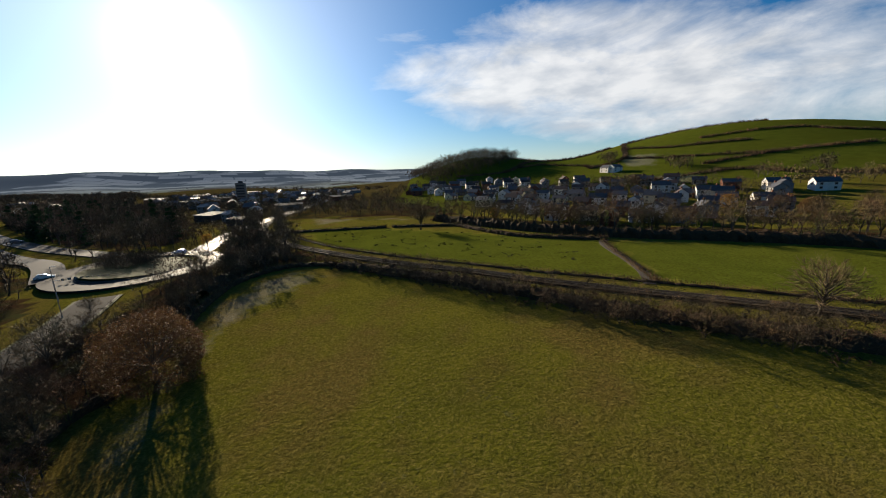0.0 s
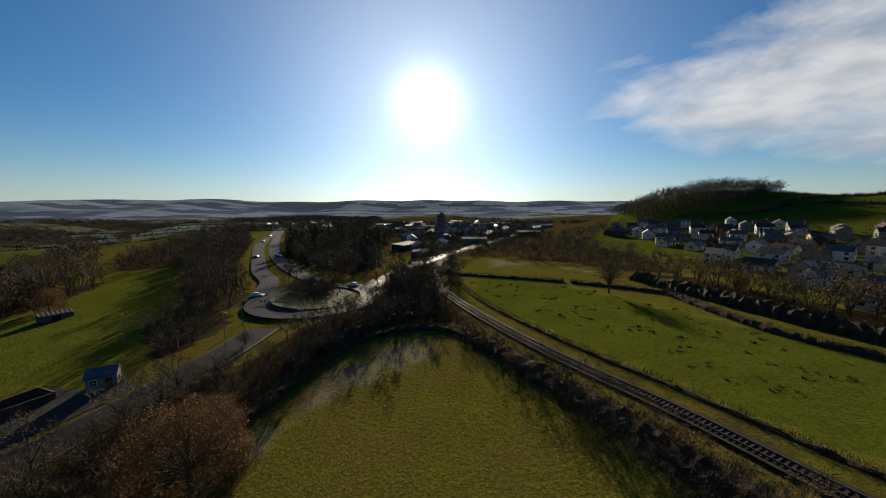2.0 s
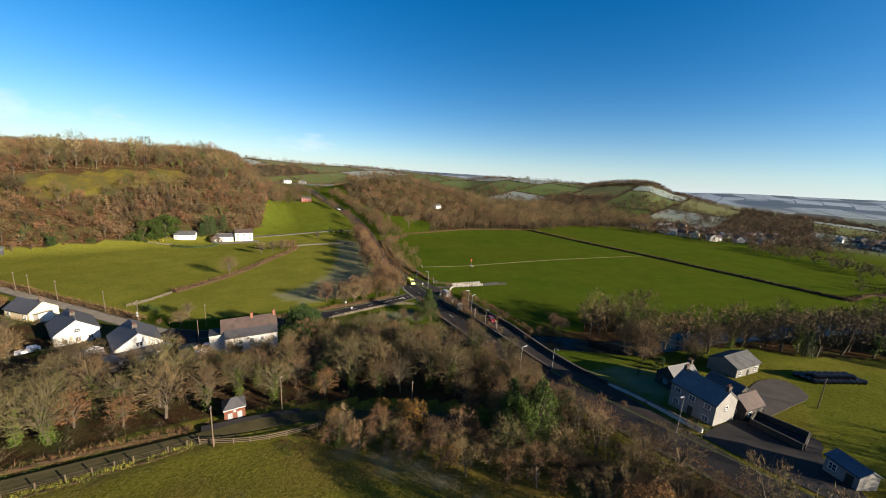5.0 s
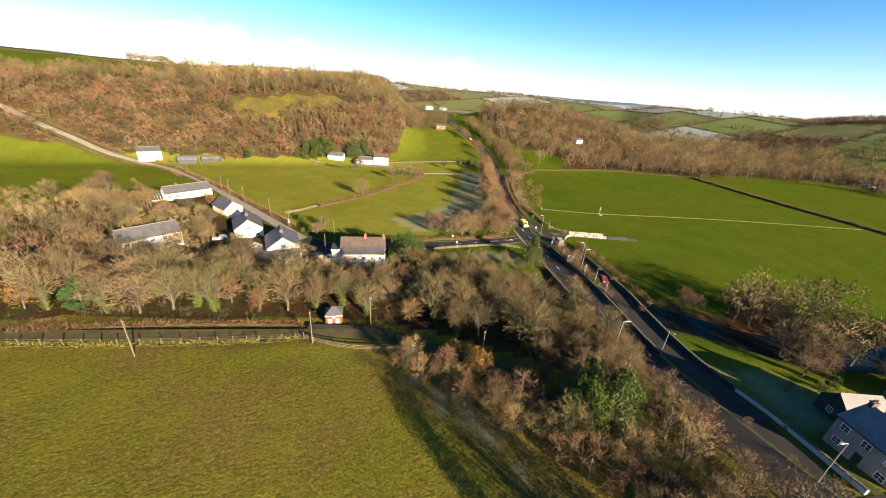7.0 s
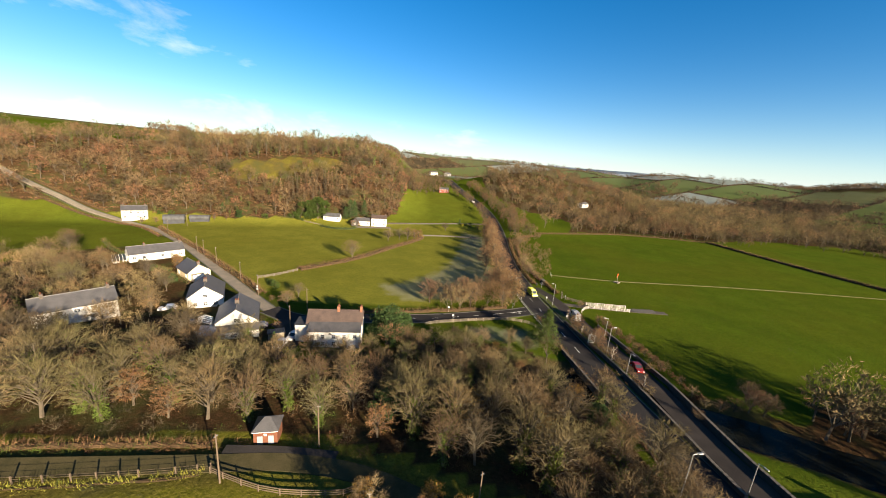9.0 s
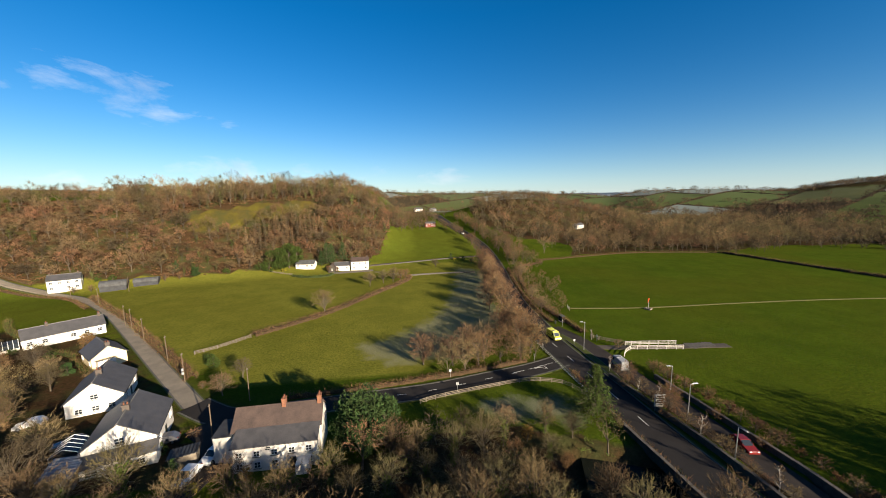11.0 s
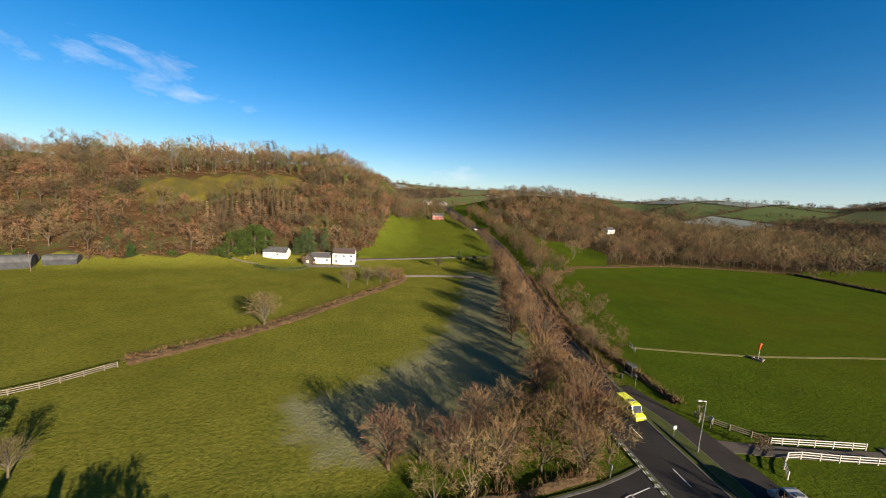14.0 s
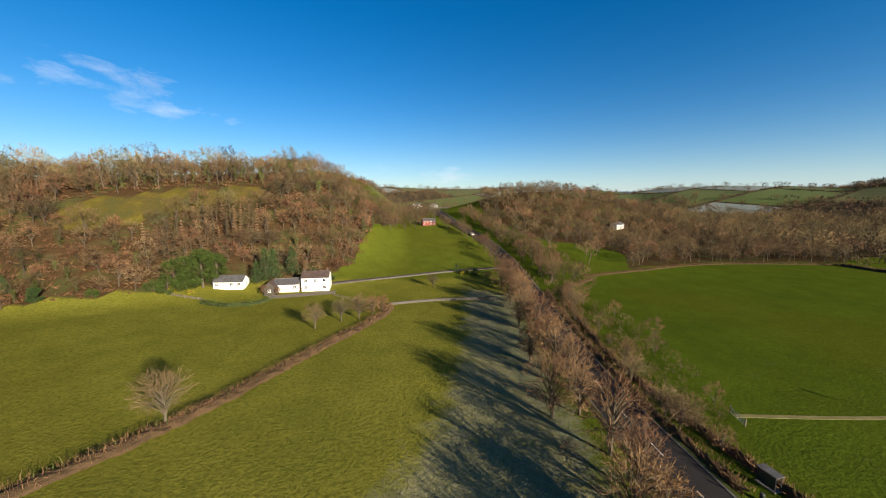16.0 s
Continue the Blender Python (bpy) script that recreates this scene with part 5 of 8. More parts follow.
def soft_tree(seed, h, r, n, w, stem=0.2, flat=1.0, ivy=0):
    """A winter tree of a wood: trunk, boughs to several lobes, and each lobe filled with short fine twigs."""
    rng = np.random.default_rng(seed)
    wood, fine, leaf = Sprig(), Sprig(), Sprig()
    fork = np.array([rng.normal(0, 0.03) * h, rng.normal(0, 0.03) * h, h * (stem + 0.1)])
    wood.tube(np.zeros(3), fork, 0.02 * h, 0.014 * h, 4)
    mid = np.array([fork[0], fork[1], h - 0.98 * r * flat])
    mid[2] = max(mid[2], h * (0.5 + 0.5 * stem))
    up = h - mid[2]
    down = mid[2] - h * stem
    lobes = []
    for k in range(11):
        z = 1 - 1.75 * (k + 0.5) / 11
        t, q = 2.4 * k + rng.normal(0, 0.3), math.sqrt(max(0.05, 1 - z * z))
        f = rng.uniform(0.5, 0.74)
        c = mid + np.array([q * math.cos(t) * r * f, q * math.sin(t) * r * f, z * f * (up if z > 0 else down)])
        wood.blade(fork * rng.uniform(0.75, 1.0), c, 0.018 * h, rng)
        lobes.append((c, rng.uniform(0.3, 0.44) * r))
    for k in range(n):
        c, q = lobes[rng.integers(11)]
        d = rng.normal(size=3)
        d /= np.linalg.norm(d)
        a = c + d * q * rng.uniform(0.1, 1.0)
        o = (a - mid) / r * 0.7 + rng.normal(0, 0.5, 3) + np.array([0, 0, 0.35])
        o /= np.linalg.norm(o) + 1e-6
        fine.blade(a, a + o * r * rng.uniform(0.12, 0.27), w * rng.uniform(0.7, 1.3), rng)
    for k in range(ivy):
        c = fork * rng.uniform(0.1, 1.0) + np.array([0, 0, rng.uniform(0, 0.32) * h])
        leaf.leaf(c + rng.normal(0, 0.5, 3), rng.uniform(0.3, 0.5), rng)
    return wood.arrays(), fine.arrays(), (leaf.arrays() if leaf.f else None)


TWIGS = ((0,), (1, 1, 2, 3, 7, 8, 1, 1))
MIDTREES = [template(soft_tree(100 + k, (11, 12, 10, 9, 12)[k], (4.6, 4.2, 4.9, 4.4, 3.8)[k], 350, 0.16), TWIGS) for k in range(5)]
NEARTREES = [template(soft_tree(300 + k, (10, 11, 9, 10)[k], (4.6, 4.4, 4.6, 4.0)[k], 850, 0.07), TWIGS) for k in range(4)]
ALDERS = [template(soft_tree(310 + k, (9, 8, 9)[k], (3.9, 3.6, 4.2)[k], 900, 0.065, 0.06), ((0,), (2, 3, 9, 2, 1))) for k in range(3)]
IVYTREES = [template(soft_tree(106 + k, 11, 3.8, 280, 0.125, ivy=150), ((0,), (1, 8), (4,))) for k in range(2)]
RUSTTREES = [template(soft_tree(190 + k, (10, 9, 11)[k], (4.8, 4.4, 4.2)[k], 360, 0.135), ((0,), (9, 2, 9, 1, 3, 7))) for k in range(3)]
HILLTREES = [template(soft_tree(210 + k, (10, 11, 9, 12)[k], (5.0, 4.6, 5.2, 4.4)[k], 400, 0.195), ((0,), (1, 1, 2, 7, 8, 3, 1, 9))) for k in range(4)]
SCRUB = [template(soft_tree(116 + k, 4.5, 2.9, 170, 0.085, 0.02), ((0,), (1, 2, 1))) for k in range(3)]
# scrub for backlit places, its shade put into darker twig colours
SCRUB_DARK = [template(soft_tree(116 + k, 4.5, 2.9, 210, 0.09, 0.02), ((7,), (7, 7, 2, 7))) for k in range(3)]
SCRUB_FINE = [template(soft_tree(350 + k, 4.5, 2.9, 430, 0.05, 0.02), ((7,), (7, 7, 2, 7))) for k in range(3)]
BELTTREES = [template(soft_tree(356 + k, 10, 4.8, 170, 0.27, 0.08), ((0,), (1, 7, 2, 1, 8, 1))) for k in range(4)]
FARTREES = [template(soft_tree(110 + k, 10, 5.0, 95, 0.5, 0.1), ((0,), (1, 7, 2, 1, 8, 7))) for k in range(4)]
FIRS = [template(fir(120, 13, 3.4, 6, 1.0), ((0,), (5,), (5,))), template(fir(121, 10, 3.0, 5, 0.95), ((0,), (5,), (5,)))]
BRACKEN = [template(clump(130 + k, 0.8, 1.8, 20, 0.22), ((6,), (6,), (6,))) for k in range(3)]

RUSTY = [template(clump(180 + k, 0.75, 1.3, 70, 0.05), ((6, 9, 6, 4), (6,), (6,))) for k in range(3)]


def hedge(pts, h, w, seed, label, green=0.0, name="hedge", density=1.0, mat="hedge_core", twigs="hedge_twig"):
    """A field hedge: an uneven body and a fringe of shoots, in one mesh."""
    rng = np.random.default_rng(seed)
    line = resample(pts, 1.1)
    nrm = sides(line)
    n, k = len(line), 7
    v, f, s = [], [], []
    for i, (p, q) in enumerate(zip(line, nrm)):
        hh, ww = h * rng.uniform(0.62, 0.95), w * rng.uniform(0.75, 1.15)
        z = hz(*p) - 0.25
        for a in range(k):
            t = math.pi * a / (k - 1)
            e = rng.uniform(0.82, 1.12)
            o = p + q * math.cos(t) * ww / 2 * e
            v.append((o[0] + rng.normal(0, .06), o[1] + rng.normal(0, .06), z + (math.sin(t) ** 0.7) * hh * e))
    for i in range(n - 1):
        for a in range(k - 1):
            b = i * k + a
            f += [(b, b + 1, b + k + 1), (b, b + k + 1, b + k)]
    s += [0] * len(f)
    for i in range(int(n * 42 * density * (1.4 if w > 2 else 1))):
        j = rng.integers(n)
        p, q = line[j], nrm[j]
        t = rng.uniform(0.05, math.pi - 0.05)
        base = np.array([*(p + q * math.cos(t) * w * 0.45 + rng.normal(0, 0.35, 2)), hz(*p) + math.sin(t) * h * 0.7])
        tip = base + np.array([q[0] * math.cos(t) * 0.5, q[1] * math.cos(t) * 0.5, 0.35 + 0.5 * math.sin(t)]) * rng.uniform(0.5, 1.2) * min(1.0, 0.3 + 0.7 * h) + rng.normal(0, 0.3, 3) * min(1.0, h)
        o = np.cross(tip - base, rng.normal(size=3))
        o *= 0.03 / (np.linalg.norm(o) + 1e-9)
        b = len(v)
        v += [base - o, base + o, tip]
        f.append((b, b + 1, b + 2))
        s.append(1 if rng.uniform() > green else 2)
    v, f, s = np.array(v), np.array(f), np.array(s)
    root = empty(name, *line[n // 2], hz(*line[n // 2]), 0, label, "hedge")
    off = np.array(root.matrix_basis.translation)
    for piece, pick in (("hedge_body", s == 0), ("hedge_fringe", s > 0)):
        used, idx = np.unique(f[pick], return_inverse=True)
        ob = new(piece, mesh_arrays(piece, v[used] - off, idx.reshape(-1, 3), [M[mat]] if piece == "hedge_body" else [M[twigs], M["ivy"]], np.maximum(s[pick] - 1, 0)))
        ob.parent = root
        if piece == "hedge_fringe":
            tagged(ob, kind="stuff")
    return root

# ---- woods and hedges ----
KEEP_OUT += [(-6, -48, 10.5), (20, -57, 10), (37, -69, 9), (-3, -10.5, 4.2), (58, -51, 9), (-95, 25, 24), (-89, 50, 7), (-19.5, -46.5, 5.5), (-63.5, -48.5, 4.5), (-48, 19.8, 6), (20.5, -45, 4), (28.5, -209, 10), (7, -207, 8), (-4, -209, 9), (134, -180, 9), (109, -184, 12), (-217, -334, 9), (-213, -320, 6)]


def without(places, poly):
    return [p for p in places if not inside(np.array([p[0]]), np.array([p[1]]), poly)[0]]


merged_plants("hill_wood", without(scatter(WOOD_HILL, 5.3, 1), CLEARING), HILLTREES * 2 + RUSTTREES[:1] + IVYTREES, "bare brown woodland covering the hillside", WOOD_MATS, 2, (0.62, 1.25))
merged_plants("bracken", without([p for p in scatter(WOOD_HILL, 2.9, 3) if p[1] > -286], CLEARING), BRACKEN, "rusty bracken under the hillside trees", WOOD_MATS, 4, (1.0, 2.1))
RIDGE = [(150, -236), (122, -241), (90, -255), (64, -266), (34, -273), (8, -270), (4, -282), (30, -292), (70, -288), (120, -270), (160, -256)]
merged_plants("ridge_wood", scatter(RIDGE, 6.4, 73), IVYTREES * 2 + MIDTREES, "tall ivied trees along the top of the hill", WOOD_MATS, 74, (0.9, 1.65))
merged_plants("ridge_scrub", scatter(RIDGE, 3.6, 214), SCRUB + SCRUB_DARK, "brown scrub under the trees along the top of the hill", WOOD_MATS, 215, (0.8, 1.3))
LARCHES = [(28, -246), (52, -236), (70, -225), (60, -219), (38, -226), (22, -236)]
merged_plants("larch_stand", scatter(LARCHES, 3.4, 75), [template(fir(176 + k, 12, 1.5, 8, 0.30), ((0,), (2,), (2, 7))) for k in range(2)], "stand of bare reddish larches on the hillside", WOOD_MATS, 76, (0.7, 0.95))
merged_plants("knoll_wood", scatter(WOOD_KNOLL, 6.6, 5), HILLTREES + MIDTREES, "bare woodland on the round knoll", WOOD_MATS, 6, (0.75, 1.2))
merged_plants("park_trees", [(-140, -246), (-150, -252), (-126, -262), (-132, -278), (-158, -262), (-120, -246), (-118, -290), (-146, -268), (-136, -236)], MIDTREES, "tall bare parkland trees on a green slope", WOOD_MATS, 206, (0.9, 1.25))
merged_plants("river_wood", scatter(WOOD_WEST, 4.8, 7), MIDTREES * 2 + IVYTREES, "bare trees along the river meadow", WOOD_MATS, 8, (0.9, 1.45))
merged_plants("roadside_wood", scatter(WOOD_LEFT, 4.4, 9), MIDTREES, "bare scrub and trees beside the carriageway", WOOD_MATS, 10, (0.75, 1.15))
merged_plants("roadside_wood", scatter(WOOD_FARM, 3.4, 19), MIDTREES + SCRUB_DARK * 2, "dark bare scrub behind the farm", WOOD_MATS, 20, (0.45, 0.7))
merged_plants("mixed_wood", scatter(WOOD_RIGHT, 5.0, 11), MIDTREES * 2 + FIRS, "mixed trees behind the roundabout", WOOD_MATS, 12, (0.7, 1.15))
merged_plants("roadside_scrub", scatter(WOOD_DRIVE, 2.8, 13), SCRUB_FINE * 3 + NEARTREES, "dark bare scrub along the field edge", WOOD_MATS, 14, (0.45, 0.72))
merged_plants("roadside_wood", scatter(WOOD_W1, 8.0, 61), FARTREES, "dark bare woods along the carriageway", WOOD_MATS, 62, (0.6, 0.9))
merged_plants("roadside_wood", scatter(WOOD_N2, 8.5, 63), FARTREES, "dark bare woods north of the carriageway", WOOD_MATS, 64, (0.7, 1.0))
merged_plants("suburb_wood", scatter(WOOD_SUBURB, 4.7, 15), MIDTREES * 2 + IVYTREES, "dark belt of bare trees below the suburb", WOOD_MATS, 16, (0.75, 1.15))
merged_plants("north_wood", scatter(WOOD_NORTH, 6.5, 17), MIDTREES, "bare copse beyond the northern pasture", WOOD_MATS, 18, (0.5, 0.8))
RAILSIDE = [(120, 12), (78, 30), (53, 41.5), (33, 52), (12, 65.5), (-12, 81.5), (-28, 90.5), (-38, 98), (-34, 106), (-12, 92.5), (6, 82.5), (21, 73), (37, 65), (70, 49), (120, 24)]
merged_plants("railside_scrub", scatter(RAILSIDE, 2.0, 23), SCRUB_FINE * 3 + BRACKEN, "bramble and thorn scrub beside the railway", WOOD_MATS, 24, (0.6, 1.15))
KNOLL_N = [(-20, 440), (0, 425), (40, 432), (80, 460), (110, 520), (90, 600), (-10, 600), (-50, 520)]
merged_plants("knoll_wood", scatter(KNOLL_N, 6.6, 25), BELTTREES, "dark wooded knoll above the town", WOOD_MATS, 26, (1.1, 1.5))
isl = []
for i in range(64):
    t, q = rand.uniform(0, 6.28), math.sqrt(rand.uniform(0, 1))
    isl.append((-101 + 9.5 * q * math.cos(t), 108 + 8 * q * math.sin(t)))
merged_plants("island_shrubs", isl, SCRUB_FINE, "dense shrubs on the roundabout island", WOOD_MATS, 27, (0.8, 1.15))
merged_plants("valley_wood", scatter(WOOD_SW, 7.4, 81), BELTTREES, "brown bare woodland across the far side of the pasture", WOOD_MATS, 82, (1.05, 1.6))
merged_plants("suburb_trees", scatter([(50, 150), (100, 136), (150, 150), (205, 205), (190, 250), (150, 300), (95, 350), (60, 395), (20, 400), (-20, 420), (-50, 390), (-10, 330), (20, 270), (30, 210)], 8.2, 83), [template(soft_tree(320 + k, 9, 4.4, 170, 0.2, 0.1), ((0,), (7, 1, 7, 2))) for k in range(3)], "dark bare garden trees among the houses of the suburb", WOOD_MATS, 84, (0.45, 1.0))
ring = [(RBT[0] + 46 * math.cos(k * 0.2618), RBT[1] + 44 * math.sin(k * 0.2618)) for k in range(24)]
merged_plants("roundabout_trees", [p for p in scatter(ring, 4.2, 91) if p[1] > 92 - 0.4 * (p[0] + 95)], SCRUB_DARK + MIDTREES, "dark bare trees and scrub round the roundabout", WOOD_MATS, 92, (0.65, 1.0))
merged_plants("town_trees", scatter([(-84, 136), (-94, 200), (-100, 262), (-112, 330), (-190, 330), (-230, 300), (-175, 262), (-150, 240), (-122, 200), (-114, 150)], 6.2, 93), BELTTREES, "dark bare trees at the edge of the town", WOOD_MATS, 94, (0.55, 0.9))
merged_plants("town_trees", scatter([(-130, 330), (-118, 440), (-150, 580), (-300, 640), (-430, 560), (-360, 420), (-250, 330)], 9.5, 95), FARTREES, "dark bare trees between the roofs of the town", WOOD_MATS, 96, (0.6, 1.0))
belt = []
for x, y in resample([(-60, 72), (-69, 84), (-71, 96), (-70, 108), (-73, 120), (-78, 130), (-86, 138)], 2.6):
    belt += [(x + rand.uniform(0, 3), y + rand.uniform(-1.5, 1.5)), (x + rand.uniform(4, 9), y + rand.uniform(-2, 2))]
for x, y in resample([(-52, 126), (-66, 139), (-84, 163), (-100, 196)], 2.8):
    belt.append((x - rand.uniform(3.0, 6.5), y - rand.uniform(2.0, 4.5)))
    if x < -64:
        belt.append((x + rand.uniform(3.2, 6.0), y + rand.uniform(2.0, 4.5)))
merged_plants("roundabout_scrub", [p for p in belt if p[1] < 112], SCRUB_FINE + NEARTREES[:1], "low dark scrub between the roundabout and the meadow", WOOD_MATS, 97, (0.5, 0.85))
belt = [p for p in belt if p[1] >= 112]
merged_plants("roundabout_trees", belt, MIDTREES + SCRUB_DARK, "dark belt of bare trees beside the roundabout", WOOD_MATS, 98, (0.75, 1.1))
# belts of far trees in the valley
BELTS = [[(-300, 20), (-345, 28), (-372, 80), (-480, 130), (-640, 160)], [(-285, 60), (-330, 96), (-420, 110), (-520, 170)], [(-330, 190), (-400, 240), (-520, 330)], [(-372, 20), (-430, -40), (-420, -70), (-560, -40)],
         [(-282, -226), (-360, -246), (-430, -180), (-440, -90), (-400, 0)], [(-430, -180), (-520, -260), (-640, -300)], [(-470, -90), (-600, -90), (-760, -60)], [(-430, 40), (-560, 60), (-700, 80)],
         [(-150, 300), (-230, 330), (-330, 360), (-480, 400)], [(-120, 330), (-150, 420), (-180, 560)]] + [[(-140, 360), (-60, 360), (-20, 420)], [(-260, 300), (-330, 420), (-420, 520), (-560, 640)],
         [(-600, 200), (-760, 260), (-900, 360)], [(-560, 430), (-700, 470), (-860, 600)], [(-260, 520), (-200, 660), (-120, 760)], [(-40, 640), (60, 700), (-160, 780), (-420, 760)]]
places = []
for k, b in enumerate(BELTS):
    for x, y in resample(b, 8):
        for m in range(2):
            places.append((x + rand.uniform(-14, 14), y + rand.uniform(-14, 14)))
merged_plants("valley_trees", places, FARTREES, "belts of bare trees across the valley floor", WOOD_MATS, 28, (0.7, 1.1))
HILL_HEDGES = [[(95, 443), (130, 456), (163, 427), (166, 398)], [(20, 430), (76, 428), (120, 482), (190, 520), (260, 560)], [(246, 490), (259, 457), (270, 430), (330, 390)], [(212, 422), (226, 398), (238, 378), (300, 330)],
               [(165, 398), (212, 422), (246, 490), (280, 560)], [(315, 443), (399, 418), (417, 382), (470, 330)], [(239, 325), (300, 330), (380, 320)], [(155, 283), (236, 290), (262, 246), (330, 200)], [(280, 560), (360, 560), (460, 520)], [(54, 478), (120, 520), (190, 590)]]
hp = []
for b in HILL_HEDGES:
    for x, y in resample(b, 3.2):
        hp.append((x + rand.uniform(-0.8, 0.8), y + rand.uniform(-0.8, 0.8)))
merged_plants("hill_hedges", hp, [template(clump(160 + k, 2.6, 2.4, 44, 0.3), ((1, 2), (1,), (1,))) for k in range(3)], "dark hedgerows dividing the hill pastures", WOOD_MATS, 29, (1.1, 1.6))
hp = [(198 + rand.uniform(-9, 9), 426 + rand.uniform(-16, 16)) for i in range(16)] + [(216 + rand.uniform(-6, 6), 340 + rand.uniform(-24, 24)) for i in range(16)] + [(143 + rand.uniform(-14, 14), 278 + rand.uniform(-14, 14)) for i in range(20)]
hp += [(250 + rand.uniform(-30, 30), 258 + rand.uniform(-8, 8)) for i in range(14)] + [(250 + rand.uniform(-40, 60), 217 + rand.uniform(-10, 10)) for i in range(24)]
merged_plants("hill_copses", hp, FARTREES, "small copses on the green hill", WOOD_MATS, 30, (0.8, 1.2))

# the strip of wood between the meadow and the houses, tree by tree
deep = []
for i, (x, y) in enumerate(scatter(WOOD_STRIP, 4.8, 21)):
    if x > 62 or (i % 5 == 0 and y < -25):
        deep.append((x, y))
        continue
    key = rand.choice(["ash0", "ash1", "ash2", "ash3", "ivied0", "ivied1", "ivied2", "ivied3", "ivied1", "ash1", "oak0", "ivied0", "alder0", "ivied2", "russet", "golden", "yew", "ivied3", "ivied1", "oak1"])
    plant(key, x, y, rand.uniform(0.8, 1.12) * (0.68 if y < -28 else 1.0) * (1.0 if x > -45 else 0.82), group="trees of the roadside wood")
merged_plants("deep_wood", deep, MIDTREES + IVYTREES, "bare trees deep in the roadside wood", WOOD_MATS, 53, (0.6, 0.85))
under = scatter(WOOD_STRIP, 2.6, 22)
merged_plants("undergrowth", under, SCRUB_DARK + [template(clump(140 + k, 0.9, 1.4, 22, 0.16), ((4, 6, 4), (4,), (4,))) for k in range(3)] * 2, "brambles and ivy on the floor of the wood", WOOD_MATS, 31, (0.35, 0.7))

# dense scrub between the meadow and the main road
EAST = [(-66.4, -2), (-65.6, 14), (-66.6, 28), (-68.5, 42), (-72, 58), (-66, 62), (-60, 50), (-54, 36), (-48, 26), (-42, 17), (-45, 10), (-54, 8), (-60, 2)]
merged_plants("roadside_scrub", scatter(EAST, 1.9, 77), SCRUB_FINE * 2 + [template(clump(144 + k, 1.2, 1.6, 26, 0.15), ((4, 6, 7), (4,), (4,))) for k in range(3)], "dense dark thorn scrub along the main road", WOOD_MATS, 78, (0.55, 0.95))
merged_plants("roadside_trees", scatter(EAST, 4.4, 79), NEARTREES, "small bare trees and thorns beside the main road", WOOD_MATS, 80, (0.6, 0.95))
merged_plants("roadside_scrub", [(-43 + rand.uniform(2.0, 6.5) * math.cos(0.35 * k), 46.2 + rand.uniform(2.0, 6.5) * math.sin(0.35 * k)) for k in range(26)], SCRUB_FINE, "dark brambles under the rusty beech", WOOD_MATS, 213, (0.5, 0.8))
for x, y in resample([(-65.8, -4), (-65.6, 12), (-66.4, 28), (-68.5, 44), (-72.4, 60)], 2.6):
    plant(rand.choice(["scrub0", "scrub1", "scrub2", "scrub1"]), x + rand.uniform(-.8, .8), y, rand.uniform(0.55, 0.85), group="shrubs beside the main road")
# river bank and garden of the farm
for key, x, y, size in [("oak0", -111, 2.5, 1.15), ("ash3", -107, 0.5, 0.9), ("ash1", -115, 5, 0.85), ("alder1", -110, 7.5, 0.7), ("scrub0", -105, 3, 0.9), ("scrub2", -108.5, 6, 0.9), ("oak1", -101, -19.5, 0.62), ("alder0", -98.5, -20.5, 0.7), ("oak2", -117, -13.5, 0.8), ("ash0", -121, -12, 0.8), ("alder2", -113.5, -14, 0.75), ("ash3", -124, 11.5, 0.72), ("oak2", -120, 12, 0.7),
                        ("scrub1", -92, -21, 0.7), ("scrub0", -89.5, -22, 0.6), ("scrub2", -95.5, -21, 0.8), ("ash3", -132, 12, 0.9), ("oak0", -138, 10, 0.95), ("ivied1", -144, 13, 1.0), ("ash3", -150, 14, 1.0), ("oak1", -157, 18, 0.95), ("fir0", -160, 27, 0.8), ("ash1", -164, 24, 0.95), ("laurel", -103, 12, 0.5), ("yew", -106.5, 11.5, 0.45), ("scrub0", -97, 11, 0.5), ("scrub1", -94, 12.5, 0.45), ("laurel", -82.8, 21.5, 0.25), ("scrub1", -76.2, 20.5, 0.4), ("scrub2", -75.6, 28, 0.4)]:
    plant(key, x, y, size, group="trees on the river bank" if key[:3] in ("oak", "ash", "ald") else "")
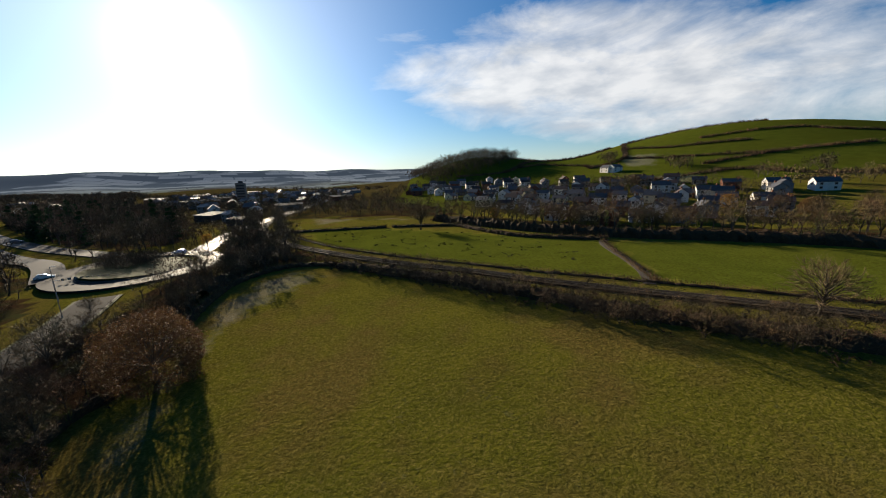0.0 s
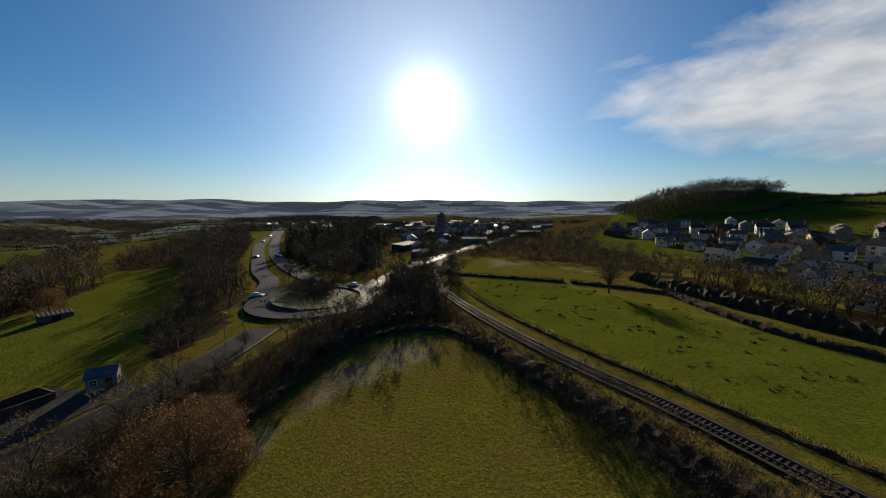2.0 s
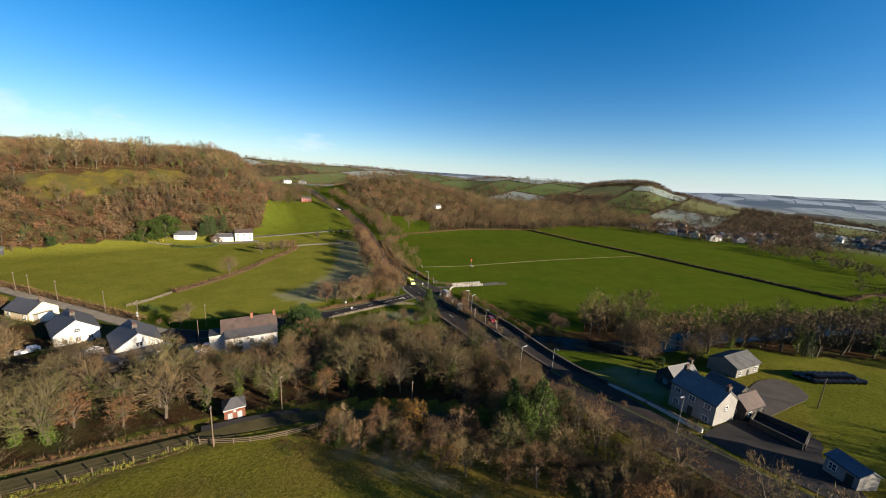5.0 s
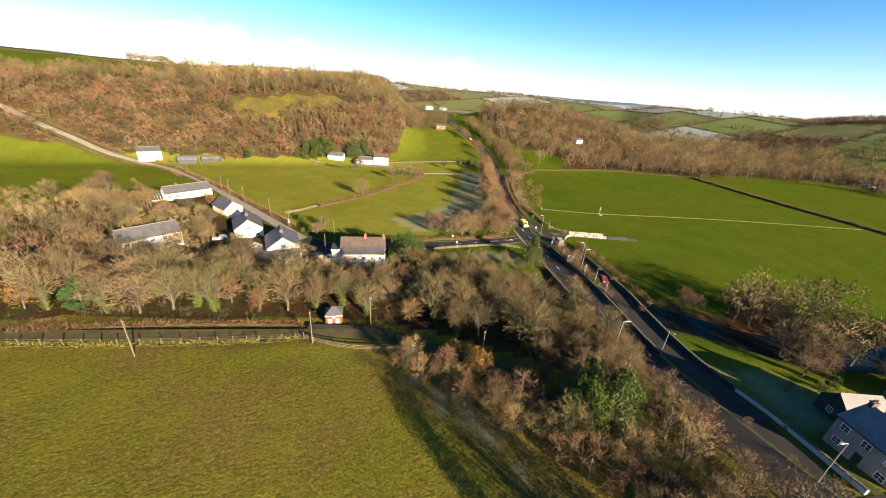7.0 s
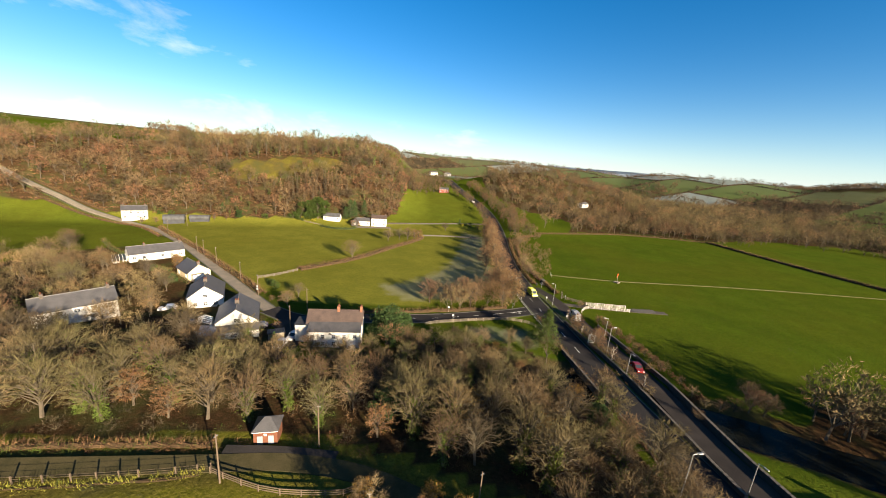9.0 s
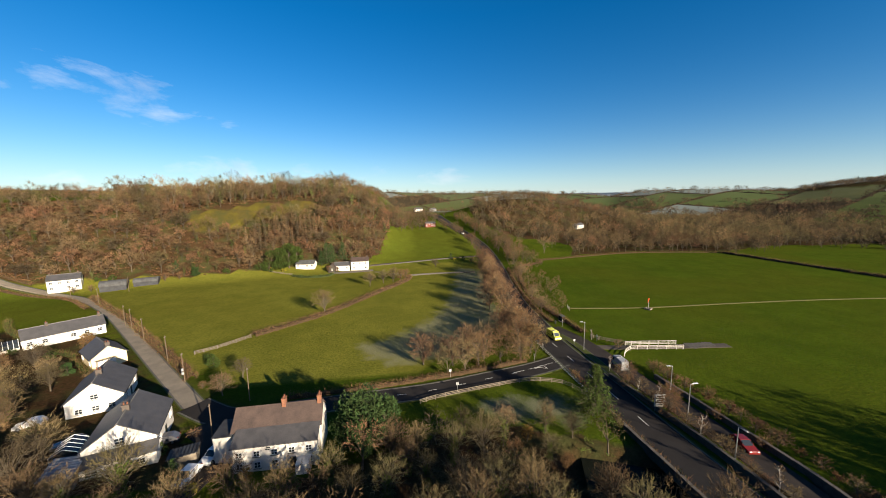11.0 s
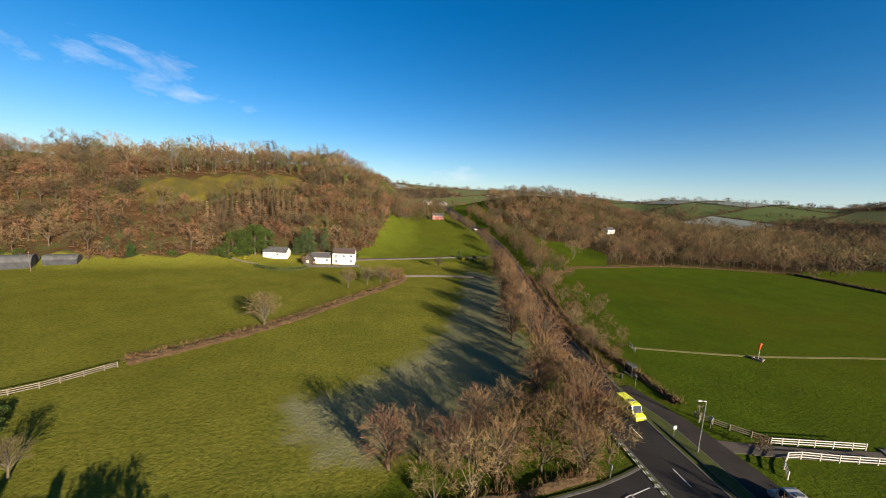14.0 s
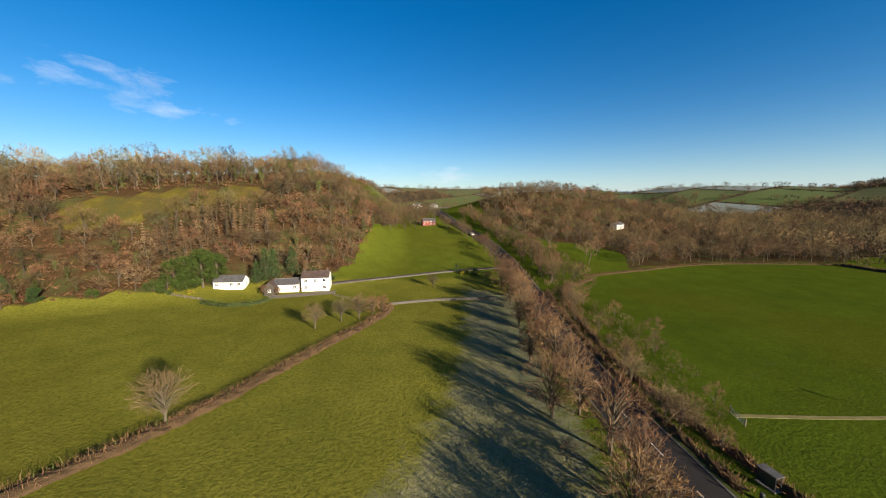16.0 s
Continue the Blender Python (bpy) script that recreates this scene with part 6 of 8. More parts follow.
# gardens of the houses
for key, x, y, size in [("golden", 66, -103, 0.75), ("russet", 63, -99, 0.8), ("laurel", 60, -97, 0.5), ("laurel", 84, -101, 0.5), ("scrub0", 90, -104, 0.9), ("scrub2", 94, -106, 0.9), ("scrub1", 74, -98, 0.8), ("laurel", 70, -96, 0.6), ("yew", 56, -84, 0.5), ("ash1", 53, -76, 0.6), ("oak2", 60, -84, 0.6), ("ash3", 66, -88, 0.7), ("scrub0", 48, -80, 0.7),
                        ("laurel", 46, -85, 0.4), ("russet", 76, -90, 0.7), ("ash0", 84, -94, 0.7), ("ivied0", 50, -64, 0.8), ("ash2", 45, -57, 0.75), ("laurel", 40, -58, 0.6), ("laurel", 30, -45, 0.6), ("ash3", 26.5, -41, 0.85), ("laurel", 16, -46, 0.6), ("laurel", 14, -49, 0.5), ("scrub2", 11, -53, 0.5), ("scrub1", 19, -72, 0.5)] + [("laurel", 25, -87.5, 0.6),
                        ("oak1", 70, -78, 0.8), ("ash1", 78, -74, 0.85), ("ivied2", 86, -80, 0.9), ("ash2", 92, -90, 0.8), ("oak0", 104, -92, 0.9), ("ash3", 112, -112, 0.8), ("scrub0", 100, -112, 1.0), ("scrub1", 122, -178, 0.9), ("scrub2", 128, -176, 0.9), ("laurel", 142, -188, 0.8), ("laurel", 126, -188, 0.7), ("russet", 96, -190, 0.8), ("russet", 90, -192, 0.7)]:
    plant(key, x, y, size)
for pts, h, w in (([(44, -78), (56, -88), (62, -93)], 1.0, 0.9), ([(28, -60), (40, -76)], 0.8, 0.8), ([(64, -96), (76, -102), (88, -110)], 1.1, 1.0), ([(90, -112), (104, -122), (116, -134)], 1.4, 1.5)):
    hedge(pts, h, w, int(100 + pts[0][0]), "clipped dark garden hedge beside the houses", 0.6, mat="hedge_green")

for x, y in resample([(-75.3, -58), (-76.2, -48), (-77.4, -38), (-77.2, -26)], 1.7):
    plant(rand.choice(["scrub0", "scrub1", "scrub2", "alder0", "birch1"]), x - rand.uniform(0.6, 2.0), y, rand.uniform(0.5, 0.85), group="trees between road and lane")
for x, y in resample([(-86.6, -64), (-88, -50), (-88.4, -36), (-88, -24)], 2.2):
    plant(rand.choice(["scrub0", "scrub1", "scrub2", "bramble0", "bramble2"]), x - rand.uniform(0.2, 2.5), y, rand.uniform(0.5, 0.8), group="shrubs beside the lane")
merged_plants("garden_wood", scatter([(38, -44), (66, -56), (90, -62), (134, -56), (128, -96), (100, -106), (72, -88), (54, -74)], 5.2, 101), NEARTREES, "dark bare trees behind the gardens", WOOD_MATS, 102, (0.55, 0.9))
edge = []
for x, y in resample([(70, -4.6), (33, -6.2), (4, -7.6), (-10, -8.4), (-20, -6.0)], 1.1):
    edge += [(x, y + rand.uniform(-0.8, 0.8)), (x + 0.5, y - 1.6 + rand.uniform(-0.8, 0.8))]
edge += [(-19 + rand.uniform(-9, 9), 3.2 + rand.uniform(-2.5, 2.5)) for k in range(40)]
edge = [p for p in edge if near_line(np.array([p[0]]), np.array([p[1]]), FIELD_LANE)[0] > 2.0 and math.hypot(p[0] + 3, p[1] + 10.5) > 3.6]
merged_plants("roadside_bracken", edge, RUSTY, "rusty bracken and brambles along the lane", WOOD_MATS, 104, (0.6, 1.1))
# rows beside the main road
row = resample([(-62.5, -77), (-64, -90), (-66, -110), (-69, -132), (-74, -158), (-80, -185), (-83.5, -205)], 5.6)
for i, (x, y) in enumerate(row):
    for off in (0.0, 4.6)[: 1 if i % 3 else 2]:
        plant(rand.choice(["alder0", "alder1", "alder2", "alder1", "alder0", "russet"]), x + off + rand.uniform(-1.2, 1.2), y + rand.uniform(-1.6, 1.6), rand.uniform(1.0, 1.35) * (1.0 if off else 1.12), group="trees beside the main road")
merged_plants("roadside_scrub", [(x + rand.uniform(-2, 7), y + rand.uniform(-2, 2)) for x, y in row for k in range(3)], SCRUB, "brown scrub under the trees along the main road", WOOD_MATS, 207, (0.4, 0.7))
WESTSIDE = [(-79.5, -106), (-88, -110), (-95, -122), (-103, -146), (-105, -165), (-104, -186), (-124, -204), (-120, -212), (-99, -206), (-91, -184), (-85, -158), (-80.5, -132)]
west = [p for p in scatter(WESTSIDE, 3.1, 208) if near_line(np.array([p[0]]), np.array([p[1]]), MAIN)[0] > 7.5 or p[1] < -150]
merged_plants("roadside_scrub", west, SCRUB * 2 + ALDERS[:1], "thorn scrub between the main road and the pasture", WOOD_MATS, 209, (0.35, 0.72))
CORNER = [(-31, -70), (-44, -69), (-52, -70.5), (-60, -72), (-64, -77), (-64, -98), (-57, -91), (-48, -85), (-40, -80), (-32, -76)]
back = scatter(CORNER, 4.6, 55)
merged_plants("roadside_trees", back[1::2], ALDERS, "golden brown bare trees in the corner of the pasture", WOOD_MATS, 90, (0.85, 1.2))
for x, y in back[::2]:
    plant(rand.choice(["alder0", "alder1", "alder2", "alder1", "alder0", "russet"]), x, y, rand.uniform(0.85, 1.2), group="trees beside the main road")
for x, y in resample([(-78.2, -40), (-78.6, -52), (-78.3, -66)], 3.4) :
    plant(rand.choice(["alder0", "birch0", "birch1", "scrub0", "alder2"]), x + rand.uniform(-.4, .4), y, rand.uniform(0.55, 0.8), group="trees between road and lane")
for x, y in resample([(-88, -62), (-89.5, -50), (-90, -36)], 3.6):
    plant(rand.choice(["scrub0", "scrub1", "scrub2", "alder1"]), x + rand.uniform(-1, 1), y, rand.uniform(0.6, 0.85), group="shrubs beside the lane")
for x, y in resample([(-80, -112), (-84, -132), (-88, -150), (-96, -178), (-106, -198)], 5.0):
    plant(rand.choice(["scrub0", "scrub1", "scrub2", "alder0", "oak1"]), x + rand.uniform(-2, 1), y, rand.uniform(0.5, 0.85), group="shrubs beside the main road")
farrow = []
for x, y in resample([(-102, -206), (-104, -230), (-106, -255), (-104, -285), (-98, -312)], 4.5):
    farrow.append((x + rand.uniform(-4, 4), y))
for x, y in resample([(-84, -206), (-88, -240), (-88, -275), (-82, -305), (-72, -326)], 3.4):
    farrow.append((x + rand.uniform(-1, 3), y))
for x, y in resample([(-101, -204), (-105, -232), (-108, -262), (-104, -290), (-95, -322), (-86, -352)], 3.2):
    farrow += [(x - rand.uniform(0, 5), y), (x - rand.uniform(4, 13), y + rand.uniform(-2, 2))]
farrow = [p for p in farrow if near_line(np.array([p[0]]), np.array([p[1]]), MAIN)[0] > 6]
merged_plants("roadside_trees", farrow, ALDERS[:1] + MIDTREES[:3], "bare trees lining the far main road", WOOD_MATS, 88, (0.6, 1.05))

merged_plants("far_wood", scatter([(-28, -296), (-46, -318), (-56, -330), (-64, -346), (-82, -372), (-66, -430), (-20, -390)], 6.0, 211), BELTTREES, "bare wood behind the red house", WOOD_MATS, 212, (0.7, 1.1))
FRINGE = [(-17, 0.5), (-30, 9), (-44, 20), (-55, 34), (-60, 46), (-52, 42), (-40, 28), (-28, 17), (-17, 6)]
for i, (x, y) in enumerate(scatter(FRINGE, 3.6, 51)):
    if i % 2:
        plant(rand.choice(["russet", "alder0", "alder1", "scrub0", "scrub1", "ash1", "golden", "birch0", "ivied2"]), x, y, rand.uniform(0.55, 0.8), group="trees at the edge of the meadow")
merged_plants("thicket", scatter(FRINGE, 3.0, 85), [DETAIL[k] for k in ("russet", "golden")] + NEARTREES + ALDERS, "dense thicket at the edge of the meadow", WOOD_MATS, 86, (0.5, 0.7))
def field_place(u, v):
    """The place on the map of a point given in the field pattern's own coordinates."""
    u, v = np.asarray(u, float), np.asarray(v, float)
    qx, qy = FIELD_U * u, FIELD_V * v
    for k in range(25):
        qx, qy = FIELD_U * u - 28 * np.sin(qy / 130), FIELD_V * v - 24 * np.sin(qx / 120)
    return qx * FIELD_COS - qy * FIELD_SIN, qx * FIELD_SIN + qy * FIELD_COS


def in_country(x, y):
    """Open country of the west and south, where the field pattern shows."""
    r, az = np.hypot(x, y + 20), np.degrees(np.arctan2(-(x + 20), y)) % 360
    return (r > 540) & (r < 1350) & (az > 40) & (az < 215)


hedge_at, wild = [], []
for i in range(-14, 15):
    for j in range(-18, 19):
        off = 0.37 * j
        for k in range(0, 100, 4):
            hedge_at.append(field_place(i - off + k / 100, j))
        for k in range(0, 100, 6):
            hedge_at.append(field_place(i - off, j + k / 100))
        wood = math.fmod(abs(5.77 * math.sin(1.31 * i + 4.19 * j + 0.7)), 1.0) > 0.72
        for k in range(130 if wood else 6):
            wild.append(field_place(i - off + rand.uniform(0.02, 0.98), j + rand.uniform(0.02, 0.98)))
hedge_at = [(float(x) + rand.uniform(-1, 1), float(y) + rand.uniform(-1, 1)) for x, y in hedge_at if in_country(x, y)]
merged_plants("far_hedges", hedge_at, [template(clump(330 + k, 2.4, 3.2, 12, 1.1), ((7, 1, 7), (1,), (1,))) for k in range(3)], "dark hedgerows between far fields", WOOD_MATS, 331, (0.8, 1.3))
wild = [(float(x), float(y)) for x, y in wild if in_country(x, y)]
wild += [p for p in hedge_at if rand.random() < 0.2]
wild += [(-882 + rand.gauss(0, 65), -508 + rand.gauss(0, 48)) for i in range(420)]
wild += [(-540 + rand.uniform(-90, 90), -165 + rand.uniform(-80, 80)) for i in range(80)] + [(-710 + rand.uniform(-100, 100), -20 + rand.uniform(-75, 75)) for i in range(80)]
slope = []
for i in range(2600):
    t, q = math.radians(rand.uniform(98, 168)), rand.uniform(480, 780)
    p = (-20 - q * math.sin(t), q * math.cos(t))
    if noise.noise((p[0] / 70, p[1] / 70, 3.0)) > -0.12:
        slope.append(p)
merged_plants("far_copses", wild + slope, [template(soft_tree(340 + k, 10, 5.4, 46, 1.0, 0.08), ((0,), (1, 7, 2, 1, 8, 7))) for k in range(4)], "scattered copses and hedgerow trees on far hills", WOOD_MATS, 52, (0.7, 1.15))

# single trees
for key, x, y, size in [("beech", -43.0, 46.2, 1.25), ("ash0", 1.8, -124.4, 0.9), ("ash2", -12.5, -165.5, 0.72), ("ash1", -19, -171, 0.7), ("ash0", -24, -172.5, 0.75), ("russet", -28, -175, 1.0), ("russet", -31, -177, 0.95), ("ash3", -51, -207, 0.55), ("oak0", -76, -215, 0.45),
                        ("pine", -63.5, -49.0, 1.0), ("cypress", -45, 20.5, 1.15), ("cedar", -49.5, 21.5, 1.4), ("cedar", -47, 17, 1.25), ("cypress", -52.5, 19, 1.0), ("golden", -31.5, 9.5, 1.0), ("yew", -19, -45.5, 1.6), ("yew", -23, -47.5, 1.2), ("yew", -16.5, -48.5, 1.1),
                        ("birch0", -58.5, 23, 0.8), ("birch1", -60, 21, 0.85), ("russet", -44.5, 17.5, 0.8), ("russet", -43, 10.5, 0.85), ("ash1", -47, 13, 0.6), ("golden", -31, 5.5, 0.75), ("russet", -26, 7, 0.85)] + [("birch1", -20, 3.2, 0.7), ("russet", -28.5, 11, 0.7), ("golden", -27.5, 3.0, 0.7),
                        ("oak2", 13, -68, 0.6), ("laurel", 22, -83.5, 0.75), ("ash2", -10.7, 156, 1.05), ("oak1", 61.5, 54.2, 1.1), ("golden", -90.8, 131, 0.9), ("oak0", -78, 72, 0.45), ("ash0", -101.5, -24, 0.55), ("ash3", -118, -19, 0.7), ("oak0", -108, 4, 0.85), ("yew", -112, 1, 0.5), ("ash1", -119, 14, 0.6), ("oak2", -104, 8, 0.6),
                        ("golden", -196, 62, 1.15), ("beech", -189, 60, 0.9), ("golden", 126, 155, 1.5), ("ash0", 138, 143, 0.9), ("ash1", 145, 134, 0.95), ("ash2", 164, 134, 1.0), ("oak0", 155, 126, 1.0), ("beech", 150, 142, 0.8), ("ash3", 180, 128, 1.0), ("ivied1", 75, 130, 0.9)] + [("ivied0", 78, 127, 0.8), ("ash2", 53, 145, 0.9), ("golden", 25, 170, 1.1),
                        ("birch1", -84, -84, 0.6), ("scrub1", -88, -77, 0.7), ("birch0", -80, -52, 0.6), ("scrub2", -82.5, -107, 0.9), ("scrub0", -83, -112, 0.8), ("fir1", -206, 175, 1.5), ("fir0", -212, 181, 1.5), ("fir1", -230, 198, 1.4), ("fir0", -221, 205, 1.6), ("fir0", -216, 190, 1.3), ("fir1", -226, 190, 1.4),
                        ("ash1", 12, -76, 0.5), ("oak1", 66, -40, 0.9), ("ash0", 72, -44, 0.95), ("oak0", 48, -46, 0.85), ("oak2", 32, -50, 0.8), ("ivied3", 12, -38, 0.9), ("scrub0", -84, -18, 0.6), ("scrub2", -86, -44, 0.6), ("scrub1", -86.5, -36, 0.6),
                        ("yellow", 4, -39, 0.6), ("fir1", 7, -40.5, 0.5)] + [("golden", -3, -39.5, 0.45), ("laurel", -10, -37.5, 0.6), ("oak0", 96, -86, 0.9), ("ash2", 108, -100, 0.9), ("ash0", 118, -120, 0.8)]:
    plant(key, x, y, size, tall=0.88 if key == "beech" and size > 1.2 else 1.0)
# the gardens under the hill
for key, x, y, size in [("cypress", 38, -208, 1.75), ("cypress", 43, -207, 1.45), ("cypress", 34.5, -212, 1.3), ("cypress", 48, -208, 1.2), ("laurel", 48, -204, 1.6),  ("laurel", 53, -204.5, 1.3), ("yellow", 47, -204.5, 1.0), ("yellow", 40, -203.5, 0.9), ("fir0", 17, -214, 1.2), ("fir1", 14.5, -216, 1.3), ("fir0", 8, -219, 1.1), ("fir1", 20, -212, 1.0), ("yew", 0, -219, 0.6), ("laurel", -8, -218, 0.7),
                        ("laurel", -68, -226, 0.6), ("fir1", -64, -228, 0.5), ("yew", -72, -222, 0.5), ("laurel", 70, -200, 0.9), ("yew", 84, -196, 0.8), ("laurel", 120, -189, 0.8), ("fir0", 95, -199, 0.6), ("yellow", -66, -224, 0.8), ("russet", 14, -203, 0.7), ("russet", 9, -202.5, 0.55)]:
    plant(key, x, y, size)

# hedges
HEDGES = [([(20, -104.5), (1, -123.8), (-16, -150), (-31, -174), (-33, -184)], 1.6, 3.0), ([(-59, -73.4), (-46, -70.3), (-30, -67.6), (-15, -65.8), (-2, -64.6)], 1.3, 1.3),
          ([(24, -77), (30, -84), (40, -94.5), (56, -111), (74, -130), (99, -153), (112, -166)], 1.6, 2.6), ([(-84.5, -89), (-84, -100), (-83.5, -112), (-85, -138), (-93, -170), (-104, -198), (-111, -202), (-122, -209)], 1.3, 1.7),
          ([(-274, -222), (-276, -150), (-281, -90), (-284, 11)], 1.8, 2.6)] + [([(-284, 11), (-330, 20), (-365, 78)], 1.8, 2.6), ([(-330, 96), (-338, 60), (-308, 36)], 1.8, 2.6), ([(-122, -214), (-153, -221), (-215, -235), (-275, -224)], 1.0, 1.4),
          ([(-82, 161), (-52, 165), (-28, 167)], 1.5, 2.2), ([(-25, 167), (-12, 166), (8, 163)], 1.5, 2.2), ([(5, 164), (23, 137), (38, 126), (56, 119)], 1.8, 2.6), ([(53.5, 117), (50.5, 100), (46.5, 73)], 0.9, 1.4)] + [([(120, 36), (70, 61), (38, 77), (22, 85), (7, 94), (-11, 104), (-40, 124), (-62, 146)], 0.9, 1.3),
          ([(110, 6.6), (66, 2.0), (33, 0.8), (10, -1.4), (3, -2.8)], 0.45, 0.8), ([(-32, 7), (-42, 14), (-51, 24), (-49, 40), (-50, 56), (-54, 84), (-45, 98), (-31, 98)], 1.6, 2.4), ([(33, -197), (22, -192), (14, -193.5), (11, -198)], 1.8, 2.2), ([(64, 0), (30, -6.6), (4, -8.2)], 0.8, 1.2)] + [([(-68, -66), (-67.3, -45), (-67.2, -30), (-66.6, -8), (-66, 10)], 0.7, 1.0), ([(150, -182.5), (176, -189.5), (197, -194.5)], 1.2, 1.6), ([(100, -147), (122, -165), (142, -172.5), (176, -182), (197, -187)], 1.0, 1.4)]
HEDGES += [([(120, 18), (78, 37), (53, 48), (34, 58), (12, 73), (-12, 87), (-30, 97)], 2.3, 5.0), ([(-4, 184), (16, 163), (40, 140), (62, 124), (98, 108), (130, 90), (200, 56)], 4.2, 6.5),
           ([(-78.6, -100), (-79.4, -118), (-82.4, -138), (-87.6, -165), (-94, -193)], 1.2, 1.6), ([(-70, 62), (-66, 50), (-60, 38), (-52, 30)], 2.0, 4.0), ([(-72, 112), (-64, 104), (-58, 92), (-56, 76)], 3.0, 5.0)]
for i, (pts, h, w) in enumerate(HEDGES):
    hedge(pts, h, w, 200 + i, "dark overgrown hedge round a garden" if i == 15 else "brown winter hedge along a field edge", 0.9 if i == 15 else 0.15, mat="hedge_green" if i == 15 else "hedge_core", twigs="gorse" if i == 13 else "hedge_twig")
# rushes in the northern pasture
rushes = [(rand.uniform(-60, 40), rand.uniform(95, 160)) for i in range(160)]
rushes = [(x, y) for x, y in rushes if y > 112 - 0.62 * (x + 12) + 4 and y < 158 - max(0, x) * 1.0]
merged_plants("rush_tufts", [(x + rand.uniform(-1, 1), y + rand.uniform(-1, 1)) for x, y in rushes for k in range(3)], [template(clump(150 + k, 0.5, 0.5, 22, 0.09), ((0,), (0,), (0,))) for k in range(2)], "dark tufts of rushes in the pasture", [M["tuft"]], 33, (0.7, 1.3))

# ---- buildings ----
def window(parent, x, y, z, w, h, face, rows=2):
    """A window standing proud of a wall: frame with bars, and a pane. face: the outward direction in degrees."""
    fr = bmesh.new()
    t = 0.09
    for sx, sz, px, pz in ((w, t, 0, h / 2 - t / 2), (w, t, 0, -h / 2 + t / 2), (t, h - 2 * t, -w / 2 + t / 2, 0), (t, h - 2 * t, w / 2 - t / 2, 0), (0.05, h - 2 * t, 0, 0), (w - 2 * t, 0.05, 0, 0.0)):
        box(fr, px, 0, pz, sx, 0.10, sz)
    ob = part("window", fr, M["frame_white"], parent)
    ob.matrix_basis = pose(x, y, z, 0, 0, face + 90)
    g = bmesh.new()
    box(g, 0, 0.01, 0, w - t, 0.04, h - t)
    pane = part("pane", g, M["glass"], ob)
    s = bmesh.new()
    box(s, 0, -0.05, -h / 2 - 0.05, w + 0.2, 0.2, 0.08)
    part("sill", s, M["concrete"], ob)
    return ob


def gable_body(bm, L, W, e, r):
    """Walls of a house with gables at both ends of x."""
    prism(bm, [(-W / 2, -1.0), (W / 2, -1.0), (W / 2, e), (0, e + r - 0.06), (-W / 2, e)], -L / 2, L / 2)


def roof_slabs(root, L, W, e, r, mat, over=0.3, name="roof"):
    bm = bmesh.new()
    k = (W / 2 + over) / (W / 2)
    t = 0.16
    prism(bm, [(-W / 2 * k, e - r * (k - 1)), (0, e + r), (W / 2 * k, e - r * (k - 1)), (W / 2 * k, e - r * (k - 1) + t), (0, e + r + t), (-W / 2 * k, e - r * (k - 1) + t)], -L / 2 - over * 0.6, L / 2 + over * 0.6)
    ob = part(name, bm, M[mat], root)
    rb = bmesh.new()
    tube(rb, (-L / 2 - over * 0.6, 0, e + r + t), (L / 2 + over * 0.6, 0, e + r + t), 0.11, 0.11, 6)
    part("ridge", rb, M["concrete" if mat == "slate" else mat], ob)
    for s in (1, -1):
        gb = bmesh.new()
        box(gb, 0, s * (W / 2 * k + 0.05), e - r * (k - 1) + 0.04, L + over, 0.12, 0.12)
        part("gutter", gb, M["tin_dark"], ob)
    return ob


def chimney(root, x, y, z, h=1.3, mat="chimney"):
    bm = bmesh.new()
    box(bm, 0, 0, 0, 0.62, 0.95, h + 1.0)
    box(bm, 0, 0, h / 2 + 0.45, 0.76, 1.08, 0.14)
    ob = part("chimney", bm, M[mat], root)
    ob.location = (x, y, z + h / 2 - 0.5)
    for s in (-0.24, 0.24):
        p = bmesh.new()
        tube(p, (0, s, h / 2 + 0.5), (0, s, h / 2 + 0.95), 0.13, 0.11, 8)
        part("chimney_pot", p, M["brick"], ob)


def house(name, x, y, rot, L, W, e, r, wall="white_wall", roof="slate", label="", category="house", storeys=2, bays=4, chims=((-0.45, 0),), door=True, back=True, ends=True, dz=0.0, group=""):
    """A gabled house: walls, roof, chimneys, windows with frames, a door. rot: degrees of its long side."""
    root = empty(name, x, y, hz(x, y) + dz, rot, label, category, group)
    bm = bmesh.new()
    gable_body(bm, L, W, e, r)
    part("wall", bm, M[wall], root)
    roof_slabs(root, L, W, e, r, roof)
    for fx, fy in chims:
        chimney(root, fx * L, fy * W, e + r * (1 - 2 * abs(fy)), 0.9, "chimney_dark")
    fh = e / storeys
    for side in ((-1, 1) if back else (-1,)):
        for s in range(storeys):
            for b in range(bays):
                wx = (-0.5 + (b + 0.5) / bays) * L
                if door and s == 0 and b == bays // 2:
                    if side < 0 or not back:
                        d = bmesh.new()
                        box(d, wx, side * (W / 2 + 0.02), 1.02, 1.0, 0.10, 2.04, bevel=0.02)
                        part("door", d, M["door_dark"], root)
                    continue
                window(root, wx, side * (W / 2 + 0.04), s * fh + fh * 0.52, min(1.25, L / bays * 0.5), min(1.25, fh * 0.46), 90 * side)
    if ends:
        for s in (-1, 1):
            window(root, s * (L / 2 + 0.04), 0, (storeys - 0.5) * fh, 1.0, 1.1, 0 if s > 0 else 180)
    return root


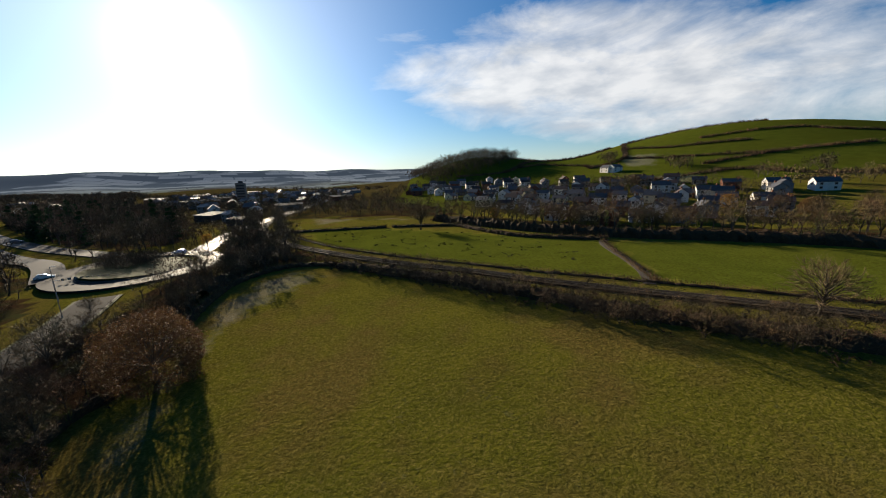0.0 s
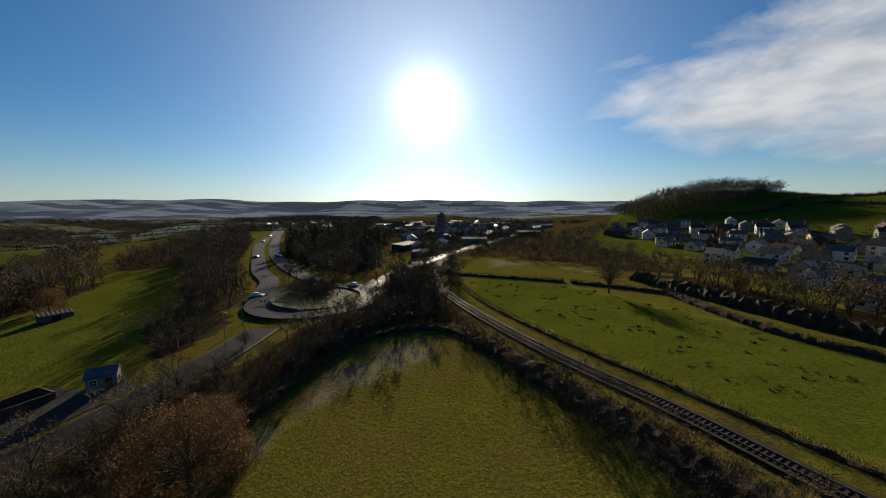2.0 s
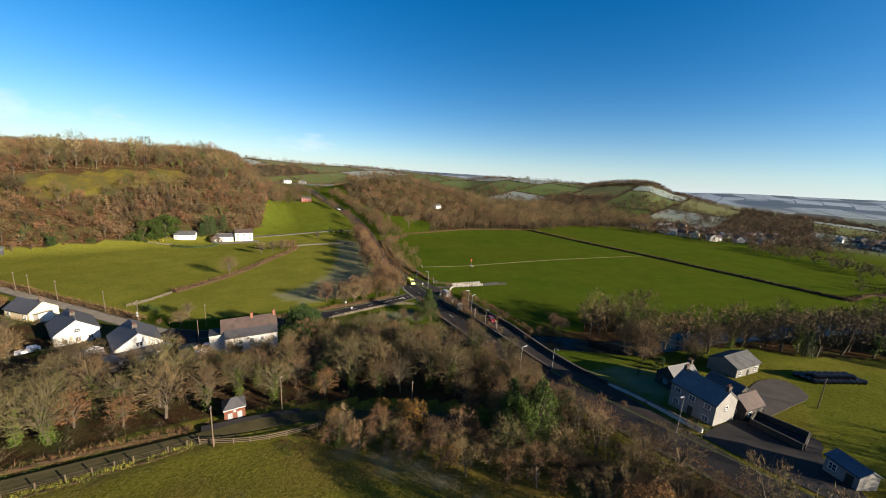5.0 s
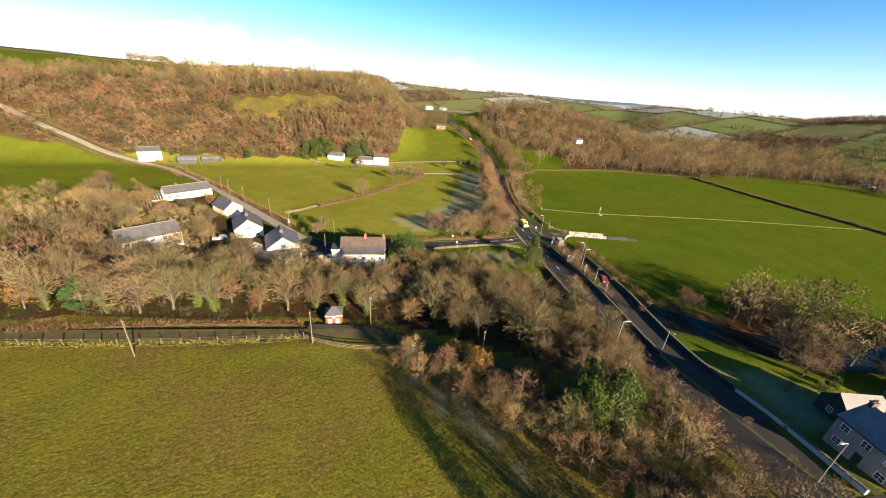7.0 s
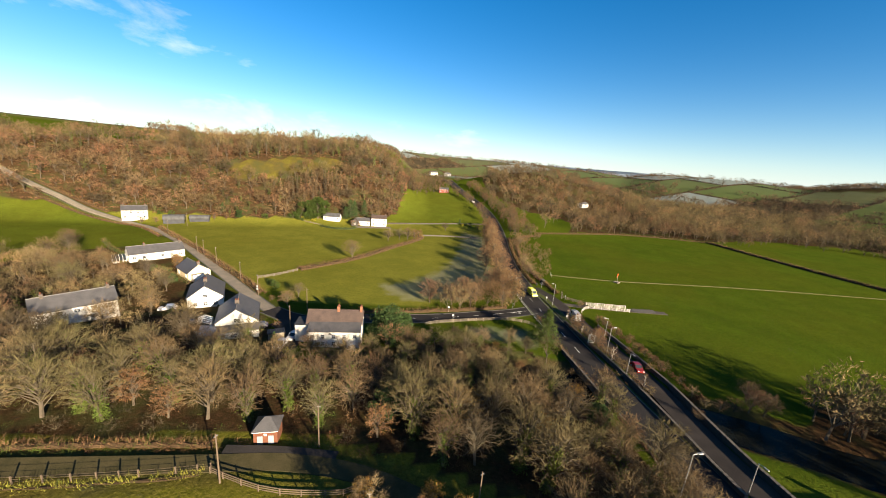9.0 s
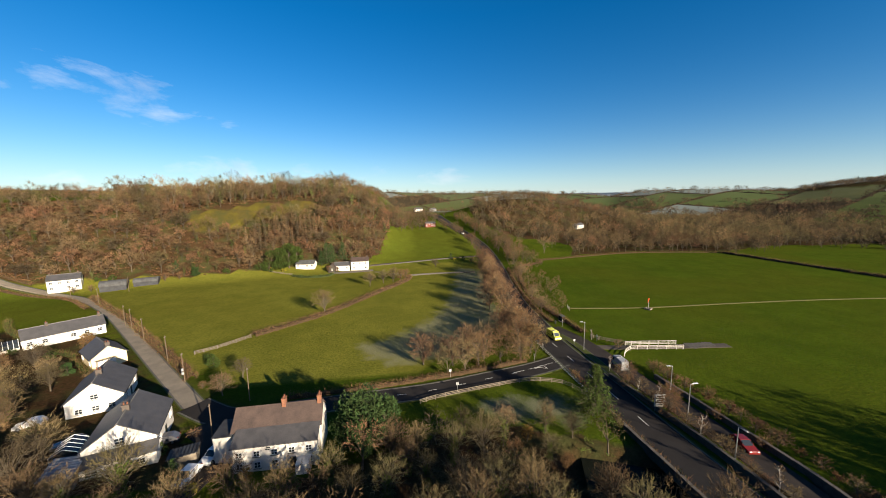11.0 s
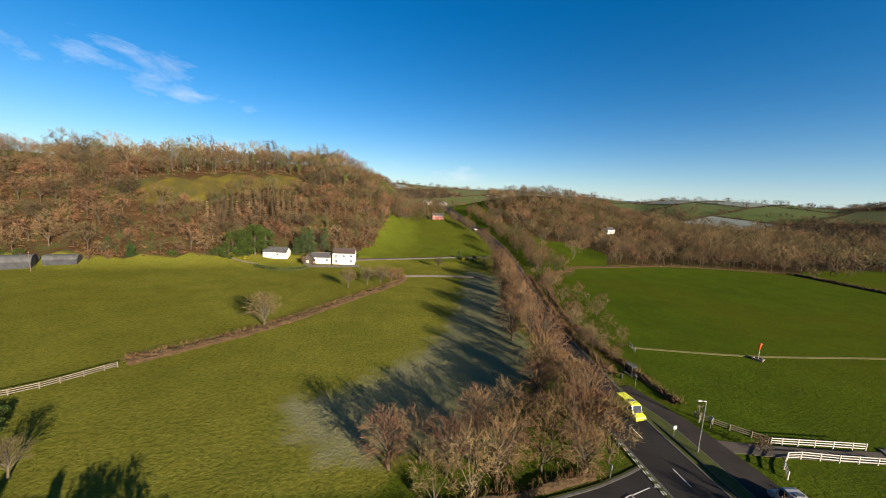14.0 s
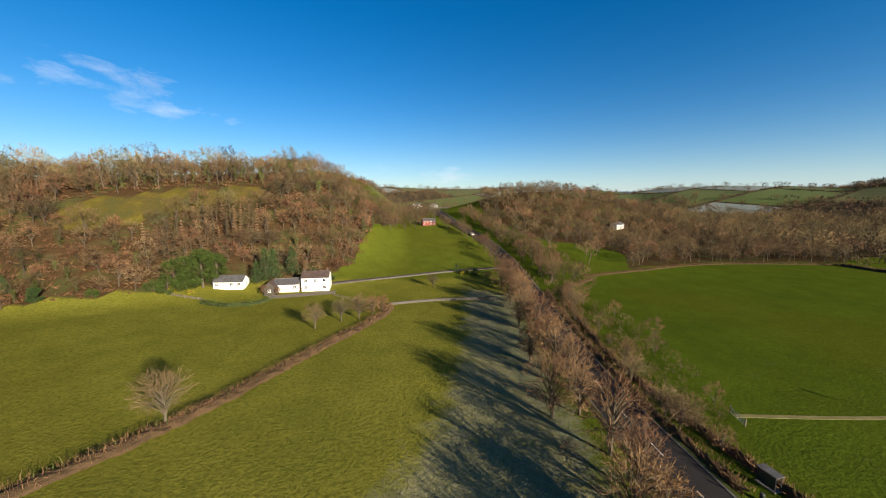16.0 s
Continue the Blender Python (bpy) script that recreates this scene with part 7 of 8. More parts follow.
def lean_to(root, x, y, L, W, h0, h1, rot, wall, roof):
    """A single-pitch extension under an existing house."""
    bm = bmesh.new()
    prism(bm, [(-W / 2, -1.0), (W / 2, -1.0), (W / 2, h1), (-W / 2, h0)], -L / 2, L / 2)
    ob = part("extension", bm, M[wall], root)
    ob.matrix_basis = pose(x, y, 0, 0, 0, rot)
    rb = bmesh.new()
    prism(rb, [(-W / 2 - .2, h0 - .02), (W / 2, h1 + .02), (W / 2, h1 + .16), (-W / 2 - .2, h0 + .12)], -L / 2 - .15, L / 2 + .15)
    part("roof", rb, M[roof], ob)
    return ob



def pub():
    root = empty("pub", -5.8, -48.2, hz(-6, -46), 182, "white rendered inn with brown roof and two red chimneys", "inn")
    bm = bmesh.new()
    gable_body(bm, 13.6, 5.4, 5.4, 2.3)
    w = part("wall", bm, M["white_wall"], root)
    roof_slabs(root, 13.6, 5.4, 5.4, 2.3, "slate_brown")
    chimney(root, 6.3, 0, 7.6)
    chimney(root, 0.6, 0, 7.6)
    ext = lean_to(root, 0.3, -4.1, 12.6, 3.0, 4.4, 5.5, 0, "white_wall", "slate")
    for s in range(2):
        for b in range(5):
            window(root, -4.9 + b * 2.55, -5.63, 1.35 + s * 1.9, 1.0, 1.0 if s else 1.1, -90)
    d = bmesh.new()
    box(d, 2.9, -5.64, 1.0, 0.95, 0.1, 2.0, bevel=0.02)
    part("door", d, M["door_dark"], root)
    e = bmesh.new()
    box(e, -8.2, -0.6, 2.0, 2.8, 4.6, 5.6)
    part("extension", e, M["white_wall"], root)
    r = bmesh.new()
    box(r, -8.2, -0.6, 4.87, 3.1, 4.9, 0.14)
    part("roof", r, M["tin_dark"], root, "flat dark felt roof")
    s = bmesh.new()
    for k, (dx, dz) in enumerate(((0, 0.16), (0, -0.14))):
        box(s, -0.6, -5.66, 3.9 + dz, 0.85 if k else 0.6, 0.04, 0.16)
    part("sign", s, M["tin_dark"], root, "dark painted lettering bars on the wall")
    p = bmesh.new()
    box(p, 4.6, -6.6, 0.9, 2.0, 1.8, 2.0)
    part("porch", p, M["white_wall"], root)


pub()


def gabled_white(x, y, rot, L, W, e, r, label, wall="white_wall", roof="slate", canopy=False):
    """A house that turns its gable to the river: windows in the gable, and a low canopy roof in front where it has one."""
    root = house("house", x, y, rot, L, W, e, r, wall, roof, label, storeys=1, bays=3, chims=((-0.1, 0.0),), ends=False)
    fh = e
    for wx in (-0.28, 0.0, 0.28):
        window(root, -L / 2 - 0.04, wx * W, 1.4, 1.2, 1.1, 180)
    window(root, -L / 2 - 0.04, 0.0, e + 0.4, 1.3, 1.1, 180)
    if canopy:
        lean_to(root, -L / 2 - 1.1, 0.2, W + 1.0, 2.2, 2.3, 3.1, -90, wall, roof)
        for wx in (-0.3, 0.05, 0.32):
            window(root, -L / 2 - 2.24, wx * W, 1.3, 1.5, 0.9, 180)
    return root


hd = gabled_white(20.4, -52.6, -70, 11.5, 9.2, 3.9, 3.2, "white gabled house with a dark slate roof and canopy", canopy=True)
gabled_white(37.4, -69.8, -66, 12, 8.8, 3.4, 3.3, "white gabled house with a steep slate roof")
hc = house("house", 53.6, -92, -42, 10.5, 7, 3.0, 2.6, "cream_wall", "slate", "cream house with dark roof and white dormer", storeys=1, bays=3)
lean_to(hc, -5.8, 1.0, 3.4, 4.0, 2.0, 2.8, 90, "white_wall", "slate")
house("cottage", 79.2, -112, 45, 18, 6.2, 3.2, 2.4, "white_wall", "slate", "long low white cottage with a slate roof", storeys=1, bays=6, chims=((-0.45, 0), (0.2, 0)))
house("house", 134.8, -181, 31, 11.5, 7, 5.0, 2.2, "white_wall", "slate", "plain white house beside the lane", chims=((-0.42, 0), (0.42, 0)))
house("house", 59, -52.2, 45, 15, 7, 4.4, 2.5, "white_wall", "slate", "long white house among the trees with two chimneys", bays=5, chims=((-0.42, 0), (0.35, 0)))


def conservatory(x, y, rot, L, W, h, label):
    root = empty("conservatory", x, y, hz(x, y), rot, label, "conservatory")
    b = bmesh.new()
    box(b, 0, 0, 0.1, L, W, 1.2)
    part("base_wall", b, M["white_wall"], root)
    g = bmesh.new()
    prism(g, [(-W / 2 + .05, 0.7), (W / 2 - .05, 0.7), (W / 2 - .05, h), (0, h + 0.9), (-W / 2 + .05, h)], -L / 2 + .05, L / 2 - .05)
    part("glazing", g, M["glass"], root)
    for k in range(5):
        f = bmesh.new()
        px = -L / 2 + k * L / 4
        for s in (-1, 1):
            box(f, px, s * W / 2, h / 2 + 0.3, 0.1, 0.1, h - 0.6)
            tube(f, (px, s * W / 2, h), (px, 0, h + 0.92), 0.05, 0.05, 4)
        part("frame", f, M["frame_white"], root)


conservatory(27.4, -49.4, -70, 4.2, 3.4, 2.2, "white framed conservatory beside the house")
conservatory(87.5, -104, 45, 4.0, 3.2, 2.1, "white framed conservatory at the cottage end")


def low_shed(name, x, y, rot, L, W, h0, h1, wall, roof, label, ribs=8):
    """A single-pitch shed with a ribbed metal roof."""
    root = empty(name, x, y, hz(x, y), rot, label, "shed")
    bm = bmesh.new()
    prism(bm, [(-W / 2, -0.8), (W / 2, -0.8), (W / 2, h1), (-W / 2, h0)], -L / 2, L / 2)
    part("wall", bm, M[wall], root)
    rb = bmesh.new()
    n = ribs * 4
    rows = [[rb.verts.new((-L / 2 - .2 + (L + .4) * k / n, s * (W / 2 + .2), (h0 if s < 0 else h1) + dz + (0.07 if k % 4 in (1, 2) else 0.0))) for k in range(n + 1)] for s, dz in ((-1, 0.06), (1, 0.09), (1, 0.01), (-1, -0.02))]
    for k in range(n):
        for a in range(4):
            rb.faces.new((rows[a][k], rows[a][k + 1], rows[(a + 1) % 4][k + 1], rows[(a + 1) % 4][k]))
    for k in (0, n):
        rb.faces.new([rows[a][k] for a in range(4)])
    bmesh.ops.recalc_face_normals(rb, faces=rb.faces[:])
    part("roof", rb, M[roof], root)
    d = bmesh.new()
    box(d, 0, -W / 2 - 0.03, h0 * 0.45, min(2.2, L * 0.3), 0.08, h0 * 0.85)
    part("door", d, M["door_dark"], root)
    return root


def arched_barn(x, y, rot, L, W, h, label):
    root = empty("barn", x, y, hz(x, y), rot, label, "barn")
    out = [(-W / 2, -0.8)] + [(-W / 2 * math.cos(math.pi * k / 10), h * 0.45 + h * 0.55 * math.sin(math.pi * k / 10)) for k in range(11)] + [(W / 2, -0.8)]
    bm = bmesh.new()
    prism(bm, out, -L / 2, L / 2)
    part("wall", bm, M["tin_dark"], root)
    rb = bmesh.new()
    arc = out[1:-1]
    prism(rb, arc + [(y1 * 1.03, z1 + .08) for y1, z1 in arc[::-1]], -L / 2 - .2, L / 2 + .2)
    part("roof", rb, M["tin_worn"], root)
    d = bmesh.new()
    box(d, L / 2 + 0.03, 0, h * 0.3, 0.08, W * 0.5, h * 0.6)
    part("door", d, M["door_dark"], root)


low_shed("shed", 23.4, -43.4, -70, 5, 3.2, 2.2, 2.8, "concrete", "tin", "low concrete shed with a rusty tin roof")
low_shed("shed", 8.5, -45.8, 20, 3.6, 3.0, 2.0, 2.4, "timber", "tin_dark", "small dark timber shed with felt roof")
arched_barn(114, -181.5, 25, 10, 7, 4.4, "dark barn with a curved corrugated roof")
arched_barn(103, -187.5, 20, 10, 5, 3.2, "low dark barn with a curved corrugated roof")

# under the hill
house("farmhouse", -3.6, -210, 2, 10.5, 6.5, 5.2, 1.9, "white_wall", "slate_brown", "white two-storey farmhouse under the wooded hill", bays=3, chims=((-0.42, 0), (0.42, 0)))
bpy.context.view_layer.update()
house("cottage", 7.2, -208.5, 4, 9.0, 5, 2.8, 1.7, "white_wall", "slate", "low white cottage beside the farmhouse", storeys=1, bays=3, chims=())
house("cottage", 12.5, -205.5, 94, 5.0, 4.2, 2.8, 1.9, "stone_wall", "slate_brown", "small stone outbuilding with a brown roof", storeys=1, bays=1, chims=())
hb = house("bungalow", 28.5, -209.8, -4, 11, 5.5, 2.3, 1.8, "white_wall", "tin_worn", "low bungalow with a pale grey roof", storeys=1, chims=())

# by the main road
house("red_house", -60.5, -334, 4, 10, 6, 3.3, 1.2, "red_wall", "slate", "red and white house at the bend of the road")
house("house", -217, -334, 30, 12, 6, 3.0, 1.8, "white_wall", "slate", "white house among the trees of the knoll", storeys=1, chims=())

# the farm beside the bridge
fh = house("stone_house", -90.2, 28.6, 84, 9.0, 7.0, 5.2, 2.5, "grey_wall", "slate_grey", "grey rendered farmhouse with a blue slate roof", bays=3, chims=((-0.46, 0), (0.46, 0)))
lean_to(fh, -0.6, 5.4, 8.0, 3.6, 5.2, 2.9, 0, "grey_wall", "slate_grey")
house("cottage", -99.5, 19.2, 172, 8.5, 5, 3.0, 2.3, "stone_wall", "slate", "small stone cottage behind the garden", storeys=1, bays=2, chims=((0.45, 0),))
house("outhouse", -98.5, 33.0, 174, 6.5, 4, 2.8, 1.9, "stone_wall", "slate_brown", "small gabled outhouse with a mossy roof", storeys=1, bays=2, chims=())
house("outhouse", -104.5, 27.5, 84, 7, 4.6, 2.7, 1.6, "stone_wall", "slate", "low outbuilding roofed with dark slate", storeys=1, bays=2, chims=())
house("barn", -124.5, 21.3, 176, 11.5, 7, 3.2, 1.8, "concrete", "tin_worn", "barn with a grey corrugated roof and skylights", storeys=1, bays=3, chims=(), ends=False)
house("shed", -89.4, 50.2, 64, 4.6, 3.4, 2.7, 0.9, "grey_wall", "tin_blue", "grey shed with a slate blue metal roof", storeys=1, bays=2, chims=(), ends=False)
low_shed("field_shelter", -172, 58.5, 86, 8.5, 4.0, 1.9, 2.4, "timber", "slate_brown", "open timber field shelter with rusty roof")


def brick_hut(x, y, rot):
    root = empty("brick_hut", x, y, hz(x, y), rot, "small red brick hut with hipped slate roof", "hut")
    bm = bmesh.new()
    box(bm, 0, 0, 1.0, 3.9, 3.6, 3.8)
    part("wall", bm, M["brick"], root)
    fb = bmesh.new()
    box(fb, 0, 0, 2.84, 4.25, 3.95, 0.2)
    part("fascia", fb, M["frame_white"], root)
    rb = bmesh.new()
    a = [rb.verts.new(c) for c in ((-2.25, -2.1, 2.95), (2.25, -2.1, 2.95), (2.25, 2.1, 2.95), (-2.25, 2.1, 2.95), (-0.5, 0, 4.5), (0.5, 0, 4.5))]
    for f in ((0, 1, 5, 4), (1, 2, 5), (2, 3, 4, 5), (3, 0, 4), (3, 2, 1, 0)):
        rb.faces.new([a[i] for i in f])
    part("roof", rb, M["slate"], root)
    for px in (-0.9, 0.9):
        d = bmesh.new()
        box(d, px, 1.83, 1.1, 0.9, 0.08, 1.7)
        part("door", d, M["tin"], root)
    s = bmesh.new()
    box(s, 0, 1.84, 2.2, 0.5, 0.05, 0.4)
    part("notice", s, M["sign_white"], root)


brick_hut(-2.9, -10.3, 6)
bpy.data.objects["brick_hut"].scale = (0.86, 0.86, 0.86)


# ---- suburb, town and villages ----
def small_house(x, y, rot, L, W, e, r, wall, roof, label, group, name="house", sheds=False):
    """A house seen from afar: walls, roof, chimney and the windows of both fronts."""
    root = empty(name, x, y, hz(x, y), rot, label, "warehouse" if sheds else "house", group)
    bm = bmesh.new()
    prism(bm, [(-W / 2, -2.0), (W / 2, -2.0), (W / 2, e), (0, e + r - 0.06), (-W / 2, e)], -L / 2, L / 2)
    part("wall", bm, M[wall], root)
    rb = bmesh.new()
    k = 1.08
    prism(rb, [(-W / 2 * k, e - r * (k - 1)), (0, e + r), (W / 2 * k, e - r * (k - 1)), (W / 2 * k, e - r * (k - 1) + .18), (0, e + r + .18), (-W / 2 * k, e - r * (k - 1) + .18)], -L / 2 - .25, L / 2 + .25)
    part("roof", rb, M[roof], root)
    if not sheds:
        cb = bmesh.new()
        box(cb, L * 0.38, 0, e + r + 0.3, 0.6, 0.9, 1.6)
        part("chimney", cb, M["chimney"], root)
    if sheds:
        for s in (-1, 1):
            d = bmesh.new()
            box(d, 0, s * (W / 2 + .03), e * 0.35, L * 0.2, .08, e * 0.7)
            part("door", d, M["tin_dark"], root)
    else:
        for s in (-1, 1):
            for px, pz in ((-0.28, e * 0.28), (0.28, e * 0.28), (-0.28, e * 0.76), (0.28, e * 0.76)):
                wb = bmesh.new()
                box(wb, px * L, s * (W / 2 + .02), pz, 1.3, .06, 1.15)
                part("window", wb, M["glass"], root)
        for s in (-1, 1):
            wb = bmesh.new()
            box(wb, s * (L / 2 + .02), 0, e * 0.72, .06, 1.2, 1.1)
            part("window", wb, M["glass"], root)
    return root


SUBURB = [(50, 150), (100, 136), (150, 150), (205, 205), (190, 250), (150, 300), (95, 350), (60, 395), (20, 400), (-20, 420), (-50, 390), (-10, 330), (20, 270), (30, 210)]
walls = ["white_wall", "grey_wall", "cream_wall", "grey_wall", "white_wall", "brick"]
spots = scatter(SUBURB, 15.5, 41)
for i, (x, y) in enumerate(spots):
    rot = math.degrees(math.atan2(-0.62, 1.0)) + rand.choice((0, 0, 90)) + rand.uniform(-8, 8) + (30 if y > 300 else 0)
    w = rand.choice(walls)
    small_house(x, y, rot, rand.uniform(7.5, 10.5), rand.uniform(6, 7.4), rand.choice((2.8, 4.3, 4.7)), rand.uniform(1.9, 2.6), w, rand.choice(("slate", "slate", "slate_brown")), {"white_wall": "white house with a dark roof in the suburb", "cream_wall": "cream house with a dark roof in the suburb", "grey_wall": "grey house with a dark roof in the suburb", "brick": "brick house with a dark roof in the suburb"}[w], "houses of the suburb")
TOWN = [(-125, 205), (-118, 330), (-100, 420), (-140, 560), (-300, 640), (-420, 560), (-360, 420), (-250, 330), (-170, 260)]
for i, (x, y) in enumerate(scatter(TOWN, 24, 43)):
    if i % 5 == 0:
        small_house(x, y, 25 + rand.uniform(-10, 10), rand.uniform(16, 28), rand.uniform(9, 13), rand.uniform(3.5, 5), rand.uniform(1, 1.6), rand.choice(("tin_dark", "grey_wall", "brick")), rand.choice(("tin_worn", "tin_blue", "tin_dark")), "large metal clad warehouse in the town", "warehouses of the town", "warehouse", True)
    else:
        small_house(x, y, rand.uniform(0, 180), rand.uniform(8, 12), rand.uniform(6.5, 8), rand.uniform(4, 5.5), rand.uniform(2, 3), rand.choice(walls), "slate", "town house with a slate roof", "houses of the town")
for poly, gap, seed in (([(-470, -235), (-560, -215), (-600, -120), (-520, -95), (-450, -130)], 13.5, 45), ([(-660, -80), (-790, -20), (-800, 50), (-700, 40), (-620, -30)], 15.5, 47), ([(-420, 300), (-520, 380), (-640, 420), (-560, 500), (-430, 420)], 26, 49)):
    for x, y in scatter(poly, gap, seed):
        small_house(x, y, rand.uniform(0, 180), rand.uniform(8, 13), rand.uniform(6.5, 8), rand.uniform(3, 5.2), rand.uniform(2, 2.8), rand.choice(["white_wall", "white_wall", "white_wall", "cream_wall", "grey_wall"]), rand.choice(("slate", "slate", "slate_brown")), "pale house with a dark roof in the village", "houses of the village")
for x, y, rot in ((172, 357, 20), (166, 362, 110), (199, 212, -20), (153, 205, -25), (146, 238, -25), (215, 200, -20)):
    small_house(x, y, rot, 11, 7.5, 4.6, 2.4, "white_wall", "slate", "white house on the slope of the green hill", "houses of the suburb")
small_house(-70, -640, 20, 14, 8, 5, 2.6, "white_wall", "slate", "white farmhouse on the far green ridge", "far farms")
small_house(-98, -650, 60, 16, 8, 4, 2.4, "grey_wall", "slate", "grey barn on the far green ridge", "far farms", "barn", True)


def tower():
    root = empty("tower", -222, 388, hz(-222, 388), 20, "tall dark concrete tower block in the town", "tower")
    bm = bmesh.new()
    box(bm, 0, 0, 11, 9, 8, 24)
    part("wall", bm, M["concrete"], root)
    for k in range(7):
        for s in (-1, 1):
            w = bmesh.new()
            box(w, 0, s * 4.02, 2.5 + k * 2.9, 7.4, .08, 1.2)
            part("window", w, M["glass"], root)
    r = bmesh.new()
    box(r, 0.5, 0, 24.0, 4, 4, 2)
    part("plant_room", r, M["tin_dark"], root)


tower()
low_shed("warehouse", -157, 236, 100, 28, 10, 3.6, 4.4, "tin_dark", "tin_worn", "long low warehouse with a dark metal roof", 20)
low_shed("warehouse", -122, 206, 105, 18, 8, 3.2, 3.9, "tin_dark", "tin_worn", "low warehouse with a dark metal roof", 16)

# ---- street furniture, walls, fences, vehicles ----
def wall_line(name, pts, h, w, mat, label, cope=True):
    """A masonry wall along a line, with coping stones."""
    line = resample(pts, 2.5)
    nrm = sides(line)
    v, f = [], []
    for p, q in zip(line, nrm):
        z = hz(*p)
        for o, dz in ((w / 2, -0.6), (w / 2, h), (-w / 2, h), (-w / 2, -0.6)):
            v.append((*(p + q * o), z + dz))
    for i in range(len(line) - 1):
        for k in range(3):
            f.append((i * 4 + k, i * 4 + k + 1, i * 4 + 4 + k + 1, i * 4 + 4 + k))
    n = 4 * (len(line) - 1)
    f += [(0, 3, 2, 1), (n, n + 1, n + 2, n + 3)]
    ob = tagged(new(name, mesh_arrays(name, v, f, [M[mat]])), label, "wall")
    if cope:
        fine = resample(pts, 0.8)
        nn = sides(fine)
        cv, cf = [], []
        rng = np.random.default_rng(len(fine))
        for a in range(len(fine) - 1):
            p, q, m = fine[a], fine[a + 1], nn[a]
            d = (q - p) * 0.03
            z, b = hz(*p) + h + 0.01, len(cv)
            t = 0.14 + rng.uniform(-.02, .04)
            for zz in (z, z + t):
                for c, s in ((p + d, 1), (q - d, 1), (q - d, -1), (p + d, -1)):
                    cv.append((*(c + m * s * (w / 2 + .06)), zz))
            cf += [(b + 4, b + 5, b + 6, b + 7), (b, b + 1, b + 5, b + 4), (b + 2, b + 3, b + 7, b + 6), (b + 1, b + 2, b + 6, b + 5), (b + 3, b, b + 4, b + 7)]
        c = new("coping", mesh_arrays("coping", cv, cf, [M["coping"]]))
        c.parent = ob
        tagged(c, kind="stuff")
    return ob


wall_line("parapet_wall", [(-75.4, -62), (-76.4, -51), (-77.6, -36), (-77.0, -20), (-75.6, -8), (-74.6, 1)], 1.1, 0.45, "stone_wall", "stone parapet between the road and the lane")
wall_line("parapet_wall", [(-85.6, -60), (-86.4, -47), (-86.8, -30), (-85, -17), (-83.2, -6), (-82.2, 4), (-82.4, 12)], 1.0, 0.45, "stone_wall", "stone parapet along the old bridge lane")
wall_line("parapet_wall", [(-66.6, -44), (-66.8, -32), (-66.4, -20)], 1.0, 0.4, "stone_wall", "low stone parapet over the river")
wall_line("garden_wall", [(-82.4, 12.5), (-83, 18), (-82.4, 25.5), (-81.6, 33)], 0.9, 0.35, "white_wall", "white painted garden wall of the farmhouse")
for a, b in (((-94.4, 35.8), (-92.8, 44.0)), ((-93.1, 44.1), (-99.3, 43.2)), ((-99.4, 43.0), (-99.8, 35.2)), ((-99.6, 35.0), (-94.7, 35.7))):
    wall_line("yard_wall", [a, b], 1.3, 0.28, "stone_wall", "brown stone wall of a roofless pen", False)
wall_line("track_wall", [(-9, -213.5), (-31, -220.5), (-52.7, -226.4), (-66, -229)], 0.6, 0.3, "coping", "pale wall along the farm track", False)
wall_line("field_wall", [(-33, -185.5), (-44, -187.5), (-56.8, -188.2), (-72, -187.5)], 0.7, 0.5, "coping", "pale stone wall across the pasture")
wall_line("garden_wall", [(12, -199.5), (0, -201), (-12, -203)], 1.0, 0.4, "stone_wall", "stone wall in front of the farmhouse")
strip("farm_track", [(-9, -214.7), (-31, -222), (-52.7, -228), (-70, -231), (-88, -233)], 1.5, -1.5, M["gravel"], 0.12, 2.0)
tagged(bpy.data.objects["farm_track"], "stony track below the wood", "track", kind="structure")


def apron(name, outline, mat, lift, label, category):
    """A paved patch that lies on the ground, with an edge that goes down into the soil."""
    bm = bmesh.new()
    bm.faces.new([bm.verts.new((x, y, 0)) for x, y in resample(list(outline) + [outline[0]], 3.0)[:-1]])
    bmesh.ops.triangulate(bm, faces=bm.faces[:])
    for k in range(2):
        bmesh.ops.subdivide_edges(bm, edges=[e for e in bm.edges if e.calc_length() > 3], cuts=1)
        bmesh.ops.triangulate(bm, faces=bm.faces[:])
    for v in bm.verts:
        v.co.z = hz(v.co.x, v.co.y) + lift
    got = bmesh.ops.extrude_edge_only(bm, edges=[e for e in bm.edges if e.is_boundary])
    for v in got["geom"]:
        if isinstance(v, bmesh.types.BMVert):
            v.co.z -= lift + 0.3
    bmesh.ops.recalc_face_normals(bm, faces=bm.faces[:])
    return tagged(part(name, bm, mat), label, category, kind="structure")


apron("farm_yard", [(-80.2, 33.5), (-80, 42), (-81, 52), (-86, 53), (-91, 48), (-94.5, 46), (-100, 44.5), (-101, 36), (-99, 31), (-93, 33.5), (-86, 33.2)], M["yard_tarmac"], 0.10, "dark worn tarmac farmyard", "yard")
apron("farm_drive", [(-101, 36.5), (-100.5, 31.5), (-112, 29), (-124, 28), (-130, 31), (-124, 37), (-113, 37)], M["gravel"], 0.09, "worn gravel drive behind the farmhouse", "drive")
apron("front_lawn", [(-84, 24.5), (-84.8, 33), (-83, 33.3), (-82.2, 28)], M["verge"], 0.08, "small bright lawn before the farmhouse", "lawn")
tr = strip("field_track", [(-92, -114), (-121.6, -109.5), (-160, -108.5), (-200, -106.5), (-276, -99)], 0.45, -0.45, M["worn_path"], 0.06, 4.0)
tagged(tr, "thin worn line across the pasture", "track", kind="structure")
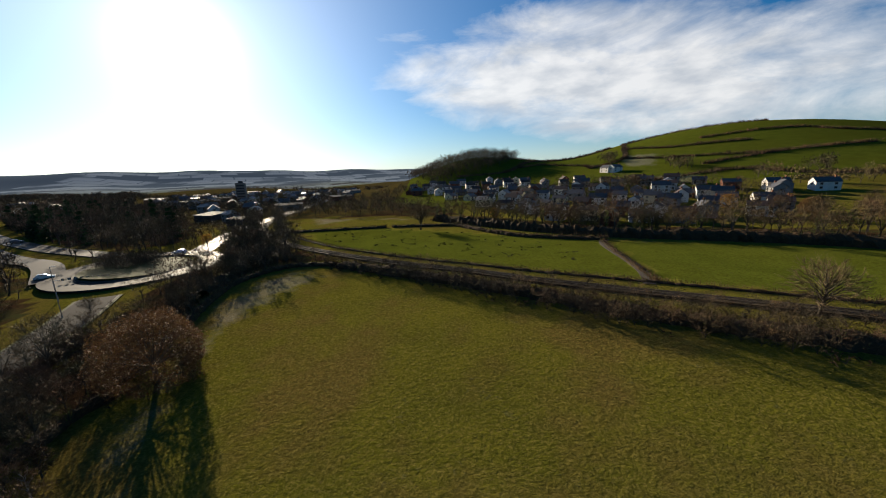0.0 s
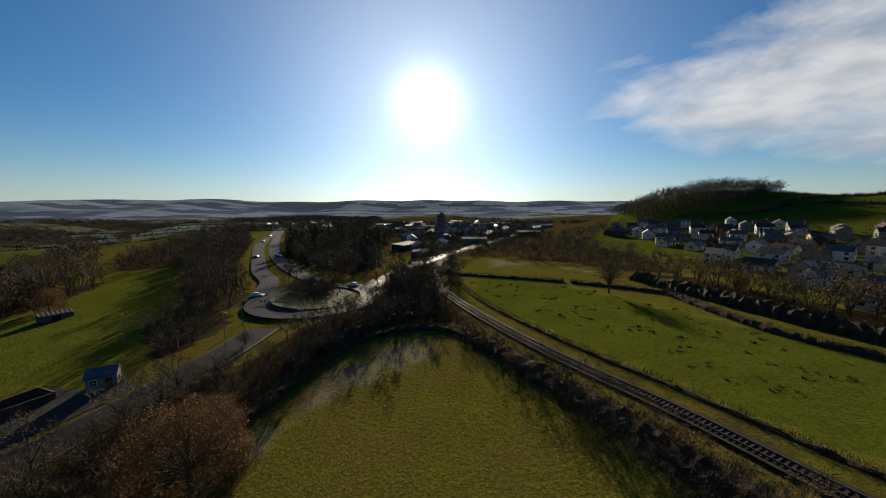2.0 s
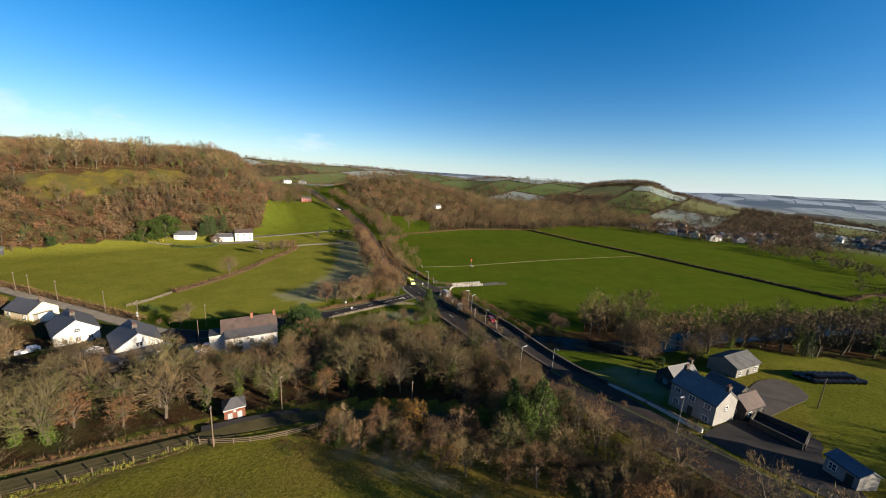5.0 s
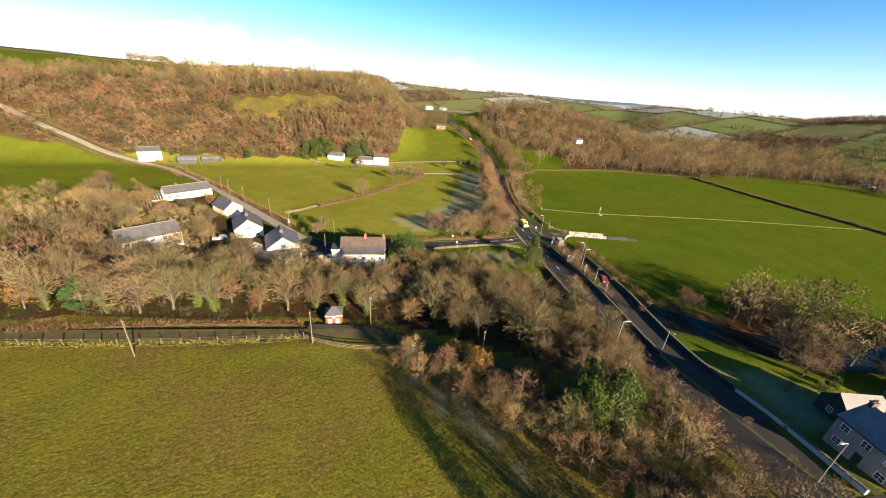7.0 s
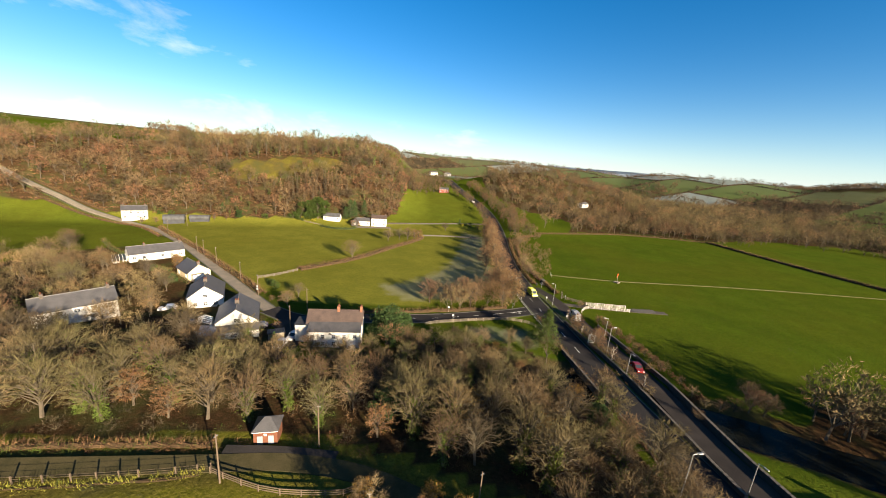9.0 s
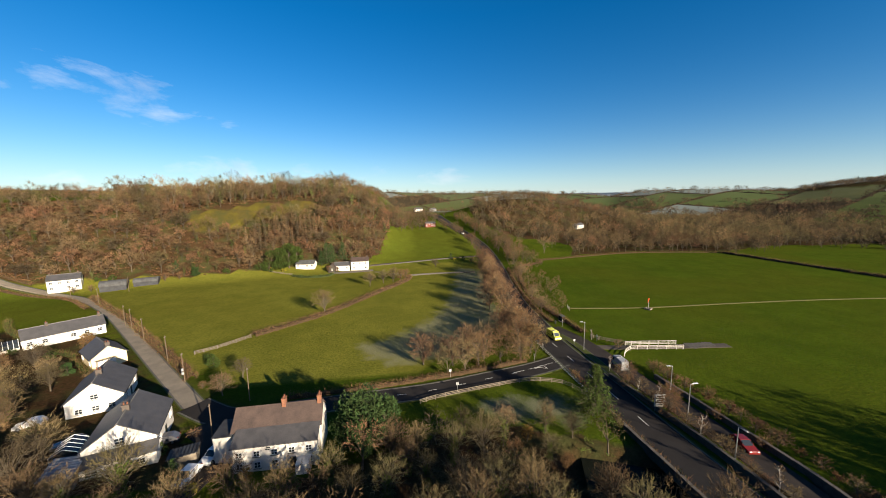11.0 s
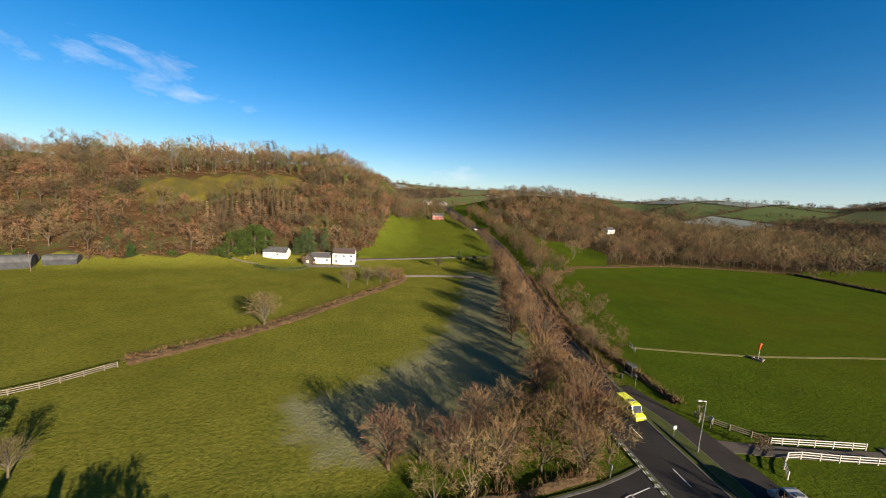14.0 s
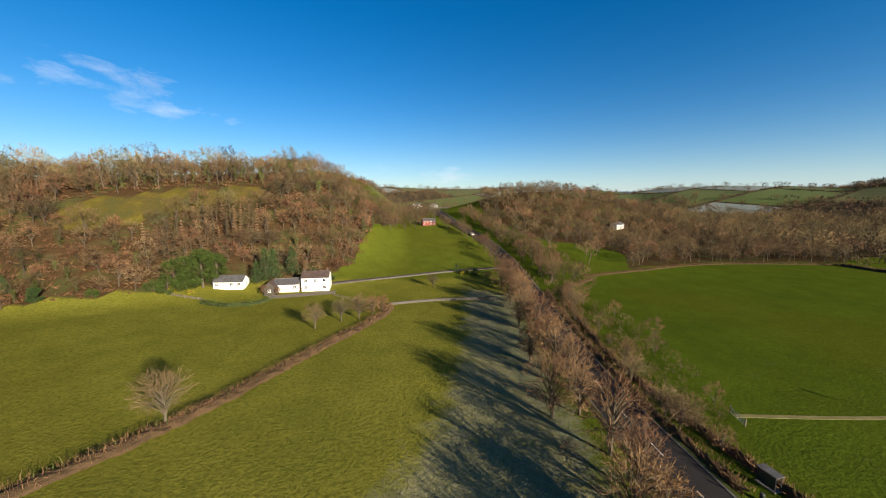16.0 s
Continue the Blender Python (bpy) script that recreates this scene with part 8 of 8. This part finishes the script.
tr = strip("bridge_track", [(-82, -78.5), (-90, -77), (-106, -75), (-120, -73.5)], 1.3, -1.3, M["gravel"], 0.10, 2.0)
tagged(tr, "gravel track onto the pasture", "track", kind="structure")
strip("pub_forecourt", [(12, -56), (6, -50), (5, -43), (7, -36)], 2.6, -2.2, M["lane_asphalt"], 0.1, 2.0)
tagged(bpy.data.objects["pub_forecourt"], "tarmac drive beside the inn", "drive", kind="structure")
strip("lay_by", [(-14, -5.4), (-6, -6.2), (2, -6.2)], 2.2, -1.6, M["yard_tarmac"], 0.13, 2.0)
tagged(bpy.data.objects["lay_by"], "tarmac apron before the brick hut", "lay-by", kind="structure")


def rail_fence(pts, label, mat="timber", h=1.15, gap=2.0, rails=3, name="fence", deep=0.13):
    """A timber fence: each post and each rail a part."""
    line = resample(pts, gap)
    x0, y0 = line[0]
    root = empty(name, x0, y0, hz(x0, y0), 0, label, "fence")
    zs = [hz(*p) for p in line]
    pm = None
    for (x, y), z in zip(line, zs):
        if pm is None:
            bm = bmesh.new()
            box(bm, 0, 0, h / 2 - 0.1, 0.13, 0.13, h + 0.2, bevel=0.0)
            ob = part("post", bm, M[mat], root)
            pm = ob.data
        else:
            ob = new("post", pm)
            ob.parent = root
        ob.location = (x - x0, y - y0, z - zs[0])
    for i in range(len(line) - 1):
        (xa, ya), (xb, yb) = line[i], line[i + 1]
        for k in range(rails):
            dz = h * (0.35 + 0.6 * k / max(1, rails - 1)) - 0.06
            a, b = Vector((xa - x0, ya - y0, zs[i] - zs[0] + dz)), Vector((xb - x0, yb - y0, zs[i + 1] - zs[0] + dz))
            bm = bmesh.new()
            m = Matrix.Translation((a + b) / 2) @ (b - a).to_track_quat("X", "Z").to_matrix().to_4x4() @ Matrix.Diagonal(((b - a).length, min(0.05, deep), deep, 1))
            bmesh.ops.create_cube(bm, size=1, matrix=m)
            part("rail", bm, M[mat], root)
    return root


rail_fence([(31.2, -92.3), (26.7, -95.5), (20.3, -103)], "weathered timber rail fence in the pasture", "timber")
rail_fence([(-91.2, -78.4), (-98, -77.6), (-105.8, -76.6)], "white rail fence beside the track", "timber_white", 1.3)
rail_fence([(-86.2, -71.8), (-90.4, -75.3), (-98, -74.4), (-105.4, -73.4)], "white rail fence beside the track", "timber_white", 1.3)
rail_fence([(-84.5, -85.5), (-86, -83.5), (-91.2, -78.8)], "brown timber rail fence", "timber")
rail_fence([(-30, -58.2), (-33.4, -59.4), (-38.7, -60.6), (-48.5, -62.4), (-55.9, -63.2), (-63, -61), (-66, -55)], "weathered rail fence round the road corner", "timber", 1.1, 2.2)
rail_fence([(66, 1.2), (33, 0.0), (10, -2.2), (2, -3.6)], "dark post and wire fence along the lane", "pole_wood", 1.15, 2.6, 3, deep=0.02)
rail_fence([(1.8, -3.0), (-3, -1), (-8.3, 0.4), (-16.2, 0.4), (-18, -1.0)], "grey metal gate and fence beside the lane", "pole_wood", 1.1, 2.4, 3)
rail_fence([(48, -203), (34, -199.5)], "timber fence below the bungalow", "timber", 1.0, 2.2)
rail_fence([(-12, -200), (-20, -193), (-30, -188)], "timber rails by the farmhouse garden", "timber", 1.0, 2.4, 2)


def lamp_post(x, y, rot, h=8.2, label="grey steel street lamp beside the road"):
    root = empty("street_lamp", x, y, hz(x, y), rot, label, "street lamp", "street lamps")
    bm = bmesh.new()
    tube(bm, (0, 0, -0.3), (0, 0, 1.1), 0.13, 0.12, 10)
    tube(bm, (0, 0, 1.1), (0, 0, h), 0.085, 0.06, 10)
    part("pole", bm, M["steel"], root)
    bm = bmesh.new()
    tube(bm, (0, 0, h - 0.05), (0.7, 0, h + 0.08), 0.05, 0.045, 8)
    part("arm", bm, M["steel"], root)
    bm = bmesh.new()
    box(bm, 1.05, 0, h + 0.1, 0.8, 0.3, 0.16, bevel=0.05)
    part("lantern", bm, M["steel"], root)


for x, y, rot, h in ((-77.4, -77.0, 0, 8.4), (-79.0, -43.5, 180, 8.2), (-62.2, 2.5, 180, 9.6), (-75.9, 0.2, 90, 6.2), (-78.6, -33.8, 90, 6.2), (-76.2, 31.0, 0, 8.2), (-81.8, 69.5, 0, 8.6), (-94, 80, 0, 8.6), (-84.5, -53.9, 0, 6.2), (-113, 60, 0, 8.0)):
    lamp_post(x, y, rot, h)


def utility_pole(x, y, h=8.0, arms=False, box_on=False):
    root = empty("utility_pole", x, y, hz(x, y), rand.uniform(0, 180), "brown wooden utility pole" + (" with a pale equipment box" if box_on else " beside the lane"), "utility pole", "utility poles")
    bm = bmesh.new()
    tube(bm, (0, 0, -0.5), (rand.uniform(-.1, .1), 0, h), 0.12, 0.085, 9)
    part("pole", bm, M["pole_wood"], root)
    for k in range(2 if arms else 1):
        bm = bmesh.new()
        box(bm, 0, 0, h - 0.35 - 0.5 * k, 1.3 if arms else 0.5, 0.09, 0.1)
        part("crossarm", bm, M["steel"], root)
    if box_on:
        for k in range(2):
            bm = bmesh.new()
            box(bm, 0.28, 0, 2.6 + k * 0.9, 0.4, 0.35, 0.6, bevel=0.03)
            part("equipment_box", bm, M["tin"], root)


for x, y, b in ((99, -151.5, 0), (68.5, -121.5, 0), (63.2, -116.6, 0), (52.4, -105.4, 0), (35.6, -88, 0), (24.6, -75.4, 1), (6.2, -65.0, 0), (6.6, -50.5, 0), (-0.2, -1.4, 0), (-11, -8.4, 0), (28, 3.6, 0), (-117.5, 40, 0), (-33.2, 4, 0), (126, -172, 0), (104, -176, 0)):
    utility_pole(x, y, 7.6, False, bool(b))


def road_sign(x, y, rot, h, w, hh, mat, label, lines=0, posts=1):
    root = empty("road_sign", x, y, hz(x, y), rot, label, "road sign", "road signs")
    for k in range(posts):
        px = (k - (posts - 1) / 2) * w * 0.7
        bm = bmesh.new()
        tube(bm, (px, 0, -0.2), (px, 0, h + hh), 0.045, 0.045, 8)
        part("post", bm, M["steel"], root)
    bm = bmesh.new()
    box(bm, 0, -0.07, h + hh / 2, w, 0.04, hh, bevel=0.012)
    pl = part("plate", bm, M[mat], root)
    for k in range(lines):
        bm = bmesh.new()
        box(bm, 0.0, -0.10, h + hh * (0.85 - 0.7 * k / max(1, lines - 1)), w * (0.75 if k % 2 else 0.55), 0.02, hh * 0.09)
        part("lettering_bar", bm, M["sign_dark" if mat == "sign_white" else "sign_white"], pl)


road_sign(-76.8, -48.0, 175, 1.2, 2.2, 2.6, "sign_white", "large white direction sign on two posts", 5, 2)
for x, y, rot in ((-61.2, -73.0, 90), (-38.0, -68.2, 180), (-38.6, -61.8, 0), (-66.2, -79.0, 90), (-76.4, -80.5, 180), (-84.8, -82.6, 90), (-77.0, -64.5, 180), (-82, -205, 180), (-76, -186, 0)):
    road_sign(x, y, rot, 1.5, 0.55, 0.6, "sign_white", "small white sign on a steel post", 1)


def bus_shelter(x, y, rot):
    root = empty("bus_shelter", x, y, hz(x, y), rot, "small glazed bus shelter with a dark frame", "bus shelter")
    bm = bmesh.new()
    box(bm, 0, 0, -0.05, 3.2, 1.6, 0.3)
    part("base_slab", bm, M["concrete"], root)
    for px in (-1.4, 0, 1.4):
        for py in (-0.65, 0.65):
            bm = bmesh.new()
            box(bm, px, py, 1.2, 0.09, 0.09, 2.3)
            part("post", bm, M["tin_dark"], root)
    bm = bmesh.new()
    box(bm, 0, 0, 2.42, 3.3, 1.75, 0.14, bevel=0.04)
    part("roof", bm, M["tin_worn"], root)
    for px in (-0.7, 0.7):
        bm = bmesh.new()
        box(bm, px, -0.65, 1.25, 1.28, 0.03, 1.8)
        part("pane", bm, M["glass"], root)
    bm = bmesh.new()
    box(bm, 0, -0.4, 0.5, 2.2, 0.3, 0.06)
    part("bench", bm, M["timber"], root)


def field_gate(x, y, rot, w=3.4):
    root = empty("field_gate", x, y, hz(x, y), rot, "galvanised steel field gate in the hedge", "gate")
    for px in (-w / 2 - 0.12, w / 2 + 0.12):
        bm = bmesh.new()
        tube(bm, (px, 0, -0.3), (px, 0, 1.4), 0.09, 0.08, 8)
        part("post", bm, M["timber"], root)
    for px in (-w / 2, 0.0, w / 2):
        bm = bmesh.new()
        tube(bm, (px, 0, 0.18), (px, 0, 1.2), 0.03, 0.03, 6)
        part("stile", bm, M["steel"], root)
    for k in range(6):
        bm = bmesh.new()
        tube(bm, (-w / 2, 0, 0.2 + 0.2 * k), (w / 2, 0, 0.2 + 0.2 * k), 0.025, 0.025, 6)
        part("rail", bm, M["steel"], root)


field_gate(-91.6, -113.0, 75)


def litter_bin(x, y):
    root = empty("litter_bin", x, y, hz(x, y), 20, "dark litter bin on the grass by the bus stop", "litter bin")
    bm = bmesh.new()
    tube(bm, (0, 0, -0.05), (0, 0, 0.95), 0.26, 0.28, 12)
    part("bin", bm, M["door_dark"], root)
    bm = bmesh.new()
    tube(bm, (0, 0, 0.96), (0, 0, 1.12), 0.3, 0.16, 12)
    part("lid", bm, M["tin_dark"], root)


litter_bin(-79.4, -98.7)
road_sign(-80.3, -95.5, 96, 2.1, 0.4, 0.5, "sign_white", "bus stop flag on a steel post", 1)
bus_shelter(-82.6, -100.6, 96)
bpy.data.objects["bus_shelter"].scale = (0.72, 0.8, 0.88)


def windsock(x, y):
    root = empty("windsock", x, y, hz(x, y), 30, "orange windsock on a pole above a timber platform", "windsock")
    bm = bmesh.new()
    tube(bm, (0, 0, -0.3), (0, 0, 4.3), 0.06, 0.045, 8)
    part("pole", bm, M["timber_white"], root)
    bm = bmesh.new()
    rings = []
    for k in range(6):
        c, r = Vector((0.12 + 0.14 * k, 0, 4.15 - 0.05 * k - 0.045 * k * k)), 0.3 - 0.03 * k
        rings.append([bm.verts.new((c.x + 0.3 * r * math.sin(6.283 * a / 10), c.y + r * math.cos(6.283 * a / 10), c.z + r * math.sin(6.283 * a / 10))) for a in range(10)])
    for p, q in zip(rings[:-1], rings[1:]):
        for a in range(10):
            bm.faces.new((p[a], p[(a + 1) % 10], q[(a + 1) % 10], q[a]))
    part("sock", bm, M["orange"], root, "drooping orange fabric sleeve")
    bm = bmesh.new()
    tube(bm, (0.0, 0, 4.15), (0.14, 0, 4.15), 0.025, 0.025, 6)
    part("bracket", bm, M["steel"], root)
    for a in range(4):
        bm = bmesh.new()
        box(bm, 0.9 * math.cos(a * math.pi / 2), 0.9 * math.sin(a * math.pi / 2), 0.25, 2.2, 0.3, 0.5, rot=a * math.pi / 2 + math.pi / 2, bevel=0.03)
        part("sleeper_beam", bm, M["timber"], root)


windsock(-121.3, -107.5)


def vehicle(name, x, y, rot, L, W, H, paint, label, van=False, dz=0.2):
    """A parked car or van: lofted body, glasshouse, wheels with rims, lamps."""
    root = empty(name, x, y, hz(x, y) + dz, rot, label, "van" if van else "car")
    bm = bmesh.new()
    w = W / 2
    if van:
        prof = [(-L / 2, 0.35), (-L / 2, 1.1), (-L / 2 + 0.05, H - 0.1), (-L / 2 + 0.3, H), (L / 2 - 1.75, H), (L / 2 - 1.35, H - 0.12), (L / 2 - 0.85, 1.2), (L / 2 - 0.1, 0.98), (L / 2, 0.7), (L / 2, 0.35)]
    else:
        prof = [(-L / 2, 0.32), (-L / 2, 0.8), (-L / 2 + 0.25, 0.92), (-L / 2 + 0.75, H - 0.05), (-L / 2 + 1.3, H), (L / 2 - 2.05, H), (L / 2 - 1.25, 0.95), (L / 2 - 0.15, 0.78), (L / 2, 0.6), (L / 2, 0.32)]
    rows = []
    for s in (-1, -0.86, 0.86, 1):
        rows.append([bm.verts.new((px, s * w * (1.0 if pz < 1.0 else 0.9), pz if abs(s) > 0.9 else pz + 0.02)) for px, pz in prof])
    for a in range(3):
        for k in range(len(prof)):
            j = (k + 1) % len(prof)
            bm.faces.new((rows[a][k], rows[a][j], rows[a + 1][j], rows[a + 1][k]))
    bm.faces.new(rows[0])
    bm.faces.new(rows[3][::-1])
    bmesh.ops.recalc_face_normals(bm, faces=bm.faces[:])
    part("body", bm, M[paint], root)
    z0, z1 = (1.25, H - 0.3) if van else (0.98, H - 0.12)
    for s in (-1, 1):
        g = bmesh.new()
        if van:
            box(g, L / 2 - 1.75, s * w * 0.905, (z0 + z1) / 2, 0.9, 0.05, z1 - z0)
        else:
            box(g, -0.25, s * w * 0.905, (z0 + z1) / 2, L * 0.42, 0.05, z1 - z0)
        part("side_window", g, M["glass"], root)
    g = bmesh.new()
    a, b = (prof[5], prof[6]) if van else (prof[5], prof[6])
    v = [g.verts.new((a[0] + 0.02, s * w * 0.8, a[1] - 0.04)) for s in (-1, 1)] + [g.verts.new((b[0] + 0.03, s * w * 0.8, b[1] + 0.03)) for s in (1, -1)]
    up = [g.verts.new((c.co.x + 0.03, c.co.y, c.co.z + 0.03)) for c in v]
    g.faces.new(v[::-1])
    g.faces.new(up)
    for k in range(4):
        g.faces.new((v[k], v[(k + 1) % 4], up[(k + 1) % 4], up[k]))
    part("windscreen", g, M["glass"], root)
    for px in (-L * 0.31, L * 0.31):
        for s in (-1, 1):
            t = bmesh.new()
            tube(t, (px, s * (w - 0.22), 0.33), (px, s * (w + 0.01), 0.33), 0.33, 0.33, 14)
            wh = part("wheel", t, M["tyre"], root)
            r = bmesh.new()
            tube(r, (px, s * (w + 0.0), 0.33), (px, s * (w + 0.025), 0.33), 0.2, 0.19, 12)
            part("rim", r, M["steel"], wh)
    for s in (-1, 1):
        h = bmesh.new()
        box(h, L / 2 - 0.02, s * w * 0.7, 0.72, 0.1, 0.3, 0.16, bevel=0.02)
        part("headlight", h, M["frame_white"], root)
        h = bmesh.new()
        box(h, -L / 2 + 0.02, s * w * 0.78, 0.85, 0.08, 0.2, 0.2)
        part("tail_light", h, M["car_red"], root)
    if van:
        h = bmesh.new()
        box(h, 0.1, 0, H + 0.06, 0.5, W * 0.6, 0.14, bevel=0.03)
        part("roof_bar", h, M["car_grey"], root)
        for s in (-1, 1):
            h = bmesh.new()
            box(h, -0.7, s * (w * 0.955 + 0.02), 1.0, 3.0, 0.03, 0.18)
            part("stripe", h, M["van_yellow" if paint == "van_silver" else "car_grey"], root)
    return root


vehicle("van", -73.0, -86.6, 96, 5.4, 2.0, 2.4, "van_yellow", "bright yellow van on the main road", True)
vehicle("van", -80.9, -66.5, 265, 5.6, 2.0, 2.5, "van_silver", "silver van with chequered rear on the lane", True)
for x, y, rot, c, lab in ((-83.3, -36.5, 80, "car_red", "small dark red car on the lane"), (4.6, -46.5, 75, "car_white", "white car parked beside the inn"), (6.0, -41.8, 80, "car_white", "silver white car parked beside the inn"), (15.0, -51.8, 15, "car_grey", "dark car parked before the white house"), (18.2, -49.8, 15, "car_grey", "dark grey car parked before the white house"),
                          (-117, 97.8, 40, "car_white", "white car on the roundabout"), (-95.6, 122.6, 190, "car_white", "pale car on the roundabout"), (-209, 150.5, 212, "car_grey", "dark car on the carriageway"), (-307, 214, 212, "car_white", "white car on the carriageway"), (-365, 256, 212, "car_white", "white car far along the carriageway"), (-200, 160, 30, "car_grey", "dark car on the carriageway"),
                          (-87, -300, 100, "car_white", "white car far along the main road"), (-105, 33.6, 20, "car_grey", "dark car parked in the farmyard"), (43, -60.5, 20, "car_white", "white car parked by the gabled house"), (30.5, -53.0, 25, "car_grey", "dark car parked by the conservatory")):
    vehicle("car", x, y, rot, 4.3, 1.8, 1.5, c, lab)


def bale_stack():
    """Silage bales, each a rounded drum in black wrap, in rows."""
    proto_me = None
    for i in range(9):
        for j in range(4):
            x, y = -137 - i * 1.55 + j * 0.35, 31.0 + i * 0.75 + j * 1.35
            for lev in range(2 if (0 < i < 8 and 0 < j < 3) else 1):
                if proto_me is None:
                    bm = bmesh.new()
                    bmesh.ops.create_cone(bm, cap_ends=True, segments=16, radius1=0.68, radius2=0.68, depth=1.25, matrix=Matrix.Rotation(math.pi / 2, 4, "X"))
                    bmesh.ops.bevel(bm, geom=[e for e in bm.edges if len(e.link_faces) == 2 and any(len(f.verts) > 4 for f in e.link_faces)], offset=0.15, segments=2, affect="EDGES")
                    ob = part("silage_bale", bm, M["bale"])
                    proto_me = ob.data
                else:
                    ob = new("silage_bale", proto_me)
                ob.matrix_basis = pose(x + lev * 0.6, y + lev * 0.2, hz(x, y) + 0.62 + lev * 1.12, 0, rand.uniform(0, 360), 26 + rand.uniform(-4, 4))
                tagged(ob, "round silage bale in shiny black plastic wrap", "bale", "silage bales")


M["bale"] = material("bale_wrap", (0.018, 0.018, 0.02), (0.012, 0.012, 0.013), 0.22, 3, 25, 0.25, spec=0.6)
bale_stack()


def chevrons():
    root = empty("chevron_board", -101, 94.6, hz(-101, 96) + 0.45, 15, "low black and white chevron board on the island", "road sign")
    for k in range(9):
        bm = bmesh.new()
        box(bm, -5.2 + k * 1.3, -0.1 - 0.05 * (k - 4) ** 2, 0.55, 0.75, 0.06, 0.6)
        ob = part("panel", bm, M["sign_dark"], root)
        bm = bmesh.new()
        for s in (1, -1):
            m = Matrix.Translation((-5.2 + k * 1.3, -0.15 - 0.05 * (k - 4) ** 2, 0.55 + s * 0.12)) @ Matrix.Rotation(s * 0.8, 4, "Y") @ Matrix.Diagonal((0.4, 0.03, 0.12, 1))
            bmesh.ops.create_cube(bm, size=1, matrix=m)
        part("chevron", bm, M["sign_white"], ob)


chevrons()
for i in range(16):
    bm = bmesh.new()
    box(bm, 0, 0, -0.06, rand.uniform(1.5, 2.4), rand.uniform(0.8, 1.2), 0.5, bevel=0.06)
    ob = part("concrete_slab", bm, M["coping"])
    x, y = -108.5 - (i % 8) * 1.05, -75.6 + (i // 8) * 1.4 + rand.uniform(-.2, .2)
    ob.matrix_basis = pose(x, y, hz(x, y), 0, 0, 60 + rand.uniform(-15, 15))
    tagged(ob, "weathered concrete slab lying in the pasture", "slab", "concrete slabs")
splitter = strip("splitter_island", [(-76.0, -88.5), (-77.0, -84), (-77.3, -77), (-77.2, -68), (-76.7, -60)], 0.9, -0.9, M["verge"], 0.3, 1.5)
tagged(splitter, "grassy strip between the road and the lane", "verge", kind="structure")
strip("kerb", [(-76.0, -88.5), (-77.0, -84), (-77.3, -77), (-77.2, -68), (-76.7, -60)], 1.1, 0.9, M["kerb"], 0.26, 1.5, 0.5, splitter)
strip("kerb", [(-76.0, -88.5), (-77.0, -84), (-77.3, -77), (-77.2, -68), (-76.7, -60)], -0.9, -1.1, M["kerb"], 0.26, 1.5, 0.5, splitter)
